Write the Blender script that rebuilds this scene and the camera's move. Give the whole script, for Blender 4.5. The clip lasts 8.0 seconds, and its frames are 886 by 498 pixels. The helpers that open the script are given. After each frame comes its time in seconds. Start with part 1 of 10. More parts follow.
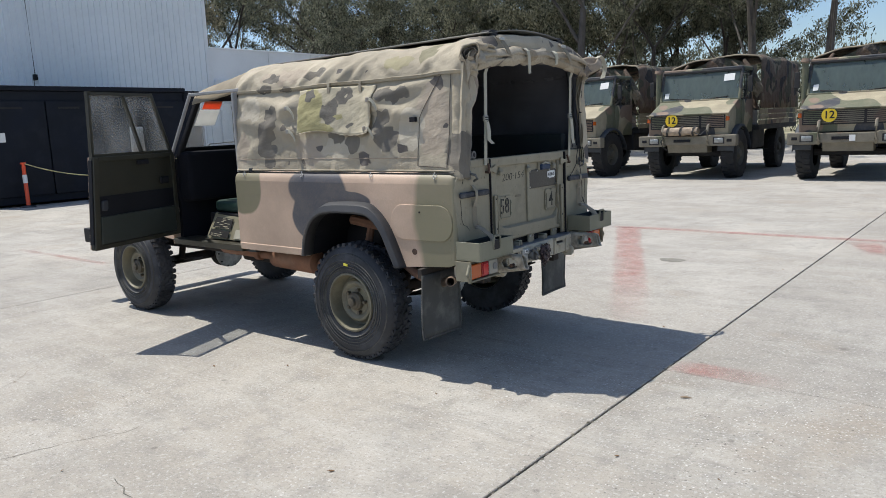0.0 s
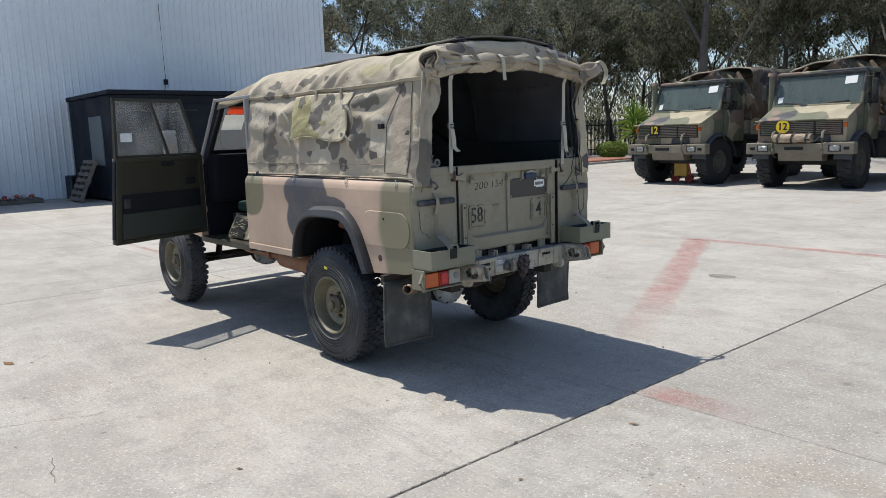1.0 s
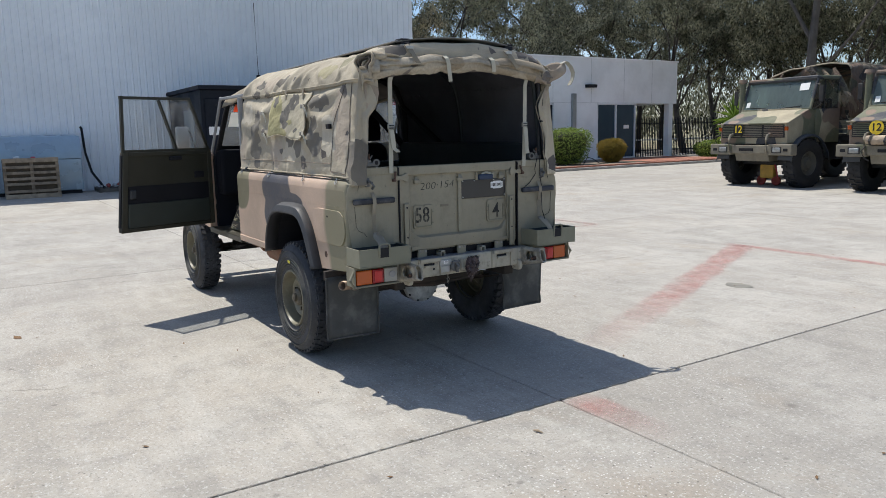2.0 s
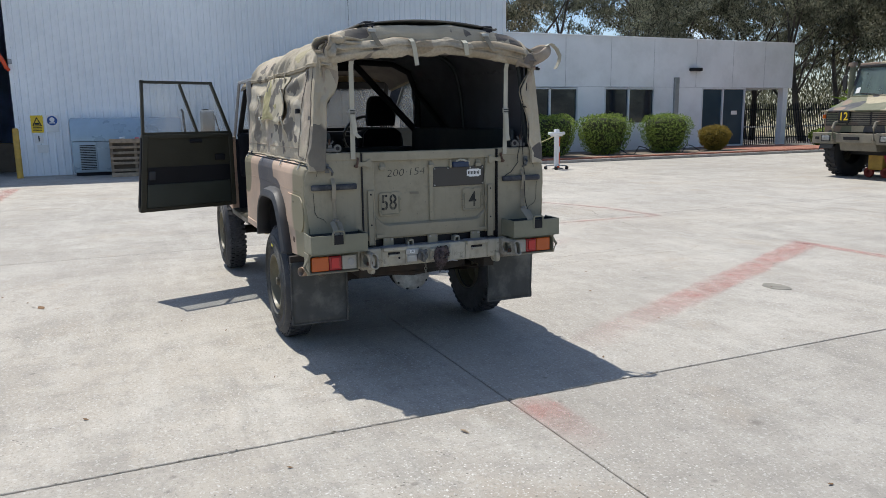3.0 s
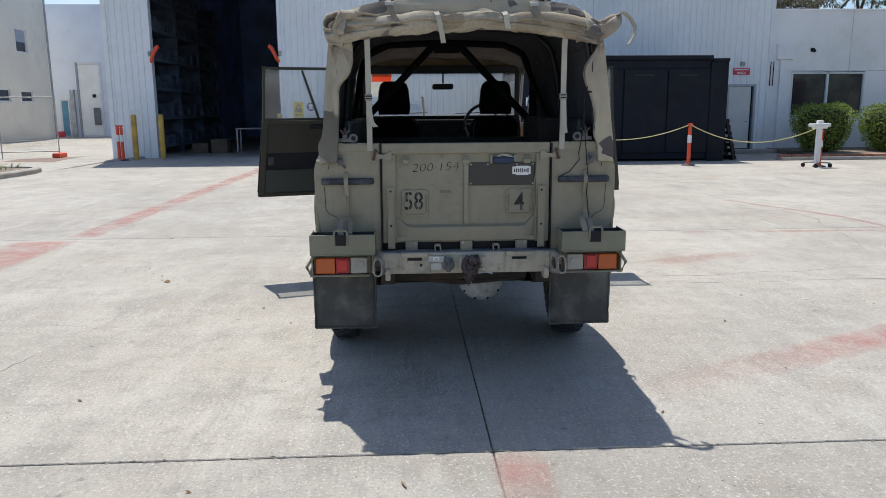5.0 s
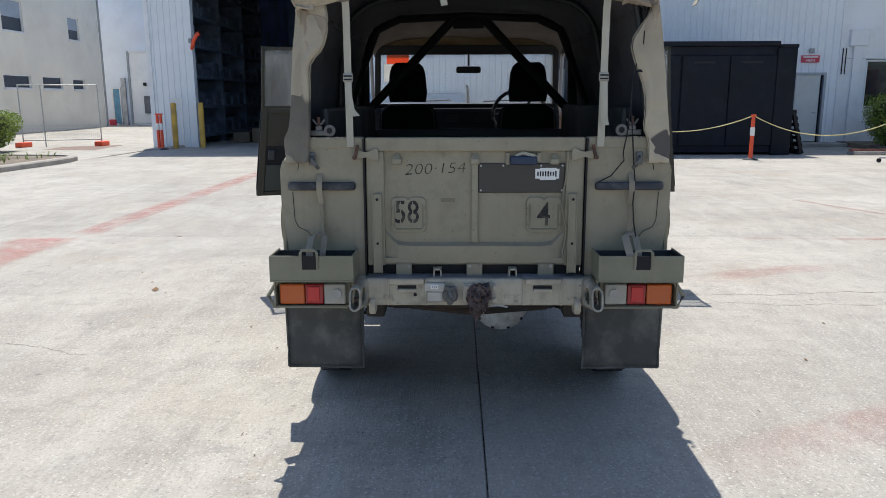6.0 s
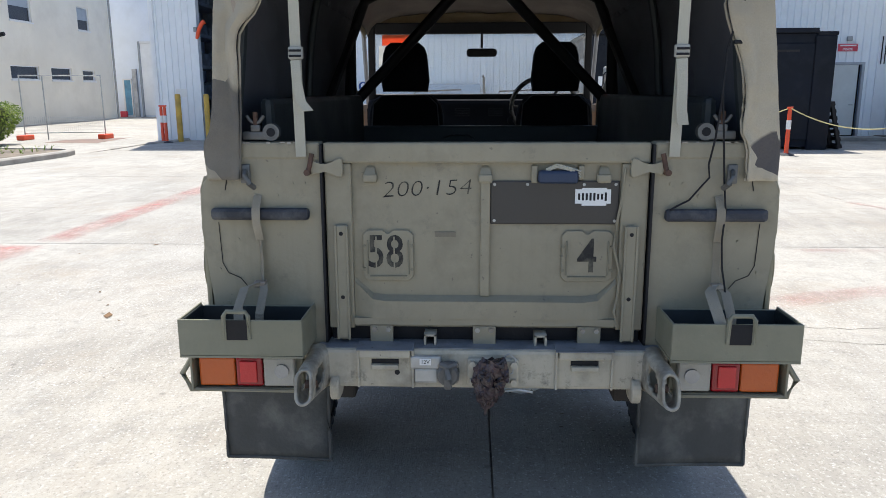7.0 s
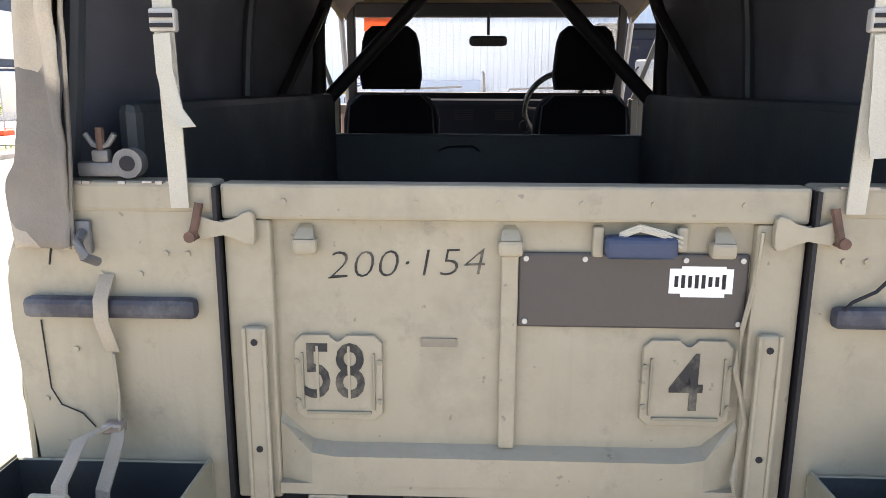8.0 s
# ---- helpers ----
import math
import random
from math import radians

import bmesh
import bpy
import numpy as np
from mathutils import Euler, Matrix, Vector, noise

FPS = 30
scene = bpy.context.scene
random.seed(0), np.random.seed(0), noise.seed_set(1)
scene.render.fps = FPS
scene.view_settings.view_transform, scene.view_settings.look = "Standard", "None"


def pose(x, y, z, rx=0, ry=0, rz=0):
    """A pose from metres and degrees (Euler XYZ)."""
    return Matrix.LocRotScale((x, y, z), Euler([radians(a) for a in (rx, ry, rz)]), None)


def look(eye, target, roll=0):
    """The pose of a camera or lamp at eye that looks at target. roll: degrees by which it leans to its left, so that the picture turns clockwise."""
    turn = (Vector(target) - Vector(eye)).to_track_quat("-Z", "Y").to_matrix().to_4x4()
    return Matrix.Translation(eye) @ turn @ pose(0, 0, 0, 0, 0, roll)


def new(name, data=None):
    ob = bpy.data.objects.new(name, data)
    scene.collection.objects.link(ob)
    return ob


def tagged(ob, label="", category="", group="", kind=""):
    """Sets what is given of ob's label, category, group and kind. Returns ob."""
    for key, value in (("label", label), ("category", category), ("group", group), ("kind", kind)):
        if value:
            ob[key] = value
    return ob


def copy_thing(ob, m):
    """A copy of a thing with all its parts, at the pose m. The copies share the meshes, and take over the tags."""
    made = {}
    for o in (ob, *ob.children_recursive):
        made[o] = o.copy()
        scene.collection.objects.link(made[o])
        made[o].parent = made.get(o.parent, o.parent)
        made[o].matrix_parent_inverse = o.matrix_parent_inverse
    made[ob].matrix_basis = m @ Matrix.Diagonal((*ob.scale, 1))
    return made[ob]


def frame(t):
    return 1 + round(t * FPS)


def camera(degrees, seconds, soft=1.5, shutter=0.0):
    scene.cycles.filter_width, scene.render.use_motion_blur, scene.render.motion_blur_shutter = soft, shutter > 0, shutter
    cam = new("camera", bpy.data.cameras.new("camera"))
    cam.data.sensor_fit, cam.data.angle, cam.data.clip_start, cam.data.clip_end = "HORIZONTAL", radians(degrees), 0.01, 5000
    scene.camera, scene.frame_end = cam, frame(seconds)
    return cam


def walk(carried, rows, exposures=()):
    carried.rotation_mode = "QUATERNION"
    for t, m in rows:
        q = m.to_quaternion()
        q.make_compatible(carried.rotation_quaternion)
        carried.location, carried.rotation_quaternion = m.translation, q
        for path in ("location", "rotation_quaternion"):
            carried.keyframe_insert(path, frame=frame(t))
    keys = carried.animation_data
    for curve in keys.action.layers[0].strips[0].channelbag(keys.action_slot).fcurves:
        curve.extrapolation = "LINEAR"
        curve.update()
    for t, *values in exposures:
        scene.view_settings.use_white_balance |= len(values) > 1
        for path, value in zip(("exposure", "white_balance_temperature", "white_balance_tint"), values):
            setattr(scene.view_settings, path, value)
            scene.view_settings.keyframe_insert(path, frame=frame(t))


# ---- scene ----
cam = camera(62.0, 8.0, soft=0.75)
PATH = [
    (0, (2.652, -4.243, 1.555), (1.412, -2.707, 1.228), -2.4),
    (0.5, (3.015, -3.903, 1.536), (1.648, -2.478, 1.221), -2.0),
    (1, (3.363, -3.515, 1.546), (1.871, -2.22, 1.239), -1.9),
    (1.5, (3.744, -3.125, 1.555), (2.155, -1.949, 1.251), -1.6),
    (3, (4.35, -1.851, 1.547), (2.549, -1.055, 1.199), -0.8),
    (3.5, (4.431, -1.408, 1.528), (2.564, -0.789, 1.166), -0.8),
    (4, (4.439, -0.99, 1.517), (2.519, -0.568, 1.15), -0.7),
    (4.5, (4.331, -0.62, 1.536), (2.378, -0.389, 1.17), -0.6),
    (6, (3.116, -0.077, 1.505), (1.156, -0.114, 1.108), -0.2),
    (6.5, (2.599, -0.078, 1.517), (0.643, -0.151, 1.108), -0.3),
    (7, (2.09, -0.035, 1.491), (0.136, -0.116, 1.073), -0.2),
    (7.5, (1.599, -0.042, 1.478), (-0.354, -0.115, 1.052), 0.1),
    (8, (1.146, -0.064, 1.499), (-0.806, -0.138, 1.071), 0.2),
]
EXPOSURES = [(0, 0.15, 6450, 9), (4.5, 0.15, 6430, 9), (6.0, 0.3, 6430, 9), (6.6, 0.45, 6430, 9), (7.0, 0.64, 6430, 9), (7.5, 1.2, 6500, 10), (8, 2.04, 7350, 17)]
walk(cam, [(t, look(eye, target, roll)) for t, eye, target, roll in PATH], EXPOSURES)

# ---- world and sun ----
SUN_FROM = Vector((-0.42, -0.098, 1.0)).normalized()
world = bpy.data.worlds.new("sky")
world.use_nodes = True
scene.world = world
wn = world.node_tree
wn.nodes.clear()
sky = wn.nodes.new("ShaderNodeTexSky")
sky.sky_type, sky.sun_disc = "NISHITA", False
sky.sun_elevation = math.asin(SUN_FROM.z)
sky.sun_rotation = math.atan2(SUN_FROM.x, SUN_FROM.y)
sky.ozone_density = 4.5
sky_back = wn.nodes.new("ShaderNodeBackground")
sky_back.inputs["Strength"].default_value = 0.125
sky_coord = wn.nodes.new("ShaderNodeTexCoord")
cloud_noise = wn.nodes.new("ShaderNodeTexNoise")
cloud_noise.inputs["Scale"].default_value, cloud_noise.inputs["Detail"].default_value = 5.0, 6.0
cloud_map = wn.nodes.new("ShaderNodeMapRange")
cloud_map.inputs["From Min"].default_value, cloud_map.inputs["From Max"].default_value = 0.55, 0.72
cloud_map.inputs["To Max"].default_value = 0.65
cloud_mix = wn.nodes.new("ShaderNodeMix")
cloud_mix.data_type = "RGBA"
cloud_mix.inputs["B"].default_value = (7.0, 7.5, 8.4, 1)
wn.links.new(sky_coord.outputs["Generated"], cloud_noise.inputs["Vector"])
wn.links.new(cloud_noise.outputs["Fac"], cloud_map.inputs["Value"])
wn.links.new(cloud_map.outputs["Result"], cloud_mix.inputs["Factor"])
wn.links.new(sky.outputs["Color"], cloud_mix.inputs["A"])
wn.links.new(cloud_mix.outputs["Result"], sky_back.inputs["Color"])
wn.links.new(sky_back.outputs["Background"], wn.nodes.new("ShaderNodeOutputWorld").inputs["Surface"])

sun = new("sun", bpy.data.lights.new("sun", "SUN"))
sun.data.energy, sun.data.angle, sun.data.color = 4.6, radians(0.53), (1.0, 0.95, 0.87)
sun.matrix_basis = look(SUN_FROM * 60, (0, 0, 0))


# ---- materials ----
def node(nt, kind, ins=None, operation="", data_type="", blend_type=""):
    n = nt.nodes.new(kind)
    if operation:
        n.operation = operation
    if data_type:
        n.data_type = data_type
    if blend_type:
        n.blend_type = blend_type
    for key, value in (ins or {}).items():
        if hasattr(value, "is_output"):
            nt.links.new(value, n.inputs[key])
        else:
            n.inputs[key].default_value = value
    return n


def rgb(c):
    return (c[0], c[1], c[2], 1.0)


def noisy(nt, at, scale, detail=4.0, rough=0.55, lo=0.35, hi=0.65):
    n = node(nt, "ShaderNodeTexNoise", {"Vector": at, "Scale": scale, "Detail": detail, "Roughness": rough})
    return node(nt, "ShaderNodeMapRange", {"Value": n.outputs["Fac"], "From Min": lo, "From Max": hi}).outputs["Result"]


def times(nt, a, b):
    return node(nt, "ShaderNodeMath", {0: a, 1: b}, operation="MULTIPLY").outputs[0]


def mixc(nt, fac, a, b, how="MIX"):
    n = node(nt, "ShaderNodeMix", {"Factor": fac}, data_type="RGBA", blend_type=how)
    for key, value in (("A", a), ("B", b)):
        if hasattr(value, "is_output"):
            nt.links.new(value, n.inputs[6 if key == "A" else 7])
        else:
            n.inputs[6 if key == "A" else 7].default_value = rgb(value)
    return n.outputs[2]


def start(name, rough=0.6, metal=0.0, spec=0.5, world_space=False):
    m = bpy.data.materials.new(name)
    m.use_nodes = True
    nt = m.node_tree
    b = nt.nodes["Principled BSDF"]
    b.inputs["Roughness"].default_value, b.inputs["Metallic"].default_value = rough, metal
    b.inputs["Specular IOR Level"].default_value = spec
    if world_space:
        at = node(nt, "ShaderNodeNewGeometry").outputs["Position"]
    else:
        at = node(nt, "ShaderNodeTexCoord").outputs["Object"]
    return m, nt, b, at


def bumped(nt, b, height, strength, distance=0.01, normal=None):
    ins = {"Height": height, "Strength": strength, "Distance": distance}
    if normal:
        ins["Normal"] = normal
    n = node(nt, "ShaderNodeBump", ins).outputs["Normal"]
    nt.links.new(n, b.inputs["Normal"])
    return n


def plain(name, base, rough=0.6, metal=0.0, vary=0.25, scale=3.0, grain=90.0, bump=0.1, dirt=None, dirt_amount=0.4,
          dirt_scale=2.5, spec=0.5, world_space=False, random_tone=0.0):
    """A painted, plastic, cloth or metal surface with broad and fine variation, grime and relief."""
    m, nt, b, at = start(name, rough, metal, spec, world_space)
    broad, fine = noisy(nt, at, scale), noisy(nt, at, grain, 3.0)
    dark, light = [c * (1 - vary) for c in base], [min(1.0, c * (1 + vary * 0.6)) for c in base]
    colour = mixc(nt, broad, dark, light)
    colour = mixc(nt, times(nt, fine, vary * 0.6), colour, [c * 0.6 for c in base])
    if dirt:
        colour = mixc(nt, times(nt, noisy(nt, at, dirt_scale, 6.0, 0.65, 0.48, 0.72), dirt_amount), colour, dirt)
    if random_tone:
        tone = node(nt, "ShaderNodeObjectInfo").outputs["Random"]
        tone = node(nt, "ShaderNodeMapRange", {"Value": tone, "To Min": 1 - random_tone, "To Max": 1 + random_tone}).outputs["Result"]
        grey = node(nt, "ShaderNodeCombineColor", {0: tone, 1: tone, 2: tone}).outputs[0]
        colour = mixc(nt, 1.0, colour, grey, "MULTIPLY")
    nt.links.new(colour, b.inputs["Base Color"])
    r = node(nt, "ShaderNodeMapRange", {"Value": broad, "To Min": max(0.02, rough - 0.12), "To Max": min(1.0, rough + 0.1)}).outputs["Result"]
    nt.links.new(r, b.inputs["Roughness"])
    if bump:
        bumped(nt, b, fine, bump, 0.004)
    return m


def patches(name, base, spots, rough=0.75, edge=0.16, grain=120.0, bump=0.2, vary=0.18, dust=None, dust_amount=0.25, noise_scale=2.6, weave=False, angular=0.0):
    """Camouflage: patches of other colours, each (centre, radii, colour), with wavy edges, over a base colour."""
    m, nt, b, at = start(name, rough)
    wob = node(nt, "ShaderNodeTexNoise", {"Vector": at, "Scale": noise_scale, "Detail": 2.0})
    off = node(nt, "ShaderNodeVectorMath", {0: wob.outputs["Color"], 1: (0.5, 0.5, 0.5)}, operation="SUBTRACT").outputs[0]
    off = node(nt, "ShaderNodeVectorMath", {0: off, "Scale": edge}, operation="SCALE").outputs[0]
    where = node(nt, "ShaderNodeVectorMath", {0: at, 1: off}, operation="ADD").outputs[0]
    if angular:
        cell = node(nt, "ShaderNodeTexVoronoi", {"Vector": where, "Scale": 15.0, "Randomness": 0.8}).outputs["Position"]
        step = node(nt, "ShaderNodeVectorMath", {0: cell, 1: where}, operation="SUBTRACT").outputs[0]
        step = node(nt, "ShaderNodeVectorMath", {0: step, "Scale": angular}, operation="SCALE").outputs[0]
        where = node(nt, "ShaderNodeVectorMath", {0: where, 1: step}, operation="ADD").outputs[0]
    colour = mixc(nt, noisy(nt, at, 2.2), [c * (1 - vary) for c in base], [c * (1 + vary * 0.6) for c in base])
    for centre, radii, tone in spots:
        d = node(nt, "ShaderNodeVectorMath", {0: where, 1: centre}, operation="SUBTRACT").outputs[0]
        d = node(nt, "ShaderNodeVectorMath", {0: d, 1: radii}, operation="DIVIDE").outputs[0]
        d = node(nt, "ShaderNodeVectorMath", {0: d}, operation="LENGTH").outputs[1]
        inside = node(nt, "ShaderNodeMapRange", {"Value": d, "From Min": 1.0, "From Max": 0.93}).outputs["Result"]
        colour = mixc(nt, inside, colour, tone)
    fine = noisy(nt, at, grain, 3.0)
    colour = mixc(nt, times(nt, fine, 0.14), colour, [c * 0.5 for c in base])
    if dust:
        colour = mixc(nt, times(nt, noisy(nt, at, 3.3, 6.0, 0.65, 0.42, 0.75), dust_amount), colour, dust)
    nt.links.new(colour, b.inputs["Base Color"])
    n = bumped(nt, b, fine, bump, 0.003)
    if weave:
        n = bumped(nt, b, noisy(nt, at, 4.0, 2.0, 0.5, 0.3, 0.7), 0.2, 0.02, n)
        n = bumped(nt, b, noisy(nt, at, 16.0, 6.0, 0.65, 0.3, 0.7), 0.16, 0.012, n)
        for angle, size, depth in ((0.75, 1.6, 0.17), (-0.6, 1.1, 0.17), (0.3, 3.2, 0.15), (1.45, 2.6, 0.16)):
            turned = node(nt, "ShaderNodeMapping", {"Vector": at, "Rotation": (0.0, angle, 0.15)}).outputs[0]
            long = node(nt, "ShaderNodeMapping", {"Vector": turned, "Scale": (0.9, 0.9, 3.4)}).outputs[0]
            n = bumped(nt, b, noisy(nt, long, size, 3.0, 0.5, 0.35, 0.65), depth, 0.03, n)
    return m


def glass(name, tint=(0.86, 0.9, 0.9), dirt=0.12, rough=0.02, film_colour=(0.5, 0.48, 0.44), lo=0.3):
    """A thin pane: mostly clear, mirror-like at a slant, with a film of dust."""
    m, nt, b, at = start(name)
    nt.nodes.remove(b)
    clear = node(nt, "ShaderNodeBsdfTransparent", {"Color": rgb(tint)}).outputs[0]
    shine = node(nt, "ShaderNodeBsdfGlossy", {"Roughness": rough, "Color": (0.9, 0.92, 0.95, 1)}).outputs[0]
    film = node(nt, "ShaderNodeBsdfDiffuse", {"Color": rgb(film_colour)}).outputs[0]
    through_film = node(nt, "ShaderNodeBsdfTranslucent", {"Color": rgb(film_colour)}).outputs[0]
    film = node(nt, "ShaderNodeMixShader", {0: 0.5, 1: film, 2: through_film}).outputs[0]
    slant = node(nt, "ShaderNodeLayerWeight", {"Blend": 0.5}).outputs["Facing"]
    slant = node(nt, "ShaderNodeMath", {0: slant, 1: 5.0}, operation="POWER").outputs[0]
    gloss = node(nt, "ShaderNodeMapRange", {"Value": slant, "To Min": 0.04, "To Max": 1.0}).outputs["Result"]
    one = node(nt, "ShaderNodeMixShader", {0: gloss, 1: clear, 2: shine}).outputs[0]
    runs = node(nt, "ShaderNodeMapping", {"Vector": at, "Scale": (1.0, 1.0, 0.3)}).outputs[0]
    fac = times(nt, noisy(nt, runs, 6.0, 4.0, 0.6, lo, 0.8), dirt)
    two = node(nt, "ShaderNodeMixShader", {0: fac, 1: one, 2: film}).outputs[0]
    nt.links.new(two, nt.nodes["Material Output"].inputs["Surface"])
    return m


def mottled(name, base, layers, rough=0.7, dust=(0.36, 0.3, 0.22), dust_amount=0.3, cloth=False):
    """Disruptive camouflage: layers of irregular patches, each (colour, size, threshold, shift), hard-edged over a base."""
    m, nt2, b2, at2 = start(name, rough)
    col = mixc(nt2, noisy(nt2, at2, 2.5), [c * 0.82 for c in base], [c * 1.12 for c in base])
    for colour, size, cut, shift in layers:
        moved = node(nt2, "ShaderNodeVectorMath", {0: at2, 1: shift}, operation="ADD").outputs[0]
        col = mixc(nt2, noisy(nt2, moved, size, 1.5, 0.4, cut, cut + 0.012), col, colour)
    col = mixc(nt2, times(nt2, noisy(nt2, at2, 4.0, 6.0, 0.65, 0.45, 0.75), dust_amount), col, dust)
    fine = noisy(nt2, at2, 60.0, 3.0)
    nt2.links.new(mixc(nt2, times(nt2, fine, 0.2), col, (0.05, 0.045, 0.035)), b2.inputs["Base Color"])
    n2 = bumped(nt2, b2, fine, 0.15, 0.004)
    if cloth:
        slant = node(nt2, "ShaderNodeMapping", {"Vector": at2, "Scale": (1.2, 4.0, 1.2), "Rotation": (0.7, 0.3, 0.2)}).outputs[0]
        bumped(nt2, b2, noisy(nt2, slant, 1.8, 4.0, 0.6, 0.3, 0.7), 0.8, 0.12, n2)
    return m


def worn_paint(name, base, rough=0.55, smoke=0.5, dust=(0.40, 0.36, 0.27), dust_amount=0.3, chips=0.5):
    """Old brushed vehicle paint: broad fading, smoky grime, runs, dust, small chips and brush marks."""
    m, nt2, b2, at2 = start(name, rough)
    col = mixc(nt2, noisy(nt2, at2, 1.8, 3.0), [c * 0.90 for c in base], [c * 1.07 for c in base])
    col = mixc(nt2, times(nt2, noisy(nt2, at2, 5.0, 6.0, 0.65, 0.50, 0.74), smoke), col, [c * 0.50 for c in base])
    runs = node(nt2, "ShaderNodeMapping", {"Vector": at2, "Scale": (20.0, 20.0, 1.4)}).outputs[0]
    col = mixc(nt2, times(nt2, noisy(nt2, runs, 1.0, 4.0, 0.6, 0.55, 0.75), smoke * 0.6), col, [c * 0.66 for c in base])
    col = mixc(nt2, times(nt2, noisy(nt2, at2, 2.6, 7.0, 0.7, 0.48, 0.72), dust_amount), col, dust)
    scuffs = node(nt2, "ShaderNodeMapping", {"Vector": at2, "Scale": (6.0, 6.0, 30.0), "Rotation": (0.4, 0.2, 0)}).outputs[0]
    col = mixc(nt2, times(nt2, noisy(nt2, scuffs, 3.0, 5.0, 0.7, 0.66, 0.74), chips * 0.5), col, [min(1.0, c * 1.6) for c in base])
    col = mixc(nt2, times(nt2, noisy(nt2, at2, 38.0, 3.0, 0.6, 0.70, 0.73), chips), col, (0.10, 0.085, 0.07))
    col = mixc(nt2, times(nt2, noisy(nt2, at2, 3.4, 8.0, 0.75, 0.53, 0.72), smoke * 0.55), col, (0.15, 0.125, 0.085))
    col = mixc(nt2, times(nt2, noisy(nt2, at2, 14.0, 6.0, 0.75, 0.58, 0.74), smoke * 0.8), col, (0.11, 0.105, 0.09))
    nt2.links.new(col, b2.inputs["Base Color"])
    r2 = node(nt2, "ShaderNodeMapRange", {"Value": noisy(nt2, at2, 6.0), "To Min": rough - 0.1, "To Max": rough + 0.15}).outputs["Result"]
    nt2.links.new(r2, b2.inputs["Roughness"])
    n2 = bumped(nt2, b2, noisy(nt2, at2, 90.0, 3.0), 0.08, 0.003)
    bumped(nt2, b2, noisy(nt2, at2, 2.2, 2.0, 0.5, 0.3, 0.7), 0.22, 0.02, n2)
    return m


TAN, OLIVE, BLACKISH, PINK = (0.26, 0.225, 0.155), (0.215, 0.20, 0.125), (0.070, 0.074, 0.088), (0.56, 0.41, 0.305)

# Concrete of the yard: broad tone, blotches, broom streaks, tyre dirt, grit and pale aggregate.
concrete, nt, b, at = start("concrete", 0.82, spec=0.35, world_space=True)
tone = node(nt, "ShaderNodeObjectInfo").outputs["Random"]
c = mixc(nt, noisy(nt, at, 0.30, 5.0, 0.6), (0.345, 0.323, 0.288), (0.435, 0.412, 0.372))
c = mixc(nt, noisy(nt, at, 0.16, 4.0, 0.55, 0.40, 0.60), c, mixc(nt, 1.0, c, (1.02, 0.995, 0.955), "MULTIPLY"))
washed = noisy(nt, at, 0.55, 6.0, 0.62, 0.47, 0.6)
c = mixc(nt, times(nt, washed, 0.45), c, (0.475, 0.455, 0.41))
c = mixc(nt, times(nt, noisy(nt, at, 1.3, 9.0, 0.72, 0.44, 0.64), 0.65), c, (0.265, 0.25, 0.225))
stretched = node(nt, "ShaderNodeMapping", {"Vector": at, "Scale": (0.4, 1.7, 1.0), "Rotation": (0, 0, 0.5)}).outputs[0]
c = mixc(nt, times(nt, noisy(nt, stretched, 2.4, 9.0, 0.74, 0.5, 0.66), 0.5), c, (0.48, 0.462, 0.418))
crossed = node(nt, "ShaderNodeMapping", {"Vector": at, "Scale": (1.6, 0.35, 1.0), "Rotation": (0, 0, 0.9)}).outputs[0]
c = mixc(nt, times(nt, noisy(nt, crossed, 3.2, 8.0, 0.7, 0.53, 0.68), 0.42), c, (0.25, 0.235, 0.207))
c = mixc(nt, times(nt, noisy(nt, at, 0.7, 5.0, 0.7, 0.55, 0.68), 0.55), c, (0.34, 0.29, 0.23))
c = mixc(nt, times(nt, noisy(nt, at, 7.0, 6.0, 0.7, 0.52, 0.66), 0.45), c, (0.25, 0.24, 0.22))
# Sweeping dark scuffs of turning tyres, broken up.
for turn, size, much in ((0.3, 1.35, 0.42), (2.1, 1.8, 0.32)):
    swept = node(nt, "ShaderNodeMapping", {"Vector": at, "Location": (3.1 * turn, -2.3 * turn, 0.0), "Rotation": (0, 0, turn), "Scale": (0.16, size, 1.0)}).outputs[0]
    scuff = noisy(nt, swept, 1.6, 10.0, 0.78, 0.52, 0.64)
    c = mixc(nt, times(nt, times(nt, scuff, noisy(nt, at, 0.42, 3.0, 0.5, 0.48, 0.6)), much), c, (0.20, 0.195, 0.18))
c = mixc(nt, times(nt, noisy(nt, at, 60.0, 5.0, 0.75, 0.52, 0.66), 0.55), c, (0.16, 0.15, 0.132))
c = mixc(nt, times(nt, noisy(nt, at, 42.0, 3.0, 0.7, 0.56, 0.66), 0.6), c, (0.56, 0.55, 0.52))
bared = node(nt, "ShaderNodeMapRange", {"Value": noisy(nt, at, 0.8, 5.0, 0.65, 0.44, 0.60), "To Min": 0.2, "To Max": 1.0}).outputs["Result"]
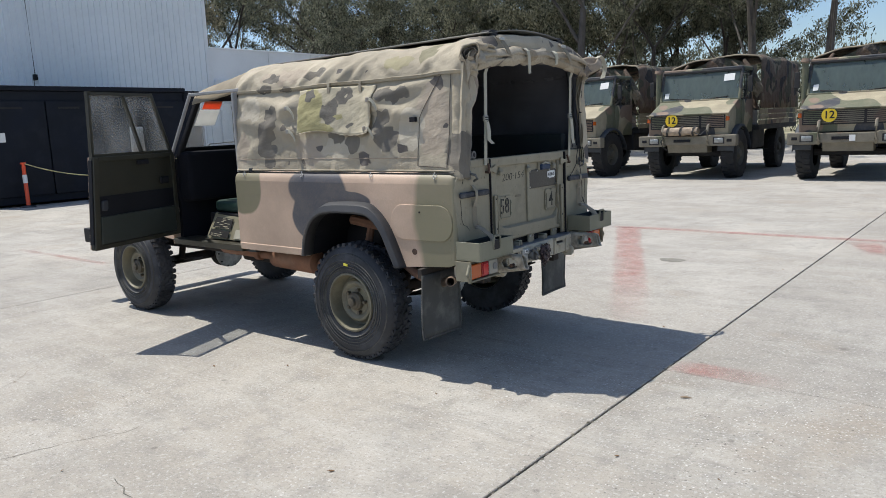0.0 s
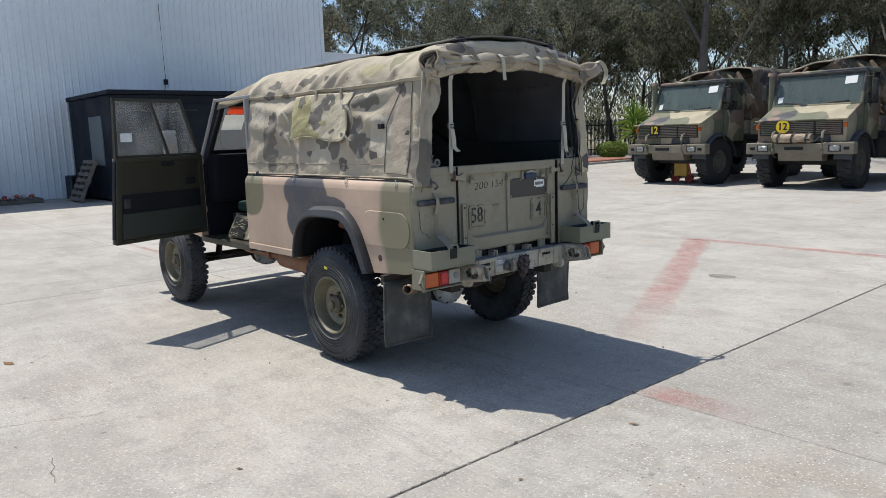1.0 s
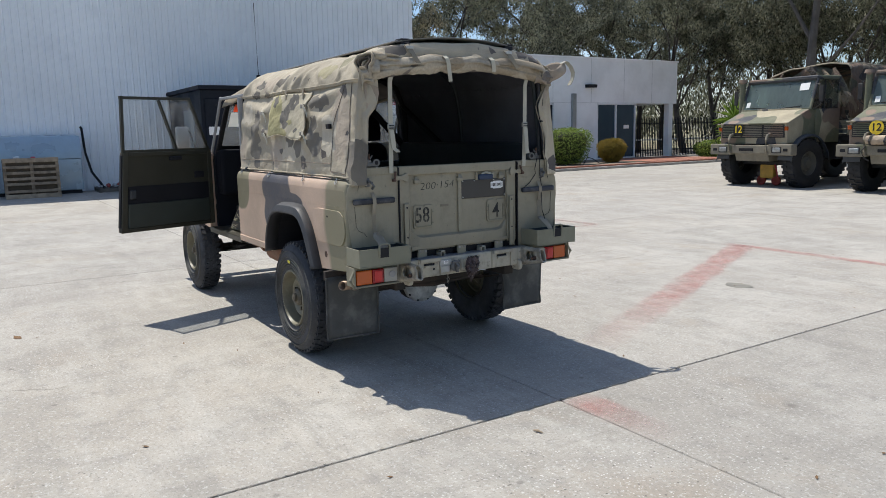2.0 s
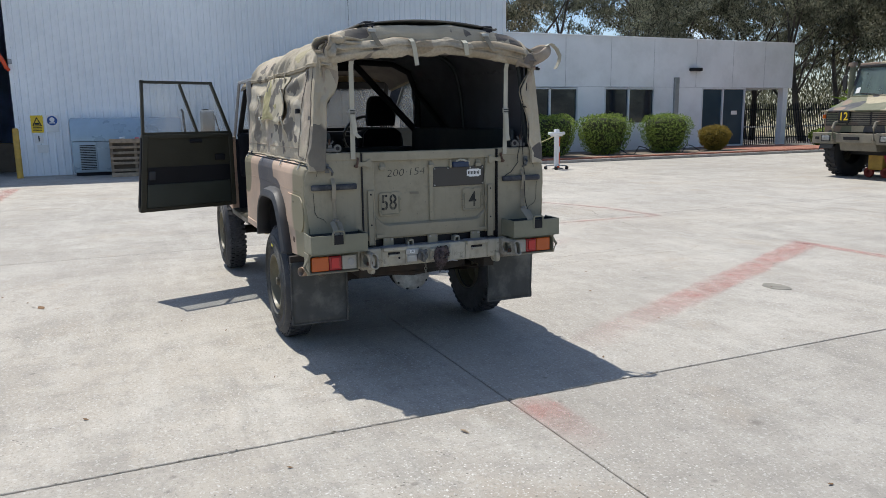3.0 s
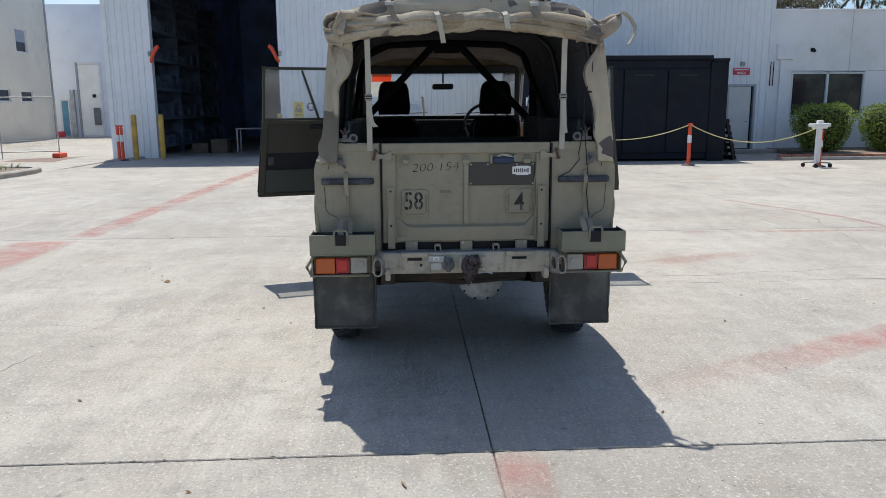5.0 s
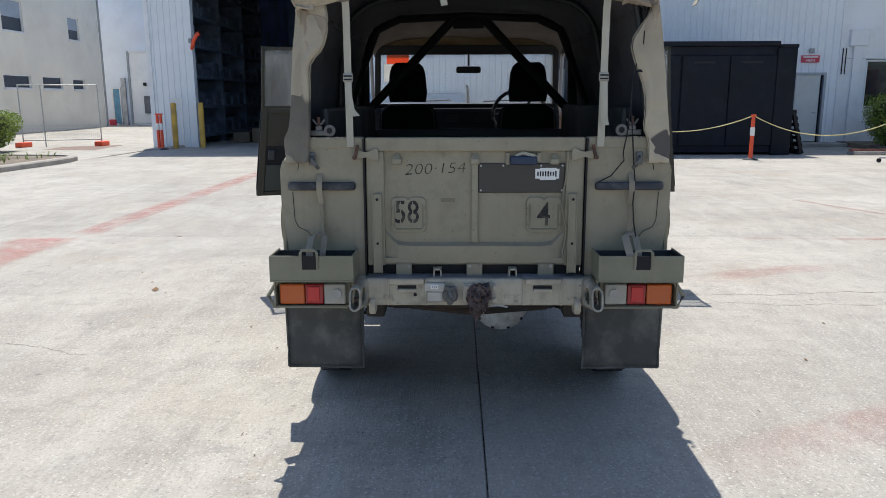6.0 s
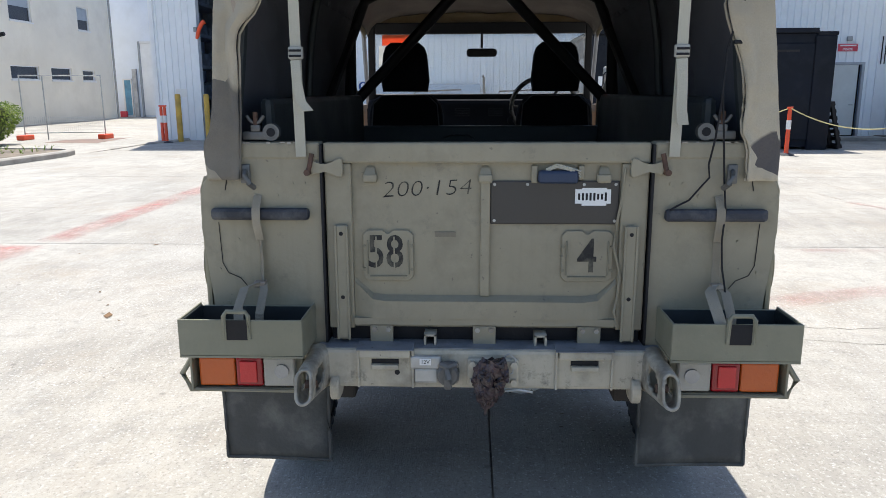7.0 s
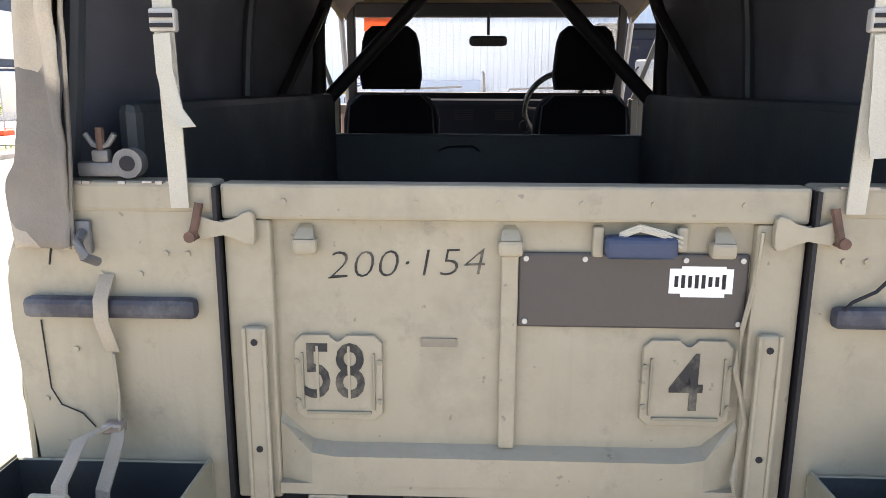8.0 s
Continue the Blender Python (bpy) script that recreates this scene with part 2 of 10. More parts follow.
for scale, keep, size, much, chip in ((70.0, 0.80, 0.36, 0.75, (0.70, 0.69, 0.66)), (31.0, 0.93, 0.25, 0.7, (0.66, 0.65, 0.62)), (46.0, 0.90, 0.32, 0.8, (0.13, 0.12, 0.105))):
    cells = node(nt, "ShaderNodeTexVoronoi", {"Vector": at, "Scale": scale, "Randomness": 1.0})
    pick = node(nt, "ShaderNodeSeparateColor", {0: cells.outputs["Color"]}).outputs[0]
    pick = node(nt, "ShaderNodeMapRange", {"Value": pick, "From Min": keep, "From Max": keep + 0.02}).outputs["Result"]
    inside = node(nt, "ShaderNodeMapRange", {"Value": cells.outputs["Distance"], "From Min": size, "From Max": size * 0.6, "To Max": much}).outputs["Result"]
    c = mixc(nt, times(nt, times(nt, pick, inside), bared), c, chip)
for scale, near, far2 in ((1.1, 0.055, 0.02), (2.7, 0.06, 0.03)):
    spots = node(nt, "ShaderNodeTexVoronoi", {"Vector": at, "Scale": scale, "Randomness": 1.0}).outputs["Distance"]
    spots = node(nt, "ShaderNodeMapRange", {"Value": spots, "From Min": near, "From Max": far2}).outputs["Result"]
    c = mixc(nt, times(nt, spots, 0.45), c, (0.10, 0.09, 0.08))
shift = node(nt, "ShaderNodeMapRange", {"Value": tone, "To Min": 0.90, "To Max": 1.02}).outputs["Result"]
c = mixc(nt, 1.0, c, node(nt, "ShaderNodeCombineColor", {0: shift, 1: shift, 2: shift}).outputs[0], "MULTIPLY")
nt.links.new(c, b.inputs["Base Color"])
first = bumped(nt, b, noisy(nt, at, 75.0, 5.0, 0.75, 0.3, 0.7), 0.45, 0.006)
bumped(nt, b, noisy(nt, stretched, 9.0, 7.0, 0.72, 0.3, 0.7), 0.35, 0.012, first)

# Worn red line paint: the concrete shows through where the paint has gone.
red_paint, nt, b, at = start("worn_red_paint", 0.75, world_space=True)
nt.links.new(mixc(nt, noisy(nt, at, 5.0), (0.45, 0.155, 0.135), (0.53, 0.245, 0.215)), b.inputs["Base Color"])
gone = noisy(nt, at, 4.0, 10.0, 0.8, 0.28, 0.66)
gone = node(nt, "ShaderNodeMapRange", {"Value": gone, "To Min": 0.30, "To Max": 0.95}).outputs["Result"]
rubbed = node(nt, "ShaderNodeMapRange", {"Value": noisy(nt, at, 0.9, 3.0, 0.5, 0.50, 0.68), "To Min": 0.0, "To Max": 0.8}).outputs["Result"]
left = node(nt, "ShaderNodeMath", {0: 1.0, 1: gone}, operation="SUBTRACT").outputs[0]
gone = node(nt, "ShaderNodeMath", {0: gone, 1: times(nt, left, rubbed)}, operation="ADD").outputs[0]
worn = node(nt, "ShaderNodeAttribute")
worn.attribute_name = "paint_left"
left = node(nt, "ShaderNodeMath", {0: 1.0, 1: gone}, operation="SUBTRACT").outputs[0]
gone = node(nt, "ShaderNodeMath", {0: 1.0, 1: times(nt, left, worn.outputs["Fac"])}, operation="SUBTRACT").outputs[0]
hole = node(nt, "ShaderNodeBsdfTransparent").outputs[0]
mixed = node(nt, "ShaderNodeMixShader", {0: gone, 1: b.outputs[0], 2: hole}).outputs[0]
nt.links.new(mixed, nt.nodes["Material Output"].inputs["Surface"])

M_joint, nt, b, at = start("joint_filler", 0.9, world_space=True)
c = mixc(nt, noisy(nt, at, 1.1, 5.0, 0.65, 0.45, 0.58), (0.085, 0.08, 0.07), (0.30, 0.275, 0.23))
c = mixc(nt, times(nt, noisy(nt, at, 14.0, 5.0, 0.7, 0.45, 0.6), 0.6), c, (0.34, 0.31, 0.26))
nt.links.new(c, b.inputs["Base Color"])
M_grass = plain("dry_ground", (0.30, 0.28, 0.18), 0.95, scale=0.3, grain=6.0, vary=0.5, world_space=True)
M_soil = plain("garden_soil", (0.20, 0.165, 0.125), 0.95, scale=3.0, grain=30.0, vary=0.5, bump=0.6, world_space=True)
M_kerb = plain("kerb_concrete", (0.40, 0.37, 0.33), 0.85, dirt=(0.2, 0.17, 0.13), dirt_amount=0.5, world_space=True)
M_brick_red = plain("red_brick", (0.36, 0.15, 0.10), 0.85, random_tone=0.22, dirt=(0.3, 0.22, 0.17))
M_cladding = plain("pale_steel_cladding", (0.86, 0.885, 0.91), 0.45, vary=0.08, scale=0.4, dirt=(0.42, 0.45, 0.47), dirt_amount=0.25, dirt_scale=0.8, bump=0.02, world_space=True)
M_render_white = plain("white_painted_panel", (0.86, 0.87, 0.885), 0.7, vary=0.07, scale=0.5, dirt=(0.52, 0.53, 0.52), dirt_amount=0.35, dirt_scale=0.7, world_space=True)
M_cream = plain("cream_render", (0.78, 0.74, 0.65), 0.8, vary=0.07, scale=0.4, dirt=(0.5, 0.46, 0.38), dirt_amount=0.3, dirt_scale=0.6, world_space=True)
M_black_steel = plain("black_painted_steel", (0.009, 0.012, 0.020), 0.6, vary=0.3, scale=1.0, dirt=(0.03, 0.034, 0.042), dirt_amount=0.3, spec=0.2)
# Strong blue stands in for skylight inside the warehouse.
M_dark_in = plain("shed_lining_blue_lit", (0.36, 0.52, 0.80), 0.8, vary=0.3, scale=0.8)
M_frame_white = plain("white_aluminium", (0.72, 0.73, 0.74), 0.4, vary=0.06)
M_grey_steel = plain("grey_steel", (0.35, 0.36, 0.37), 0.45, 0.6, vary=0.2)
M_yellow = plain("yellow_paint", (0.66, 0.40, 0.07), 0.55, dirt=(0.35, 0.24, 0.08), dirt_amount=0.5)
M_orange = plain("orange_plastic", (0.82, 0.095, 0.03), 0.45, vary=0.1)
M_white_plastic = plain("white_plastic", (0.78, 0.78, 0.77), 0.45, vary=0.05)
M_sign_red = plain("red_sign", (0.60, 0.06, 0.09), 0.5, vary=0.05)
M_mark_yellow = plain("yellow_crayon", (0.72, 0.66, 0.08), 0.8, vary=0.2)
M_sign_yellow = plain("yellow_sign", (0.80, 0.56, 0.03), 0.5, vary=0.05)
M_ink = plain("black_ink", (0.012, 0.012, 0.012), 0.7, vary=0.1)
M_ink_worn = plain("sprayed_black", (0.022, 0.021, 0.02), 0.8, vary=0.3, dirt=(0.24, 0.22, 0.16), dirt_amount=0.6, dirt_scale=16.0)
M_paper = plain("white_paper", (0.80, 0.80, 0.78), 0.8, vary=0.04)
M_blue_ink = plain("blue_ink", (0.04, 0.10, 0.32), 0.6)
M_wood = plain("weathered_pallet_wood", (0.34, 0.26, 0.18), 0.85, scale=6.0, vary=0.35, random_tone=0.2)
# Darker grey copy of the pallet wood, with shade put into its colour.
M_wood_shaded = plain("shaded_pallet_wood", (0.17, 0.15, 0.125), 0.9, scale=6.0, vary=0.35, random_tone=0.2)
M_rope = plain("pale_yellow_rope", (0.72, 0.62, 0.30), 0.8)
M_glass = glass("window_glass")
M_glass_dirty = glass("dusty_door_glass", (0.90, 0.92, 0.93), dirt=0.20, lo=0.25, rough=0.16, film_colour=(0.66, 0.67, 0.67))
M_glass_screen = glass("dusty_windscreen", (0.90, 0.92, 0.92), dirt=0.10, lo=-0.9, film_colour=(0.66, 0.68, 0.70))
M_glass_dark, nt, b, at = start("dark_office_glass", 0.04, spec=0.8)
b.inputs["Base Color"].default_value = (0.010, 0.018, 0.030, 1)
M_glass_door, nt, b, at = start("tinted_door_glass", 0.22, spec=0.35)
nt.links.new(mixc(nt, noisy(nt, at, 0.6), (0.026, 0.048, 0.072), (0.036, 0.062, 0.088)), b.inputs["Base Color"])

# Camouflage paint and canvas of the field car.
SIDE_SPOTS = [
    ((-2.02, -0.83, 1.16), (0.22, 0.5, 0.22), OLIVE), ((-1.20, -0.83, 1.17), (0.30, 0.4, 0.18), BLACKISH),
    ((-1.26, -0.83, 0.99), (0.21, 0.4, 0.20), BLACKISH), ((-0.92, -0.83, 1.10), (0.24, 0.3, 0.07), BLACKISH), ((0.24, -0.83, 1.05), (0.58, 0.4, 0.85), OLIVE),
    ((-1.2, 0.83, 1.0), (0.5, 0.4, 0.4), BLACKISH), ((0.24, 0.83, 1.05), (0.5, 0.4, 0.85), OLIVE),
    ((-3.6, -0.8, 1.0), (0.5, 0.6, 0.4), OLIVE), ((-2.4, -0.83, 0.70), (0.30, 0.4, 0.08), OLIVE),
]
M_body = patches("camouflage_paint", PINK, SIDE_SPOTS, 0.55, edge=0.10, bump=0.06, dust=(0.34, 0.27, 0.20), dust_amount=0.3)
M_olive = worn_paint("olive_drab_paint", (0.222, 0.206, 0.145), smoke=0.4)
M_gate = worn_paint("faded_olive_paint", (0.305, 0.272, 0.193), smoke=0.55)
M_door_olive = plain("dark_olive_paint", (0.040, 0.037, 0.024), 0.5, vary=0.2, dirt=(0.075, 0.068, 0.05), dirt_amount=0.35)
M_bumper = worn_paint("worn_khaki_cream_paint", (0.50, 0.455, 0.355), 0.6, 1.3, (0.52, 0.50, 0.45), 0.4, 0.8)
M_step = worn_paint("scuffed_blue_grey_steel", (0.20, 0.215, 0.235), 0.5, 1.2, (0.42, 0.42, 0.40), 0.5, 0.9)
M_tray = worn_paint("green_tray_paint", (0.214, 0.207, 0.146), smoke=0.3, dust_amount=0.2)
CG, CD, CO = (0.135, 0.125, 0.110), (0.10, 0.09, 0.088), (0.31, 0.28, 0.17)
PALE, ROSE = (0.52, 0.47, 0.375), (0.44, 0.37, 0.29)
CANVAS_SPOTS = [
    ((-1.30, -0.74, 1.42), (0.16, 0.3, 0.10), ROSE), ((-0.20, -0.74, 1.60), (0.13, 0.3, 0.24), ROSE), ((-0.98, -0.74, 1.44), (0.22, 0.3, 0.07), PALE), ((-0.36, -0.74, 1.55), (0.10, 0.3, 0.14), PALE),
    ((-1.96, -0.74, 1.74), (0.12, 0.3, 0.10), PALE), ((-2.05, -0.74, 1.46), (0.08, 0.3, 0.12), ROSE), ((-1.60, -0.72, 1.95), (0.30, 0.2, 0.05), ROSE),
    ((-1.72, -0.74, 1.665), (0.072, 0.3, 0.075), CG), ((-1.79, -0.74, 1.546), (0.095, 0.3, 0.080), CG), ((-1.78, -0.74, 1.43), (0.110, 0.3, 0.075), CG), ((-1.75, -0.74, 1.36), (0.05, 0.3, 0.04), CG),
    ((-1.05, -0.74, 1.521), (0.090, 0.3, 0.036), CG), ((-0.88, -0.74, 1.475), (0.069, 0.3, 0.066), CG), ((-0.62, -0.74, 1.62), (0.063, 0.3, 0.070), CG), ((-0.57, -0.74, 1.497), (0.090, 0.3, 0.076), CG),
    ((-0.54, -0.74, 1.768), (0.135, 0.3, 0.050), CG), ((-1.21, -0.74, 1.441), (0.042, 0.3, 0.032), CD), ((-1.54, -0.74, 1.347), (0.033, 0.3, 0.024), CD), ((-1.39, -0.74, 1.355), (0.031, 0.3, 0.023), CD),
    ((-0.46, -0.74, 1.42), (0.044, 0.3, 0.031), CD), ((-0.77, -0.74, 1.345), (0.075, 0.3, 0.048), CD), ((-0.73, -0.74, 1.335), (0.022, 0.3, 0.014), PALE), ((-1.58, -0.74, 1.594), (0.033, 0.3, 0.024), CD),
    ((-0.18, -0.74, 1.823), (0.052, 0.3, 0.036), CD), ((-0.10, -0.74, 1.558), (0.018, 0.3, 0.026), CD), ((-1.81, -0.74, 1.872), (0.095, 0.3, 0.018), CG), ((-1.60, -0.74, 1.86), (0.060, 0.3, 0.023), CG),
    ((-0.79, -0.70, 1.931), (0.028, 0.2, 0.017), CD), ((-1.03, -0.70, 1.94), (0.028, 0.2, 0.017), CD), ((-0.30, -0.60, 2.0), (0.07, 0.2, 0.06), (0.22, 0.205, 0.13)), ((-1.28, -0.68, 1.95), (0.10, 0.2, 0.035), CG),
    ((-0.52, -0.64, 1.97), (0.12, 0.2, 0.03), CO), ((-1.75, -0.68, 1.94), (0.09, 0.2, 0.03), CG), ((0.0, -0.74, 1.39), (0.12, 0.12, 0.14), CG), ((0.0, 0.78, 1.32), (0.1, 0.06, 0.05), CD),
    ((0.02, -0.49, 2.05), (0.12, 0.085, 0.05), CD), ((0.02, -0.19, 2.015), (0.12, 0.09, 0.016), CD), ((0.02, 0.125, 2.08), (0.12, 0.026, 0.024), CD), ((0.02, 0.245, 2.062), (0.12, 0.026, 0.024), CD),
    ((0.02, 0.47, 2.065), (0.12, 0.06, 0.035), CD), ((0.02, 0.60, 2.03), (0.12, 0.07, 0.045), CD),
]
CANVAS = (0.455, 0.40, 0.303)
M_canvas = patches("camouflage_canvas", CANVAS, CANVAS_SPOTS, 0.9, edge=0.05, bump=0.3, grain=260.0, dust=(0.30, 0.26, 0.195), dust_amount=0.5, vary=0.22, weave=True, noise_scale=6.0, angular=0.55)
M_flap = patches("pocket_canvas", (0.46, 0.41, 0.30), [((-1.30, -0.78, 1.69), (0.16, 0.3, 0.17), (0.37, 0.335, 0.17)), ((-1.16, -0.78, 1.575), (0.12, 0.3, 0.05), (0.37, 0.335, 0.17)), ((-1.08, -0.78, 1.689), (0.085, 0.3, 0.085), CG), ((-0.97, -0.78, 1.79), (0.085, 0.3, 0.06), CG), ((-1.29, -0.78, 1.80), (0.060, 0.3, 0.035), CG), ((-0.96, -0.78, 1.775), (0.034, 0.3, 0.018), (0.46, 0.41, 0.30)), ((-0.88, -0.78, 1.59), (0.040, 0.3, 0.022), CG), ((-1.0, -0.78, 1.655), (0.05, 0.3, 0.025), (0.37, 0.335, 0.17))], 0.9, edge=0.05, grain=260.0, weave=True, noise_scale=6.0, angular=0.5)
M_roll = mottled("rolled_canvas", (0.42, 0.365, 0.28), [((0.17, 0.15, 0.135), 5.5, 0.61, (3, 1, 2)), ((0.33, 0.27, 0.19), 4.0, 0.56, (8, 1, 6))], 0.92, (0.42, 0.38, 0.3), 0.25)
M_headlining = plain("brown_headlining", (0.145, 0.125, 0.11), 0.9, vary=0.3, scale=5.0, grain=200.0)
# The slight blue of this dark inside is sky tint put into the colour.
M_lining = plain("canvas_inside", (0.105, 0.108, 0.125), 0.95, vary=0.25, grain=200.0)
M_bunch = plain("folded_canvas_dark", (0.13, 0.11, 0.09), 0.9, vary=0.45, scale=9.0, grain=200.0, bump=0.3)
M_clamp = plain("dull_grey_steel", (0.16, 0.16, 0.155), 0.55, 0.4, vary=0.25, scale=15.0)
M_door_post = plain("grey_paint", (0.33, 0.33, 0.33), 0.5, vary=0.2)
M_loose = plain("brown_loose_canvas", (0.36, 0.30, 0.235), 0.92, vary=0.35, scale=8.0, grain=220.0, bump=0.3)
M_webbing = plain("pale_webbing", (0.46, 0.44, 0.36), 0.85, vary=0.15, grain=300.0, bump=0.3)
M_webbing_dark = plain("dirty_webbing", (0.33, 0.29, 0.22), 0.9, vary=0.3, grain=300.0, bump=0.3)
M_rubber = plain("black_rubber", (0.030, 0.033, 0.040), 0.7, vary=0.35, scale=5.0, dirt=(0.13, 0.135, 0.145), dirt_amount=0.45, dirt_scale=5.0, bump=0.2)
M_mudflap = plain("dusty_rubber", (0.085, 0.086, 0.082), 0.85, vary=0.3, scale=4.0, dirt=(0.21, 0.205, 0.185), dirt_amount=0.8, dirt_scale=4.0, bump=0.2)
M_buffer = plain("scuffed_blue_black_rubber", (0.035, 0.039, 0.052), 0.65, vary=0.4, scale=9.0, dirt=(0.20, 0.20, 0.19), dirt_amount=0.45, dirt_scale=14.0, bump=0.2)
M_arch = plain("arch_plastic", (0.040, 0.042, 0.047), 0.6, vary=0.2, dirt=(0.14, 0.12, 0.10), dirt_amount=0.3)
M_rim = plain("khaki_wheel_paint", (0.205, 0.188, 0.130), 0.5, vary=0.25, dirt=(0.10, 0.08, 0.05), dirt_amount=0.6, dirt_scale=8.0)
M_hub = plain("grimy_hub_paint", (0.13, 0.11, 0.075), 0.6, 0.1, vary=0.4, scale=14.0, dirt=(0.05, 0.04, 0.03), dirt_amount=0.6, dirt_scale=18.0)
M_under = plain("grimy_underbody", (0.034, 0.028, 0.024), 0.85, vary=0.4, scale=5.0, dirt=(0.12, 0.075, 0.05), dirt_amount=0.5)
M_exhaust = plain("rusty_exhaust", (0.30, 0.15, 0.09), 0.75, 0.2, vary=0.35, scale=6.0, dirt=(0.42, 0.28, 0.2), dirt_amount=0.5)
M_copper = plain("tailpipe_metal", (0.30, 0.22, 0.16), 0.5, 0.7, vary=0.3, scale=12.0)
M_zinc = plain("galvanised_metal", (0.46, 0.46, 0.44), 0.5, 0.55, vary=0.2, scale=12.0)
M_bare = plain("bare_scuffed_metal", (0.40, 0.38, 0.34), 0.5, 0.5, vary=0.35, scale=20.0, dirt=(0.22, 0.13, 0.08), dirt_amount=0.5, dirt_scale=12.0)
M_hook = plain("scuffed_khaki_steel", (0.42, 0.385, 0.31), 0.6, 0.1, vary=0.4, scale=22.0, dirt=(0.09, 0.06, 0.045), dirt_amount=0.7, dirt_scale=16.0)
M_rust = plain("rusty_iron", (0.12, 0.07, 0.05), 0.85, 0.1, vary=0.4, scale=20.0)
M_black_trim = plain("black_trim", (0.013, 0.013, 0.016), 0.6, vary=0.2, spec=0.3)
M_seat = plain("black_seat_cloth", (0.013, 0.014, 0.018), 0.95, vary=0.2, grain=250.0, bump=0.3, spec=0.12)
M_inner = plain("dark_green_inside", (0.024, 0.032, 0.036), 0.55, vary=0.25, dirt=(0.06, 0.065, 0.06), dirt_amount=0.3)
M_amber = plain("amber_lens", (0.52, 0.10, 0.014), 0.18, vary=0.06, spec=0.6)
M_redlens_dark = plain("dark_red_lens", (0.30, 0.008, 0.014), 0.2, vary=0.1, spec=0.6)
M_redlens = plain("red_lens", (0.55, 0.015, 0.02), 0.15, vary=0.06, spec=0.6)
M_whitelens = plain("grimy_reverse_lens", (0.40, 0.385, 0.34), 0.55, vary=0.1)
M_blue_tape = plain("dark_blue_plastic", (0.025, 0.042, 0.085), 0.5, vary=0.2)
M_plate_dark = plain("dark_plate", (0.05, 0.045, 0.04), 0.45, vary=0.12, scale=2.0)
M_tape_pale = plain("pale_tape", (0.20, 0.175, 0.13), 0.8)
M_panel = plain("weathered_grey_panel", (0.15, 0.148, 0.135), 0.6, vary=0.3, scale=4.0, dirt=(0.26, 0.24, 0.2), dirt_amount=0.4)


# ---- mesh helpers ----
def quad_strip(bm, rings, closed=False):
    """Faces between rows of vertices of equal count."""
    for a, c2 in zip(rings, rings[1:]):
        n = len(a)
        for i in range(n if closed else n - 1):
            bm.faces.new((a[i], a[(i + 1) % n], c2[(i + 1) % n], c2[i]))


def box(bm, x0, x1, y0, y1, z0, z1, r=0.0, seg=2, turn=None):
    m = Matrix.Translation(((x0 + x1) / 2, (y0 + y1) / 2, (z0 + z1) / 2)) @ Matrix.Diagonal((abs(x1 - x0), abs(y1 - y0), abs(z1 - z0), 1))
    vs = bmesh.ops.create_cube(bm, size=1.0, matrix=(turn @ m) if turn else m)["verts"]
    if r:
        es = list({e for v in vs for e in v.link_edges})
        bmesh.ops.bevel(bm, geom=es, offset=r, segments=seg, affect="EDGES", profile=0.5)


def frame_axes(way):
    way = Vector(way).normalized()
    side = way.cross(Vector((0, 0, 1)))
    if side.length < 1e-3:
        side = Vector((1, 0, 0))
    side.normalize()
    return side, side.cross(way).normalized()


def tube(bm, pts, r, seg=8, caps=True):
    """A round bar along points; r is a number or one per point."""
    pts = [Vector(p) for p in pts]
    rs = r if isinstance(r, (list, tuple)) else [r] * len(pts)
    rings = []
    for i, p in enumerate(pts):
        way = pts[min(i + 1, len(pts) - 1)] - pts[max(i - 1, 0)]
        s, u = frame_axes(way)
        rings.append([bm.verts.new(p + rs[i] * (math.cos(a) * s + math.sin(a) * u)) for a in (2 * math.pi * k / seg for k in range(seg))])
    quad_strip(bm, rings, True)
    if caps:
        bm.faces.new(rings[0][::-1])
        bm.faces.new(rings[-1])


def lathe(bm, prof, centre, axis, seg=32, closed=False):
    """Turns (radius, height along the axis) points round an axis through the centre."""
    axis = Vector(axis).normalized()
    s, u = frame_axes(axis)
    centre = Vector(centre)
    rings = []
    for k in range(seg):
        a = 2 * math.pi * k / seg
        rings.append([bm.verts.new(centre + h * axis + rad * (math.cos(a) * s + math.sin(a) * u)) for rad, h in prof])
    rings.append(rings[0])
    quad_strip(bm, rings, closed)


def prism(bm, pts, axis, a0, a1, r=0.0):
    """A flat outline pushed along an axis: for "y" the points are (x, z), for "x" (y, z), for "z" (x, y)."""
    def at(p, a):
        return {"y": (p[0], a, p[1]), "x": (a, p[0], p[1]), "z": (p[0], p[1], a)}[axis]
    one = [bm.verts.new(at(p, a0)) for p in pts]
    two = [bm.verts.new(at(p, a1)) for p in pts]
    fs = [bm.faces.new(one), bm.faces.new(two[::-1])]
    n = len(pts)
    for i in range(n):
        fs.append(bm.faces.new((one[i], two[i], two[(i + 1) % n], one[(i + 1) % n])))
    if r:
        bmesh.ops.bevel(bm, geom=list({e for f in fs[:2] for e in f.edges}), offset=r, segments=2, affect="EDGES", profile=0.5)


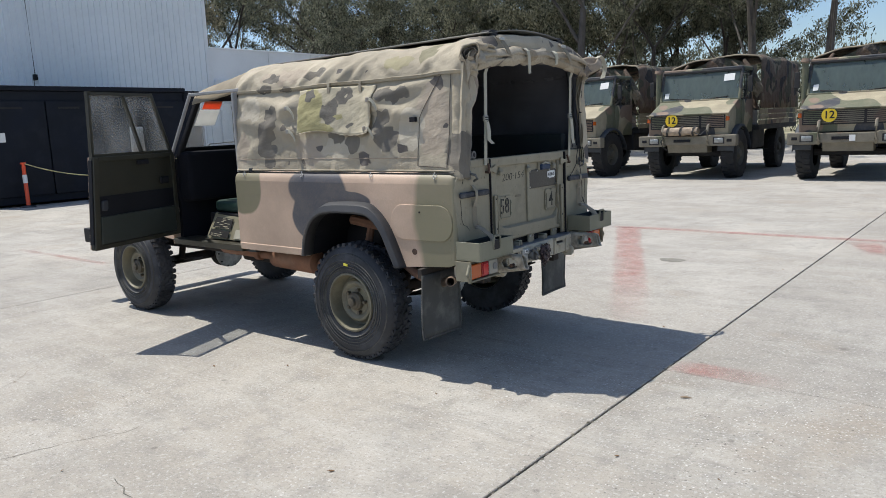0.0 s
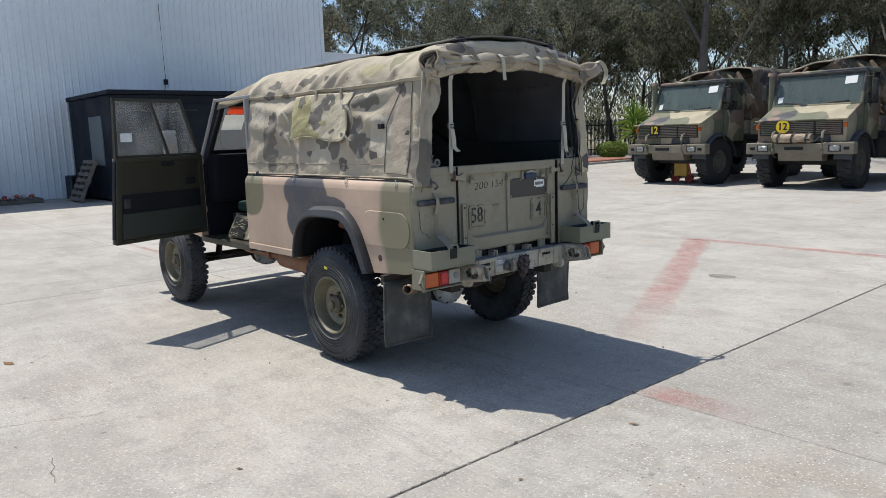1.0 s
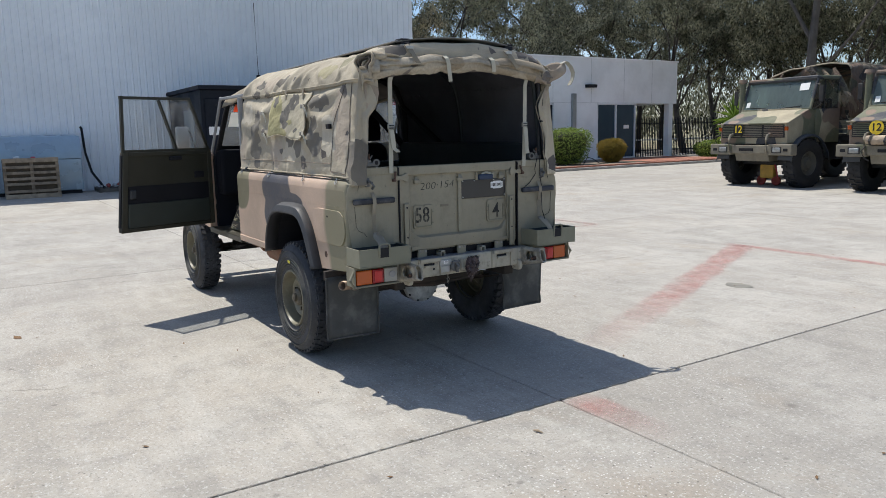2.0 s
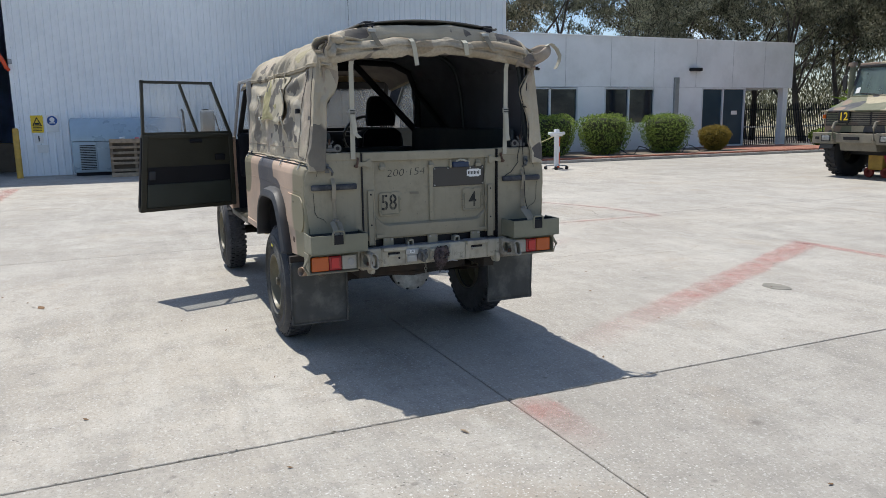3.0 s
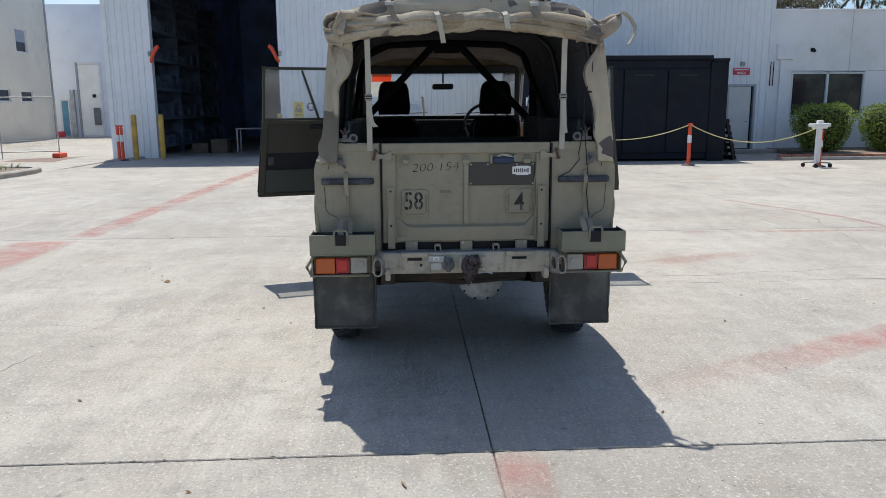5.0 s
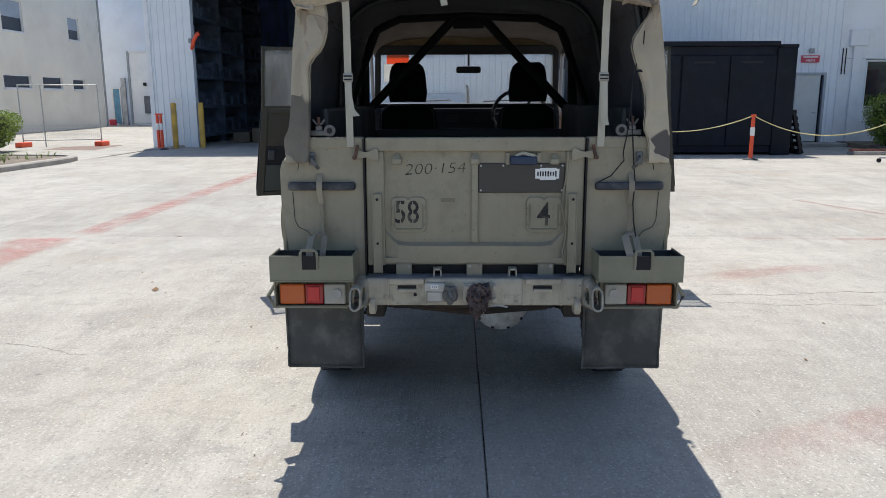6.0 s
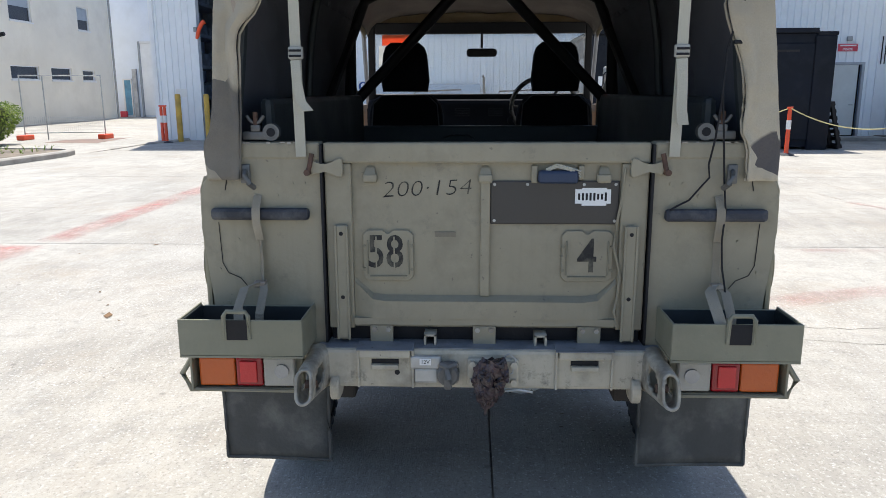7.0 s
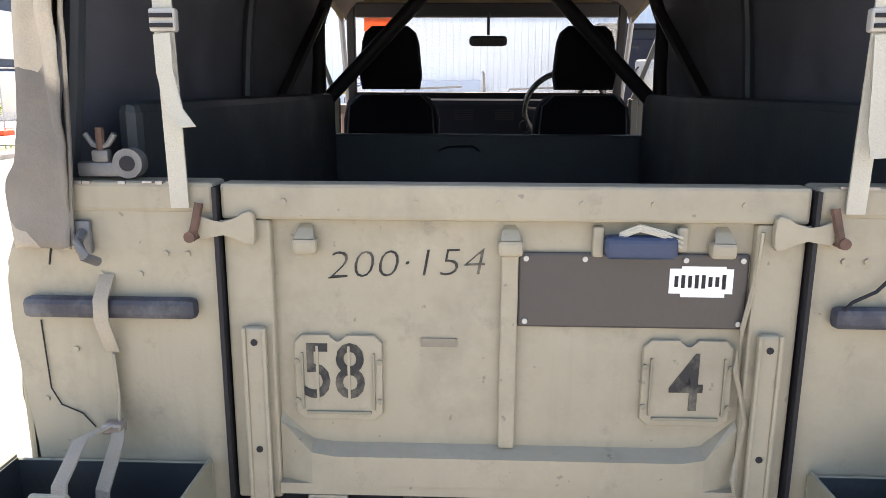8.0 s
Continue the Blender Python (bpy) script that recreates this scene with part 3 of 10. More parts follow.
def ribbon(bm, pts, across, width, thick=0.004):
    """A strap: a flat band along points, with its width along the given way."""
    pts = [Vector(p) for p in pts]
    across = Vector(across).normalized()
    rings = []
    for i, p in enumerate(pts):
        way = (pts[min(i + 1, len(pts) - 1)] - pts[max(i - 1, 0)]).normalized()
        out = way.cross(across).normalized() * thick / 2
        w = across * width / 2
        rings.append([bm.verts.new(p + q) for q in (-w - out, w - out, w + out, -w + out)])
    quad_strip(bm, rings, True)
    bm.faces.new(rings[0][::-1])
    bm.faces.new(rings[-1])


def sheet(bm, fn, nu, nv):
    rows = [[bm.verts.new(fn(i / nu, j / nv)) for j in range(nv + 1)] for i in range(nu + 1)]
    quad_strip(bm, rows)


def along(pts, s):
    """A smooth curve through points, s from 0 to 1."""
    n = len(pts) - 1
    i = min(int(s * n), n - 1)
    t = s * n - i
    p = [Vector(pts[max(0, min(n, i + k))]) for k in (-1, 0, 1, 2)]
    return 0.5 * (2 * p[1] + (p[2] - p[0]) * t + (2 * p[0] - 5 * p[1] + 4 * p[2] - p[3]) * t * t + (3 * p[1] - p[0] - 3 * p[2] + p[3]) * t ** 3)


def mesh_of(name, bm, material, smooth=False):
    bmesh.ops.recalc_face_normals(bm, faces=bm.faces[:])
    me = bpy.data.meshes.new(name)
    bm.to_mesh(me)
    bm.free()
    if material:
        me.materials.append(material)
    if smooth:
        me.polygons.foreach_set("use_smooth", [True] * len(me.polygons))
        me.set_sharp_from_angle(angle=radians(38))
    return me


def part(name, bm, material, parent, label="", smooth=False, thick=0.0):
    """Links a bmesh as one mesh object under a thing or a part, in the coordinates of the thing."""
    ob = new(name, mesh_of(name, bm, material, smooth))
    ob.parent = parent
    if thick:
        mod = ob.modifiers.new("thickness", "SOLIDIFY")
        mod.thickness, mod.offset = thick, 0.0
    return tagged(ob, label)


def thing(name, label, category, group="", at=None):
    ob = new(name)
    if at:
        ob.matrix_basis = at
    return tagged(ob, label, category, group)


def solid(name, bm, material, label, category, group="", kind="", at=None, smooth=False):
    ob = new(name, mesh_of(name, bm, material, smooth))
    if at:
        ob.matrix_basis = at
    return tagged(ob, label, category, group, kind)


def letters(name, text, size, material, parent, m, label="", shear=0.0, offset=0.0, extrude=0.0008):
    """Writing in the built-in font as a thin mesh; m places its centre, with x to the right and y up."""
    cu = bpy.data.curves.new(name, "FONT")
    cu.body, cu.size, cu.align_x, cu.align_y, cu.shear, cu.offset, cu.extrude = text, size, "CENTER", "CENTER", shear, offset, extrude
    cu.resolution_u = 3
    ob = new(name, cu)
    me = ob.to_mesh().copy()
    bpy.data.objects.remove(ob)
    ob = new(name, me)
    me.materials.append(material)
    ob.parent = parent
    ob.matrix_basis = m
    return tagged(ob, label)


# ---- the setting ----
WALL = -21.2
M_blind = plain("pale_blue_blind", (0.34, 0.39, 0.45), 0.7, vary=0.1)
M_outline_frame = plain("door_frame_grey", (0.42, 0.44, 0.47), 0.5, vary=0.1)
M_steel_door = plain("off_white_steel_door", (0.66, 0.675, 0.655), 0.5, vary=0.06)
bm = bmesh.new()
box(bm, -400, 400, -400, 400, -0.4, -0.03)
ground = solid("ground", bm, M_grass, "dry grassy ground reaching to the horizon", "ground", kind="structure")
bm = bmesh.new()
box(bm, -60, 32, -40, 40, -0.029, -0.014)
yard = solid("pavement", bm, M_joint, "pale concrete yard of large square slabs with dark joints", "pavement", kind="structure")


def clad_wall(bm, a0, a1, z0, z1, at, pitch=0.2, along="y", deep=0.028, flip=1):
    """Ribbed steel sheet: narrow trapezoid ribs on a flat pan, along x or y."""
    n = int(round((a1 - a0) / pitch))
    prof = []
    for i in range(n):
        s0 = a0 + i * (a1 - a0) / n
        w = (a1 - a0) / n
        prof += [(s0, 0), (s0 + w * 0.66, 0), (s0 + w * 0.74, deep), (s0 + w * 0.92, deep)]
    prof.append((a1, 0))
    lo, hi = [], []
    for s0, d in prof:
        p = (at + flip * d, s0) if along == "y" else (s0, at + flip * d)
        lo.append(bm.verts.new((*p, z0)))
        hi.append(bm.verts.new((*p, z1)))
    quad_strip(bm, [lo, hi])


# Warehouse: 9.7 m high, with a roller-door opening in its long front.
TALL = 9.7
warehouse = tagged(thing("warehouse", "tall warehouse clad in pale ribbed steel with an open roller door", "building"), kind="structure")
for y0, y1, z0 in ((-10.0, -8.6, 0.0), (-8.6, -4.4, 6.0), (-4.4, 10.72, 0.0), (10.72, 11.62, 2.25), (11.62, 12.1, 0.0)):
    bm = bmesh.new()
    clad_wall(bm, y0, y1, z0, TALL, WALL)
    part("wall", bm, M_cladding, warehouse, "pale ribbed steel cladding")
for y0, y1, z0, z1 in ((-9.99, -8.6, 0, TALL), (-8.6, -4.4, 6.0, TALL), (-4.4, 10.72, 0, TALL), (10.72, 11.62, 2.25, TALL), (11.62, 12.09, 0, TALL)):
    bm = bmesh.new()
    box(bm, WALL - 0.2, WALL - 0.012, y0, y1, z0, z1)
    part("inner_wall", bm, M_dark_in, warehouse)
bm = bmesh.new()
clad_wall(bm, WALL - 20.0, WALL, 0.0, TALL, -10.0, along="x", flip=-1)
part("side_wall", bm, M_cladding, warehouse)
for x0, x1, y0, y1 in ((WALL - 20, WALL - 0.21, -9.99, -9.85), (WALL - 20, WALL - 0.21, 12.0, 12.1), (WALL - 20.2, WALL - 20, -9.99, 12.1)):
    bm = bmesh.new()
    box(bm, x0, x1, y0, y1, 0, TALL)
    part("back_wall", bm, M_dark_in, warehouse)
bm = bmesh.new()
box(bm, WALL - 20.2, WALL + 0.06, -10.05, 12.2, TALL, TALL + 0.15)
part("roof", bm, M_cladding, warehouse)
for y0 in (-10.04, 12.02):
    bm = bmesh.new()
    box(bm, WALL - 0.02, WALL + 0.045, y0, y0 + 0.14, 0, TALL)
    part("corner_flashing", bm, M_render_white, warehouse)
for y0 in (-8.66, -4.45):
    bm = bmesh.new()
    box(bm, WALL - 0.22, WALL + 0.04, y0, y0 + 0.11, 0, 6.05)
    part("opening_frame", bm, M_cladding, warehouse)
bm = bmesh.new()
for i in range(7):
    box(bm, WALL - 0.45, WALL - 0.36, -8.5, -4.5, 5.35 + i * 0.1, 5.44 + i * 0.1, 0.02)
part("roller_shutter", bm, M_dark_in, warehouse, "rolled-up dark shutter")
bm = bmesh.new()
for i in range(60):
    z = 0.1 + i * 0.08
    box(bm, WALL - 3.1, WALL - 3.06, -4.6, -1.2, z, z + 0.06)
part("inner_screen", bm, M_dark_in, warehouse)
bm = bmesh.new()
box(bm, WALL - 0.08, WALL + 0.03, 10.74, 11.50, 0.14, 2.225, 0.008)
door1 = part("door", bm, M_steel_door, warehouse, "plain white steel door")
bm = bmesh.new()
tube(bm, [(WALL + 0.02, 11.42, 1.05), (WALL + 0.07, 11.42, 1.05), (WALL + 0.07, 11.30, 1.05)], 0.012)
part("door_handle", bm, M_grey_steel, door1)
# Black sheet stands in for the darkness behind the door.
bm = bmesh.new()
box(bm, WALL - 0.16, WALL - 0.13, 10.72, 11.62, 0.1, 2.24)
part("dark_doorway", bm, M_black_trim, warehouse)
bm = bmesh.new()
for y0, y1, z0, z1 in ((10.66, 10.74, 0, 2.31), (11.6, 11.68, 0, 2.31), (10.74, 11.6, 2.23, 2.31)):
    box(bm, WALL - 0.05, WALL + 0.05, y0, y1, z0, z1, 0.006)
part("door_frame", bm, M_outline_frame, warehouse)
for y in (12.11, 12.21):
    bm = bmesh.new()
    tube(bm, [(WALL + 0.07, y, 3.05), (WALL + 0.07, y, 2.25)], 0.016, 6)
    part("conduit", bm, M_black_trim, warehouse)
bm = bmesh.new()
box(bm, WALL + 0.03, WALL + 0.75, 10.3, 12.2, 0.0, 0.12, 0.02)
part("doorstep", bm, M_kerb, warehouse, "low concrete step")

# Office: low, white panels, two double windows, a glass door, a covered corner.
office = tagged(thing("office", "low white panelled office with dark double windows", "building"), kind="structure")
OW = WALL - 0.02
OT = 4.72
for y0, y1, z0, z1 in ((12.1, 12.9, 0, 2.72), (12.9, 15.5, 0, 1.21), (15.5, 16.8, 0, 2.72), (16.8, 19.37, 0, 1.21), (19.37, 21.97, 0, 2.72), (12.1, 27.4, 2.72, OT)):
    bm = bmesh.new()
    box(bm, OW - 0.25, OW, y0, y1, z0, z1)
    part("wall", bm, M_render_white, office)
for x0, x1, y0, y1, z0 in ((OW - 12, OW - 0.25, 24.5, 24.7, 0), (OW - 12, OW - 0.25, 27.2, 27.4, 2.72), (OW - 12.2, OW - 12, 12.1, 27.4, 0)):
    bm = bmesh.new()
    box(bm, x0, x1, y0, y1, z0, OT)
    part("wall", bm, M_render_white, office)
bm = bmesh.new()
box(bm, OW - 12.2, OW + 0.03, 12.17, 27.45, OT, OT + 0.06, 0.01)
part("roof", bm, M_render_white, office)
bm = bmesh.new()
box(bm, OW - 12, OW - 0.26, 12.1, 27.19, 2.74, 2.84)
part("soffit", bm, M_render_white, office)
bm = bmesh.new()
for y in (14.9, 17.1, 19.3, 21.6, 23.7, 25.6):
    box(bm, OW - 0.001, OW + 0.006, y - 0.012, y + 0.012, 2.76, OT)
box(bm, OW - 0.001, OW + 0.006, 12.1, 27.4, 2.735, 2.755)
part("panel_joint", bm, plain("panel_joint_grey", (0.64, 0.655, 0.67), 0.7), office)
bm = bmesh.new()
box(bm, OW - 0.3, OW - 0.002, 26.85, 27.15, 0.0, 2.72, 0.01)
part("pillar", bm, M_render_white, office)
for y0, y1, z0, z1, mid in ((12.9, 15.5, 1.21, 2.7, 14.18), (16.8, 19.37, 1.21, 2.7, 18.03), (21.97, 24.5, 0.16, 2.72, 23.19)):
    bm = bmesh.new()
    for a, b2, c2, d2 in ((y0, y0 + 0.06, z0, z1), (y1 - 0.06, y1, z0, z1), (mid - 0.04, mid + 0.04, z0, z1), (y0 + 0.06, y1 - 0.06, z1 - 0.06, z1), (y0 + 0.06, y1 - 0.06, z0, z0 + 0.06)):
        box(bm, OW - 0.12, OW + 0.02, a, b2, c2, d2, 0.006)
    w = part("window" if z0 > 0.5 else "glass_door", bm, M_frame_white, office, "white aluminium frame with dark glass")
    for a, b2 in ((y0 + 0.06, mid - 0.04), (mid + 0.04, y1 - 0.06)):
        bm = bmesh.new()
        box(bm, OW - 0.07, OW - 0.055, a, b2, z0 + 0.06, z1 - 0.06)
        part("pane", bm, M_glass_dark if z0 > 0.5 else M_glass_door, w)
bm = bmesh.new()
box(bm, OW - 0.04, OW - 0.03, 23.75, 24.1, 1.55, 1.72)
part("door_notice", bm, M_paper, office, "white notice on the glass door")
bm = bmesh.new()
box(bm, OW, OW + 0.13, 12.3, 12.88, 3.12, 3.62, 0.02)
box(bm, OW + 0.02, OW + 0.09, 12.45, 12.72, 0, 3.12, 0.01)
part("rainwater_head", bm, M_render_white, office, "white rainwater head and downpipe")
bm = bmesh.new()
box(bm, OW, OW + 0.10, 20.38, 20.62, 1.0, 3.15, 0.015)
part("cable_duct", bm, M_grey_steel, office)
bm = bmesh.new()
box(bm, OW, OW + 0.25, 21.2, 21.75, 3.42, 3.56, 0.03)
part("wall_light", bm, M_black_trim, office, "dark floodlight")
bm = bmesh.new()
tube(bm, [(OW, 13.55, 3.42), (OW + 0.14, 13.58, 3.40)], 0.05)
box(bm, OW, OW + 0.04, 13.5, 13.62, 3.38, 3.5)
part("security_camera", bm, M_black_trim, office)

# Raised brick-edged walk with a soil bed in front of the office.
bm = bmesh.new()
box(bm, -17.40, -17.02, 10.6, 26.5, -0.02, 0.10, 0.03)
part("kerb", bm, M_kerb, office)
bm = bmesh.new()
box(bm, OW, -17.34, 12.2, 21.4, -0.02, 0.14)
part("soil_bed", bm, M_soil, office, "dry soil garden bed")
bm = bmesh.new()
box(bm, OW, -17.34, 21.4, 26.5, -0.02, 0.155)
part("entry_slab", bm, M_kerb, office)

# Cream two-storey building beyond the side lane, and the loading wall at the lane's end.
cream = tagged(thing("cream_building", "two-storey cream rendered building with dark strip windows", "building"), kind="structure")
CY = -21.0
wins = [(-33.7, -31.45, 2.1, 2.74), (-36.65, -34.75, 2.1, 2.74), (-39.05, -37.75, 2.1, 2.68), (-30.4, -28.6, 2.1, 2.74), (-33.55, -31.8, 4.74, 6.2), (-38.95, -37.75, 4.74, 5.95), (-29.5, -27.8, 4.74, 6.2)]
xs = sorted({-41.2, -25.0, *(w[0] for w in wins), *(w[1] for w in wins)})
for a, b2 in zip(xs, xs[1:]):
    holes = sorted((w[2], w[3]) for w in wins if w[0] <= (a + b2) / 2 <= w[1])
    spans = [0.0] + [z for h in holes for z in h] + [8.2]
    for lo2, hi2 in zip(spans[::2], spans[1::2]):
        bm = bmesh.new()
        box(bm, a, b2, CY - 0.25, CY, lo2, hi2)
        part("wall", bm, M_cream, cream)
for a, b2 in ((-41.2, -41.0), (-25.2, -25.0)):
    bm = bmesh.new()
    box(bm, a, b2, CY - 10, CY - 0.25, 0, 8.2)
    part("wall", bm, M_cream, cream)
bm = bmesh.new()
box(bm, -41.3, -24.9, CY - 10, CY + 0.05, 8.2, 8.35)
part("roof", bm, M_cladding, cream)
for a, b2, z0, z1 in wins:
    bm = bmesh.new()
    for p in ((a, a + 0.05, z0, z1), (b2 - 0.05, b2, z0, z1), (a + 0.05, b2 - 0.05, z0, z0 + 0.05), (a + 0.05, b2 - 0.05, z1 - 0.05, z1)):
        box(bm, p[0], p[1], CY - 0.15, CY - 0.05, p[2], p[3])
    box(bm, a - 0.05, b2 + 0.05, CY - 0.1, CY + 0.06, z0 - 0.06, z0 + 0.004)
    w = part("window", bm, M_frame_white, cream)
    bm = bmesh.new()
    box(bm, a + 0.05, b2 - 0.05, CY - 0.11, CY - 0.10, z0 + 0.05, z1 - 0.05)
    part("pane", bm, M_glass_dark, w)
    if z0 > 4:
        bm = bmesh.new()
        box(bm, a + 0.06, b2 - 0.06, CY - 0.095, CY - 0.085, z0 + 0.45 * (z1 - z0), z1 - 0.06)
        part("blind", bm, M_blind, w, "half-lowered pale blind")
bm = bmesh.new()
tube(bm, [(-41.25, CY + 0.06, 0), (-41.25, CY + 0.06, 8.2)], 0.06)
part("downpipe", bm, M_grey_steel, cream)
bm = bmesh.new()
tube(bm, [(-30.9, CY, 4.0), (-30.9, CY + 0.25, 4.05)], 0.09)
part("wall_light", bm, M_black_trim, cream)

dock = tagged(thing("loading_wall", "pale grey loading wall with doors at the lane's end", "building"), kind="structure")
bm = bmesh.new()
box(bm, -44.3, -44.0, -24.0, -9.0, 0, 8.0)
# White panel with the bluish tint of its shade put into the colour.
part("wall", bm, plain("shade_blue_white_panel", (0.74, 0.80, 0.90), 0.6, vary=0.06, scale=0.4, dirt=(0.45, 0.48, 0.52), dirt_amount=0.25, dirt_scale=0.5), dock)
M_seal = plain("door_edge_grey", (0.30, 0.33, 0.37), 0.6, vary=0.15)
bm = bmesh.new()
box(bm, -44.0, -43.95, -20.53, -19.27, 0.1, 4.42, 0.01)
part("door", bm, M_render_white, dock, "tall pale door")
for a, b2, z0, z1 in ((-20.66, -20.53, 0.0, 4.55), (-19.27, -19.15, 0.0, 4.55), (-20.53, -19.27, 4.42, 4.55)):
    bm = bmesh.new()
    box(bm, -44.0, -43.90, a, b2, z0, z1, 0.01)
    part("door_frame", bm, M_seal if a < -20.6 else M_frame_white, dock)
for a, b2, z0, z1 in ((-21.80, -21.70, 0.0, 2.32), (-21.30, -21.22, 0.0, 2.32), (-21.70, -21.30, 2.24, 2.32)):
    bm = bmesh.new()
    box(bm, -44.0, -43.92, a, b2, z0, z1, 0.01)
    part("door_frame", bm, M_frame_white, dock)
bm = bmesh.new()
box(bm, -43.93, -43.80, -19.72, -19.52, 2.42, 2.62, 0.04)
part("wall_light", bm, M_black_trim, dock, "dark bulkhead light")
bm = bmesh.new()
box(bm, -44.0, -43.94, -21.70, -21.30, 0.1, 2.24, 0.01)
part("blue_door", bm, plain("faded_blue_paint", (0.12, 0.30, 0.45), 0.6), dock, "narrow faded blue door")
bm = bmesh.new()
box(bm, -44.0, -43.8, -21.1, -20.85, 0.0, 2.9)
part("grey_duct", bm, plain("pale_grey_duct", (0.42, 0.43, 0.45), 0.6), dock)
bm = bmesh.new()
box(bm, -43.94, -43.78, -19.72, -19.34, 0.72, 1.80, 0.03)
part("meter_cabinet", bm, plain("dark_grey_cabinet", (0.16, 0.17, 0.19), 0.5), dock)

bm = bmesh.new()
box(bm, -43.6, -43.3, -21.82, -21.47, 0.0, 0.36, 0.02)
box(bm, -43.29, -43.27, -21.72, -21.57, 0.12, 0.26, 0.005)
solid("red_box", bm, M_sign_red, "small red box on the ground by the blue door", "box")

# Kerbed garden bed by the side lane.
garden = tagged(thing("garden_bed", "kerbed bed of dry soil beside the lane", "garden"), kind="structure")
bm = bmesh.new()
edge = [(-4.0, -12.4), (-9.0, -10.9), (-12.4, -9.90), (-14.4, -9.72), (-15.2, -9.70), (-15.75, -9.82), (-16.05, -10.2), (-16.2, -10.8), (-16.4, -13.5)]
ring = []
for i, p in enumerate(edge):
    a = Vector(edge[max(i - 1, 0)])
    b2 = Vector(edge[min(i + 1, len(edge) - 1)])
    d = (b2 - a).normalized()
    n = Vector((-d.y, d.x)) * -1
    q = Vector(p)
    ring.append([bm.verts.new((*(q + n * o), z)) for o, z in ((0.0, -0.02), (0.0, 0.10), (-0.03, 0.135), (-0.18, 0.135), (-0.2, 0.0))])
quad_strip(bm, ring)
part("kerb", bm, M_kerb, garden, "cast concrete kerb")
bm = bmesh.new()
prism(bm, [(-4.0, -12.6), (-9.0, -11.1), (-12.4, -10.10), (-14.4, -9.92), (-15.15, -9.90), (-15.6, -9.98), (-15.85, -10.3), (-16.0, -10.8), (-16.2, -13.5), (-4.0, -13.5)], "z", 0.0, 0.11)
part("soil", bm, M_soil, garden)
bm = bmesh.new()
lip = [Vector(p) for p in ((-15.9, -9.92, 0), (-16.9, -9.72, 0), (-18.2, -9.66, 0), (-19.2, -9.62, 0), (-19.8, -9.46, 0), (-20.3, -9.16, 0), (-21.1, -9.02, 0))]
ring = []
for k in range(33):
    p, q = along(lip, k / 32), along(lip, min(1.0, k / 32 + 0.01)) - along(lip, k / 32 - 0.01 if k else 0.0)
    n = Vector((-q.y, q.x, 0)).normalized()
    rise = min(0.035, 0.006 * k - 0.01) + 0.08 * max(0.0, k / 32 - 0.5)
    ring.append([bm.verts.new(p + n * o + Vector((0, 0, z))) for o, z in ((-0.05, -0.02), (-0.04, rise * 0.6), (0.0, rise), (0.16, rise), (0.30, -0.01))])
quad_strip(bm, ring)
part("dropped_kerb", bm, M_kerb, garden, "low dropped kerb across the lane mouth", smooth=True)


# ---- the field car ----
car = thing("field_car", "camouflaged army four-wheel drive with canvas canopy and both doors open", "vehicle")
R_T, HUB_Z, AX_R, AX_F = 0.405, 0.405, -0.915, -3.73


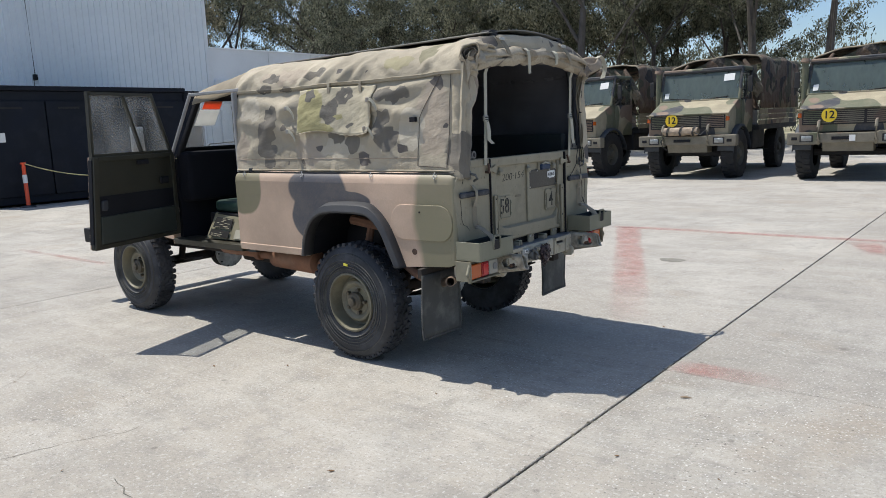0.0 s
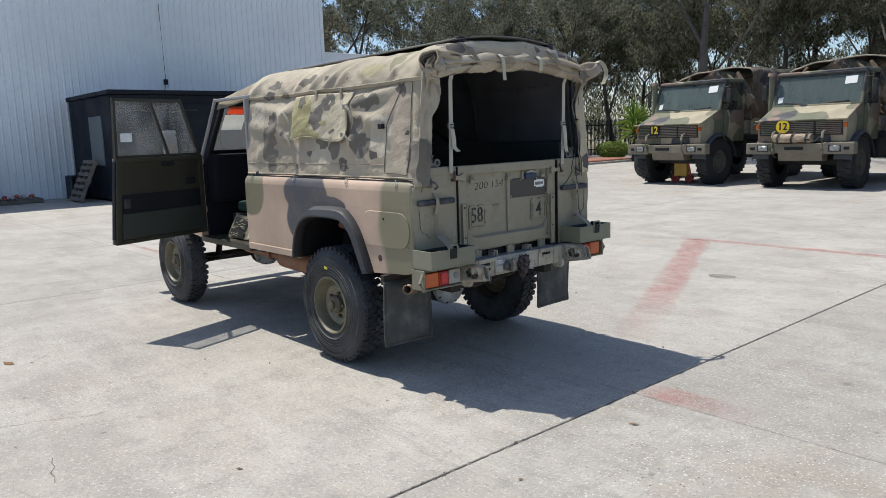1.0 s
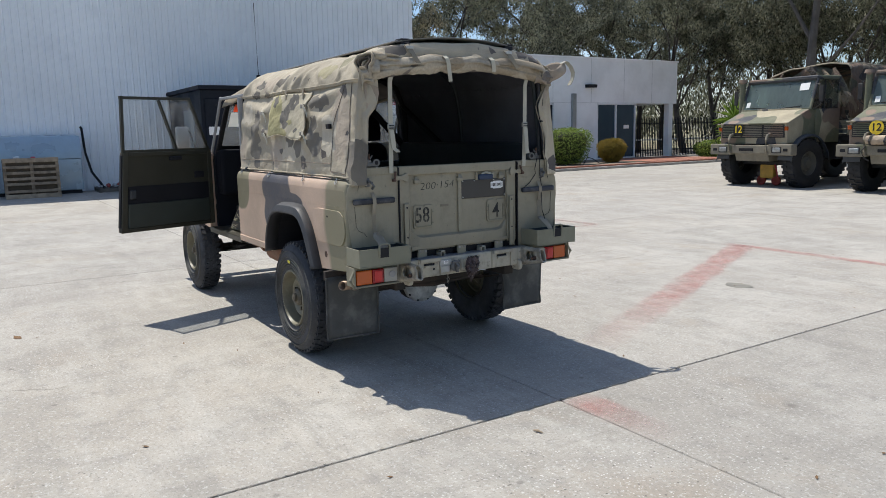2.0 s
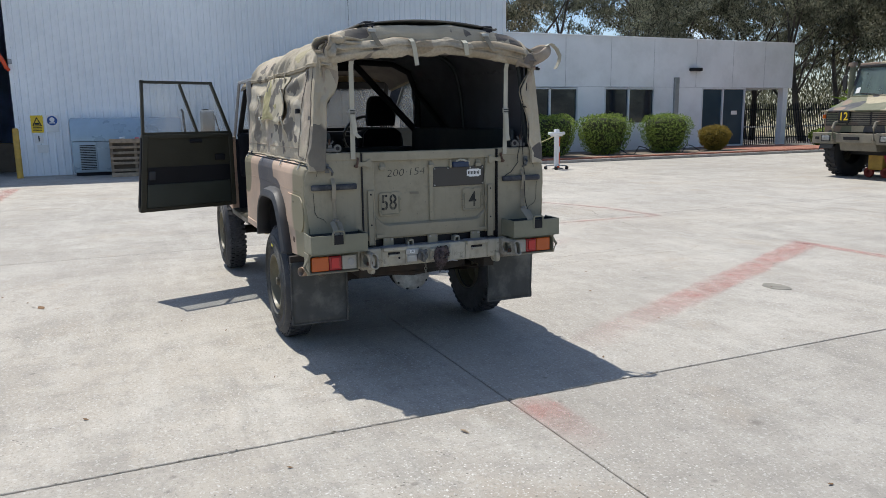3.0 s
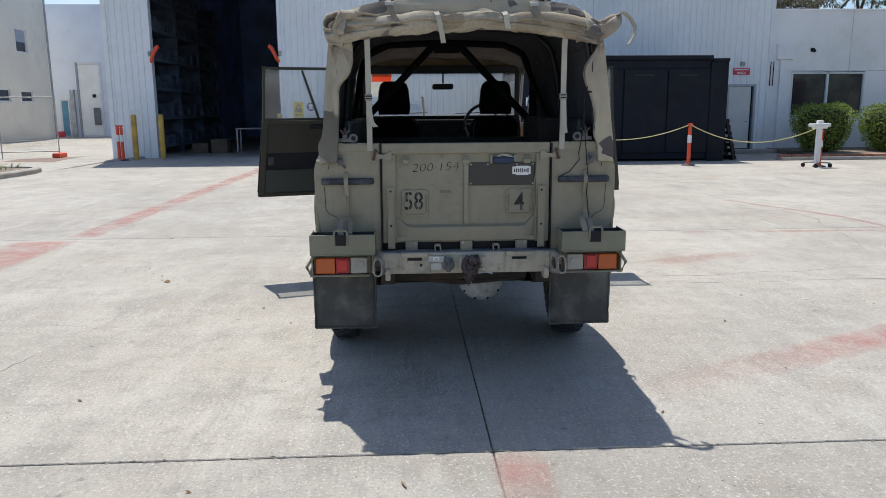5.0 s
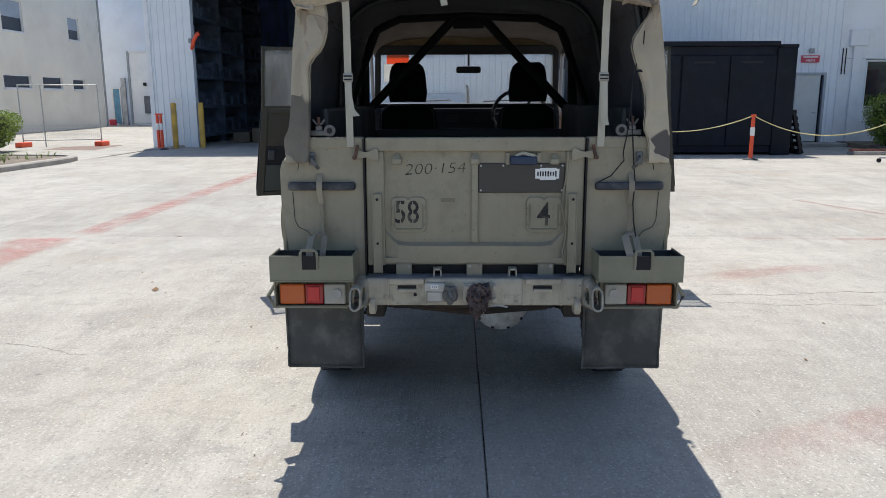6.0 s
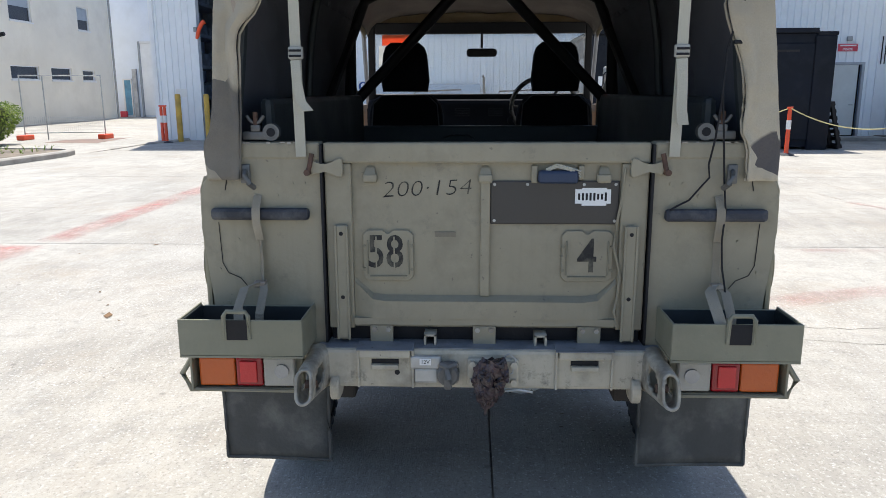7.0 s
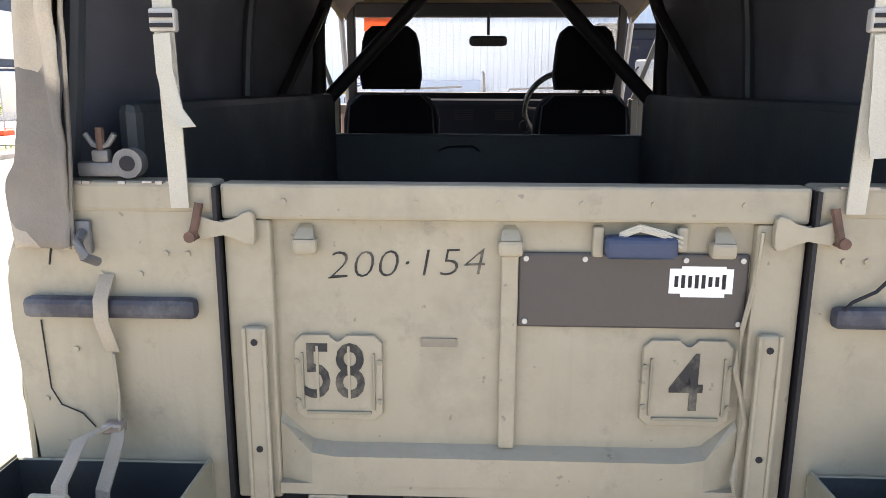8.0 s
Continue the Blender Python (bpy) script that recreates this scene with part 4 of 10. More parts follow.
def wheel(name, x, side, material_rim=M_rim):
    """A tyre with cleats on a pressed steel rim; side is -1 for the near, 1 for the far end of the axle."""
    bm = bmesh.new()
    c = (x, side * 0.752, HUB_Z)
    ax = (0, side, 0)
    prof = [(0.196, -0.06), (0.225, -0.075), (0.31, -0.085), (0.362, -0.076), (0.385, -0.058), (0.395, -0.034), (0.397, 0.0), (0.395, 0.036), (0.387, 0.066), (0.364, 0.092), (0.31, 0.107), (0.225, 0.10), (0.196, 0.085)]
    lathe(bm, prof, c, ax, 48)
    n = 44
    for k in range(n):
        for row, shift in ((-0.048, 0.0), (0.057, 0.5), (-0.014, 0.5), (0.022, 0.0)):
            a = 2 * math.pi * (k + shift) / n
            m = Matrix.Translation(c) @ Matrix.Rotation(a, 4, "Y") @ Matrix.Translation((0, row, 0.396)) @ Matrix.Rotation(0.25 if row > 0 else -0.25, 4, "Z")
            wide = 0.048 if abs(row) > 0.04 else 0.036
            bmesh.ops.create_cube(bm, size=1.0, matrix=m @ Matrix.Diagonal((0.037, wide * 0.85, 0.015, 1)))
        for s2 in (-1, 1):
            a = 2 * math.pi * (k + (0.5 if s2 > 0 else 0.0)) / n
            m = Matrix.Translation(c) @ Matrix.Rotation(a, 4, "Y") @ Matrix.Translation((0, 0.080 if s2 > 0 else -0.066, 0.374))
            bmesh.ops.create_cube(bm, size=1.0, matrix=m @ Matrix.Diagonal((0.027, 0.016, 0.04, 1)))
    w = part(name, bm, M_rubber, car, "black cross-ply tyre with blocky cleats", smooth=True)
    bm = bmesh.new()
    for rad in (0.232, 0.248, 0.272, 0.29, 0.335):
        lathe(bm, [(rad, 0.098), (rad + 0.004, 0.106 if rad > 0.3 else 0.1115), (rad + 0.008, 0.098)], c, ax, 48)
    part("sidewall_rib", bm, M_mudflap, w)
    bm = bmesh.new()
    lathe(bm, [(0.206, -0.09), (0.206, 0.088), (0.202, 0.101), (0.191, 0.103), (0.187, 0.090), (0.183, 0.050), (0.179, 0.018), (0.172, 0.004), (0.160, 0.002), (0.150, 0.022), (0.140, 0.044), (0.124, 0.050), (0.110, 0.042), (0.098, 0.030), (0.0, 0.030)], c, ax, 40)
    rim = part("rim", bm, material_rim, w, "khaki pressed steel rim", smooth=True)
    bm = bmesh.new()
    lathe(bm, [(0.064, 0.027), (0.062, 0.060), (0.048, 0.074), (0.032, 0.076), (0.028, 0.094), (0.0, 0.098)], c, ax, 20)
    for k in range(5):
        a = 2 * math.pi * k / 5
        p = Vector(c) + Vector((0.083 * math.cos(a), side * 0.030, 0.083 * math.sin(a)))
        tube(bm, [p, p + Vector((0, side * 0.026, 0))], 0.013, 6)
    part("hub", bm, M_hub, w, "rusty hub and wheel nuts", smooth=True)
    return w


for x in (AX_R, AX_F):
    for side in (-1, 1):
        wheel("wheel", x, side)
bm = bmesh.new()
box(bm, -0.020, 0.020, -0.002, 0.002, -0.009, 0.009, 0.002, 2, Matrix.Translation((AX_R - 0.01, -0.8625, HUB_Z + 0.262)) @ Matrix.Rotation(radians(8), 4, "Y"))
part("tyre_mark", bm, M_mark_yellow, car, "yellow balance mark on the tyre")

# Tub sides with wheel-arch cut-outs, rounded shoulders.
ARCH = [(-1.315, 0.70), (-1.285, 0.83), (-1.225, 0.935), (-1.14, 0.995), (-1.02, 1.018), (-0.75, 1.02), (-0.645, 0.99), (-0.565, 0.905), (-0.505, 0.79), (-0.455, 0.69)]


ARCH = [tuple(along(ARCH, k / 36)) for k in range(37)]


def tub_side(side):
    bm = bmesh.new()
    pts = [(-2.11, 0.72)] + ARCH + [(-0.06, 0.72), (-0.02, 0.735), (-0.02, 1.215), (-2.11, 1.215)]
    prism(bm, pts, "y", side * 0.81, side * 0.83)
    prof = [(0.83, 1.215), (0.826, 1.24), (0.815, 1.262), (0.79, 1.28), (0.76, 1.287), (0.76, 1.275), (0.80, 1.25), (0.812, 1.215)]
    rows = []
    for x in (-2.11, -0.05, -0.02, 0.0):
        k = 1.0 if x < -0.03 else (0.985 if x < -0.01 else 0.96)
        rows.append([bm.verts.new((x, side * (y - (1 - k) * 0.4), z - (1 - k) * 0.3)) for y, z in prof])
    quad_strip(bm, rows, True)
    # rounded rear corner
    rows = []
    for a in range(5):
        t = radians(a * 22.5)
        x, y = -0.02 + 0.02 * math.sin(t), 0.81 + 0.02 * math.cos(t)
        rows.append([bm.verts.new((x, side * y, 0.735)), bm.verts.new((x, side * y, 1.215)), bm.verts.new((x - 0.005, side * (y - 0.012), 1.255))])
    quad_strip(bm, rows)
    s = part("tub_side", bm, M_body, car, "camouflage-painted tub side", smooth=True)
    bm = bmesh.new()
    for k in range(48):
        x = -2.06 + k * 0.042
        tube(bm, [(x, side * 0.828, 1.113), (x, side * 0.832, 1.113)], 0.0038, 6)
    for k in range(8):
        tube(bm, [(-2.09, side * 0.828, 0.77 + k * 0.055), (-2.09, side * 0.8325, 0.77 + k * 0.055)], 0.0045, 6)
        tube(bm, [(-0.045, side * 0.828, 0.77 + k * 0.055), (-0.045, side * 0.8325, 0.77 + k * 0.055)], 0.0045, 6)
    tagged(part("rivets", bm, M_body, s), kind="stuff")
    bm = bmesh.new()
    box(bm, -2.11, -1.33, side * 0.80, side * 0.836, 0.69, 0.742, 0.006)
    part("sill_rail", bm, M_body, s)
    # wheel-arch eyebrow
    bm = bmesh.new()
    out = [(-1.362, 0.70), (-1.325, 0.86), (-1.245, 0.985), (-1.15, 1.055), (-1.036, 1.085), (-0.74, 1.09), (-0.63, 1.05), (-0.535, 0.955), (-0.465, 0.825), (-0.405, 0.69)]
    out = [tuple(along(out, k / 36)) for k in range(37)]
    rows = []
    for (xo, zo), (xi, zi) in zip(out, ARCH):
        rows.append([bm.verts.new(p) for p in ((xo, side * 0.829, zo), (xo * 0.7 + xi * 0.3, side * 0.878, zo * 0.7 + zi * 0.3), (xi * 0.85 + xo * 0.15, side * 0.893, zi * 0.85 + zo * 0.15), (xi, side * 0.888, zi), (xi, side * 0.80, zi))])
    quad_strip(bm, rows)
    part("wheel_arch_trim", bm, M_arch, s, "dark plastic wheel-arch eyebrow", smooth=True, thick=0.004)
    bm = bmesh.new()
    rows = [[bm.verts.new((x, side * 0.80, z)), bm.verts.new((x, side * 0.47, z))] for x, z in ARCH]
    quad_strip(bm, rows)
    bm.faces.new([r2[1] for r2 in rows])
    part("inner_arch", bm, M_black_trim, s)
    # fuel flap panel
    bm = bmesh.new()
    pts = []
    for cx, cz, a0 in ((-0.115, 0.985, 0), (-0.415, 0.985, 90), (-0.415, 0.975, 180), (-0.115, 0.975, 270)):
        for k in range(5):
            a = radians(a0 + k * 22.5)
            pts.append((cx + 0.095 * math.cos(a), cz + 0.105 * math.sin(a)))
    prism(bm, pts, "y", side * 0.828, side * 0.838, 0.003)
    flap = part("filler_panel", bm, M_body, s, "rounded riveted filler panel")
    bm = bmesh.new()
    tube(bm, [(-0.27, side * 0.835, 1.045), (-0.27, side * 0.8405, 1.045)], 0.007, 8)
    part("panel_hole", bm, M_black_trim, flap)
    bm = bmesh.new()
    tube(bm, [(-0.33, side * 0.82, 0.795), (-0.33, side * 0.832, 0.795)], 0.02, 14)
    part("drain_hole", bm, M_rust, s)
    return s


for side in (-1, 1):
    tub_side(side)

# Rear body panels with cap rail, on either side of the tailgate.
for side in (-1, 1):
    bm = bmesh.new()
    prism(bm, [(side * 0.47, 0.745), (side * 0.80, 0.745), (side * 0.806, 0.90), (side * 0.826, 1.10), (side * 0.826, 1.19), (side * 0.815, 1.235), (side * 0.79, 1.262), (side * 0.76, 1.285), (side * 0.74, 1.31), (side * 0.47, 1.31)], "x", -0.03, 0.0, 0.004)
    rp = part("rear_panel", bm, M_gate, car, "faded olive rear body panel")
    bm = bmesh.new()
    box(bm, -0.06, 0.004, side * 0.47, side * 0.745, 1.302, 1.352, 0.008)
    part("cap_rail", bm, M_gate, rp, "olive cap rail with chipped paint")
    bm = bmesh.new()
    box(bm, -0.05, 0.012, side * 0.4645, side * 0.4715, 0.76, 1.345)
    part("rubber_seal", bm, M_black_trim, rp)
    bm = bmesh.new()
    box(bm, 0.0, 0.028, side * 0.505, side * 0.79, 1.13, 1.165, 0.01)
    part("rubber_buffer", bm, M_buffer, rp, "worn black rubber buffer")
    bm = bmesh.new()
    rng = random.Random(5 + side)
    for k in range(9):
        y = 0.50 + rng.random() * 0.22
        box(bm, -0.012 + rng.random() * 0.01, 0.0046, side * y, side * (y + 0.004 + rng.random() * 0.016), 1.347 + rng.random() * 0.003, 1.3525)
    tagged(part("chipped_paint", bm, M_bare, rp, "flakes of bare metal"), kind="stuff")
    bm = bmesh.new()
    for y, z in ((0.60, 1.20), (0.665, 1.20), (0.78, 0.98), (0.52, 1.235), (0.555, 1.235), (0.72, 1.07), (0.76, 0.88)):
        tube(bm, [(-0.001, side * y, z), (0.004, side * y, z)], 0.005, 8)
    tagged(part("rivets", bm, M_gate, rp), kind="stuff")
    bm = bmesh.new()
    tube(bm, [(0.002, side * 0.775, 1.12), (0.003, side * 0.77, 1.0), (0.003, side * 0.755, 0.97), (0.003, side * 0.72, 0.955), (0.003, side * 0.70, 0.93)], 0.0013, 5)
    tube(bm, [(0.002, side * 0.745, 1.29), (0.002, side * 0.745, 1.24), (0.002, side * 0.75, 1.215)], 0.0015, 5)
    part("wire", bm, M_black_trim, rp)
    # lashing cleat under the canopy hem
    bm = bmesh.new()
    box(bm, 0.0, 0.012, side * 0.672, side * 0.70, 1.235, 1.29, 0.004)
    tube(bm, [(0.01, side * 0.685, 1.27), (0.045, side * 0.675, 1.262), (0.05, side * 0.665, 1.24), (0.02, side * 0.66, 1.225)], 0.008, 8)
    part("lashing_cleat", bm, M_clamp, rp, "scuffed lashing cleat", smooth=True)

# Tailgate: frame, ribs, number stencils, latches.
bm = bmesh.new()
box(bm, -0.045, -0.022, -0.4625, 0.4625, 0.80, 1.345, 0.003)
gate = part("tailgate", bm, M_gate, car, "closed olive tailgate with stencilled numbers")
bm = bmesh.new()
box(bm, -0.045, 0.0, -0.4625, 0.4625, 1.292, 1.350, 0.006)
part("top_rail", bm, M_gate, gate)
for side in (-1, 1):
    bm = bmesh.new()
    box(bm, -0.04, -0.004, side * 0.385, side * 0.462, 0.80, 1.2915, 0.005)
    part("side_rail", bm, M_gate, gate)
    bm = bmesh.new()
    box(bm, -0.004, 0.012, side * 0.398, side * 0.434, 0.77, 1.115, 0.006)
    tr = part("tail_guide", bm, M_gate, gate, "pressed channel guide")
    for y in (0.396, 0.429):
        bm = bmesh.new()
        box(bm, 0.006, 0.016, side * y, side * (y + 0.007), 0.77, 1.115, 0.002)
        part("guide_flange", bm, M_gate, tr)
    for z in (0.90, 1.09):
        bm = bmesh.new()
        tube(bm, [(0.011, side * 0.416, z), (0.0135, side * 0.416, z)], 0.006, 8)
        part("hole", bm, M_black_trim, tr)
bm = bmesh.new()
prism(bm, [(-0.385, 0.815), (0.385, 0.815), (0.385, 0.835), (-0.385, 0.835)], "x", -0.022, 0.006)
rows = []
for y, z0, z1, d in ((-0.384, 0.835, 0.955, 0.004), (-0.33, 0.835, 0.905, 0.02), (-0.29, 0.835, 0.90, 0.024), (0.29, 0.835, 0.90, 0.024), (0.33, 0.835, 0.905, 0.02), (0.384, 0.835, 0.955, 0.004)):
    rows.append([bm.verts.new(p) for p in ((-0.022, y, z0), (d - 0.014, y, z0), (d - 0.014, y, z1 - 0.012), (-0.022, y, z1))])
quad_strip(bm, rows)
part("lower_channel", bm, M_gate, gate, "folded lower stiffening channel")
bm = bmesh.new()
box(bm, -0.022, -0.008, -0.014, 0.014, 0.90, 1.262, 0.004)
rib = part("centre_rib", bm, M_gate, gate)
for y, w in ((-0.33, 0.02), (0.0, 0.02), (0.335, 0.02)):
    bm = bmesh.new()
    box(bm, -0.022, 0.004, y - w, y + w, 1.236, 1.262, 0.006)
    rows = [[bm.verts.new((d, y + s * w * 0.8 * k, z)) for s in (-1, 1)] for d, z, k in ((0.002, 1.262, 1.0), (-0.012, 1.277, 0.8), (-0.021, 1.284, 0.5))]
    quad_strip(bm, rows)
    part("stop_bracket", bm, M_gate, gate)


def number_plate(y, text, size, zc, shift, squeeze, bridges):
    bm = bmesh.new()
    w, z0, z1 = 0.074, 0.945, 1.096
    c = 0.013
    pts = [(y - w + c, z0), (y + w - c, z0), (y + w, z0 + c), (y + w, z1 - c), (y + w - c, z1), (y + 0.018, z1)]
    pts += [(y + 0.014 * math.cos(a), z1 - 0.014 * math.sin(a)) for a in (math.pi * k / 6 for k in range(7))]
    pts += [(y - 0.018, z1), (y - w + c, z1), (y - w, z1 - c), (y - w, z0 + c)]
    prism(bm, pts, "x", -0.022, -0.012, 0.003)
    p = part("stencil_plate", bm, M_gate, gate, "square plate with a black stencilled number")
    bm = bmesh.new()
    for s in (-1, 1):
        box(bm, -0.013, -0.007, y + s * 0.058, y + s * 0.062, z0 + 0.02, z1 - 0.03, 0.001)
    box(bm, -0.013, -0.007, y - 0.055, y + 0.055, z0 + 0.012, z0 + 0.017, 0.001)
    for s, z in ((-1, 1.05), (-1, 0.98), (1, 1.05), (1, 0.98)):
        tube(bm, [(-0.013, y + s * 0.07, z), (-0.0085, y + s * 0.07, z)], 0.005, 8)
    part("plate_fold", bm, M_olive, p)
    m = pose(-0.0112, y + shift, zc, 90, 0, 90) @ Matrix.Diagonal((squeeze, 1, 1, 1))
    num = letters("stencilled_number", text, size, M_ink_worn, p, m, "black sprayed stencil number", offset=0.001)
    for dy in bridges:
        bm = bmesh.new()
        box(bm, -0.0112, -0.0098, y + shift + dy - 0.0022, y + shift + dy + 0.0022, zc - size * 0.36, zc + size * 0.36)
        part("stencil_bridge", bm, M_gate, p)


number_plate(-0.283, "58", 0.138, 1.028, -0.008, 0.80, (-0.027, 0.026))
number_plate(0.296, "4", 0.142, 1.018, 0.0, 0.82, ())
letters("chalked_number", "200\u00b7154", 0.064, M_ink_worn, gate, pose(-0.0212, -0.171, 1.216, 90, -2, 90) @ Matrix.Diagonal((1.26, 1.04, 1, 1)), "black hand-written number", shear=0.18, offset=-0.0014)
bm = bmesh.new()
box(bm, -0.022, -0.014, 0.014, 0.382, 1.115, 1.241, 0.004)
pl = part("dark_panel", bm, M_plate_dark, gate, "dark screwed-on plate with a paper label")
bm = bmesh.new()
for y in (0.026, 0.12, 0.28, 0.37):
    for z in (1.126, 1.231):
        if z > 1.2 or y in (0.026, 0.37):
            tube(bm, [(-0.015, y, z), (-0.010, y, z)], 0.0045, 8)
tagged(part("screws", bm, M_zinc, pl), kind="stuff")
bm = bmesh.new()
box(bm, -0.0145, -0.0125, 0.256, 0.357, 1.176, 1.217)
box(bm, -0.0146, -0.0128, 0.275, 0.345, 1.170, 1.221)
lb = part("paper_label", bm, M_paper, pl, "taped white paper label")
bm = bmesh.new()
rng = random.Random(3)
for k in range(8):
    y = 0.264 + k * 0.0108
    h = 0.008 + rng.random() * 0.005
    box(bm, -0.0126, -0.0118, y, y + 0.006, 1.196 - h, 1.196 + h)
part("label_mark", bm, M_ink, lb)
bm = bmesh.new()
box(bm, -0.022, 0.012, 0.148, 0.262, 1.235, 1.272, 0.01, 3)
bl = part("lamp_housing", bm, M_blue_tape, gate, "dark blue taped lamp housing with loose wires")
bm = bmesh.new()
for k, dz in enumerate((0.0, 0.004, -0.004)):
    tube(bm, [(0.0, 0.17, 1.272 + dz), (0.006, 0.20, 1.286 + dz), (0.006, 0.235, 1.277 + dz), (0.004, 0.268, 1.262 + dz * 2)], 0.0022, 5)
part("loose_wire", bm, M_webbing, bl)
for y0, z0 in ((0.13, 1.235), (0.262, 1.245)):
    bm = bmesh.new()
    box(bm, -0.022, -0.006, y0, y0 + 0.018, z0, 1.285, 0.004)
    part("bracket", bm, M_gate, bl)
bm = bmesh.new()
tube(bm, [(0.0, 0.392, 1.28), (-0.004, 0.388, 1.20), (-0.006, 0.376, 1.12), (-0.004, 0.37, 1.05), (-0.004, 0.384, 1.0), (0.0, 0.392, 0.96), (0.0, 0.385, 0.90), (0.012, 0.375, 0.86), (0.012, 0.385, 0.82)], 0.004, 6)
part("cable", bm, M_gate, gate, "painted-over cable")
bm = bmesh.new()
box(bm, -0.0215, -0.019, -0.145, -0.085, 1.076, 1.091)
part("tape", bm, M_tape_pale, gate)
bm = bmesh.new()
for y in (-0.15, -0.02, 0.11, -0.36, 0.36, 0.22):
    tube(bm, [(-0.001, y, 1.322), (0.003, y, 1.322)], 0.0045, 8)
for y in (-0.25, 0.0, 0.26):
    tube(bm, [(0.008, y, 0.856), (0.011, y, 0.856)], 0.004, 8)
tagged(part("rail_bolts", bm, M_gate, gate), kind="stuff")
for side in (-1, 1):
    bm = bmesh.new()
    pts = [(0.410, 1.253), (0.424, 1.255), (0.436, 1.266), (0.456, 1.272), (0.476, 1.268), (0.492, 1.260), (0.498, 1.272), (0.498, 1.290), (0.490, 1.300), (0.474, 1.290), (0.456, 1.287), (0.438, 1.292), (0.426, 1.304), (0.412, 1.308), (0.406, 1.302), (0.405, 1.28), (0.406, 1.258)]
    prism(bm, [(side * y, z) for y, z in pts], "x", 0.0, 0.014, 0.003)
    la = part("latch", bm, M_gate, gate, "worn olive tailgate latch")
    bm = bmesh.new()
    tube(bm, [(0.012, side * 0.492, 1.32), (0.02, side * 0.498, 1.285), (0.022, side * 0.505, 1.262)], 0.007, 6)
    tube(bm, [(0.0, side * 0.505, 1.268), (0.03, side * 0.505, 1.268)], 0.009, 10)
    part("latch_pin", bm, M_rust, la, "rusty pin")
for y in (-0.305, 0.0, 0.308):
    bm = bmesh.new()
    box(bm, -0.01, 0.004, y - 0.034, y + 0.034, 0.745, 0.812, 0.003)
    h = part("hinge_bracket", bm, M_gate, gate)
    for s in (-1, 1):
        bm = bmesh.new()
        tube(bm, [(0.003, y + s * 0.02, 0.80), (0.010, y + s * 0.02, 0.80)], 0.008, 6)
        part("hinge_bolt", bm, M_bare, h)
for y in (-0.16, 0.165):
    bm = bmesh.new()
    for a in ((-0.018, -0.012, 0.745, 0.79), (0.012, 0.018, 0.745, 0.79), (-0.018, 0.018, 0.784, 0.79)):
        box(bm, -0.04, 0.02, y + a[0], y + a[1], a[2], a[3])
    part("channel_bracket", bm, M_bumper, gate)

# Rear cross member (bumper), tow gear, sockets.
bm = bmesh.new()
box(bm, -0.09, 0.055, -0.50, 0.52, 0.635, 0.755, 0.012)
box(bm, -0.05, 0.03, -0.80, 0.80, 0.655, 0.72, 0.006)
bumper = part("rear_crossmember", bm, M_bumper, car, "worn khaki rear cross member")
bm = bmesh.new()
box(bm, -0.085, 0.046, -0.49, 0.51, 0.7552, 0.7575)
part("scuffed_top", bm, M_step, bumper, "top face rubbed to blue-grey metal")
bm = bmesh.new()
box(bm, -0.42, -0.34, -0.40, 0.40, 0.505, 0.63, 0.02)
tube(bm, [(-0.36, -0.36, 0.53), (-0.36, 0.0, 0.49), (-0.36, 0.36, 0.52)], 0.02, 8)
part("tank_guard", bm, M_under, car, "grimy cross bar under the load bay")
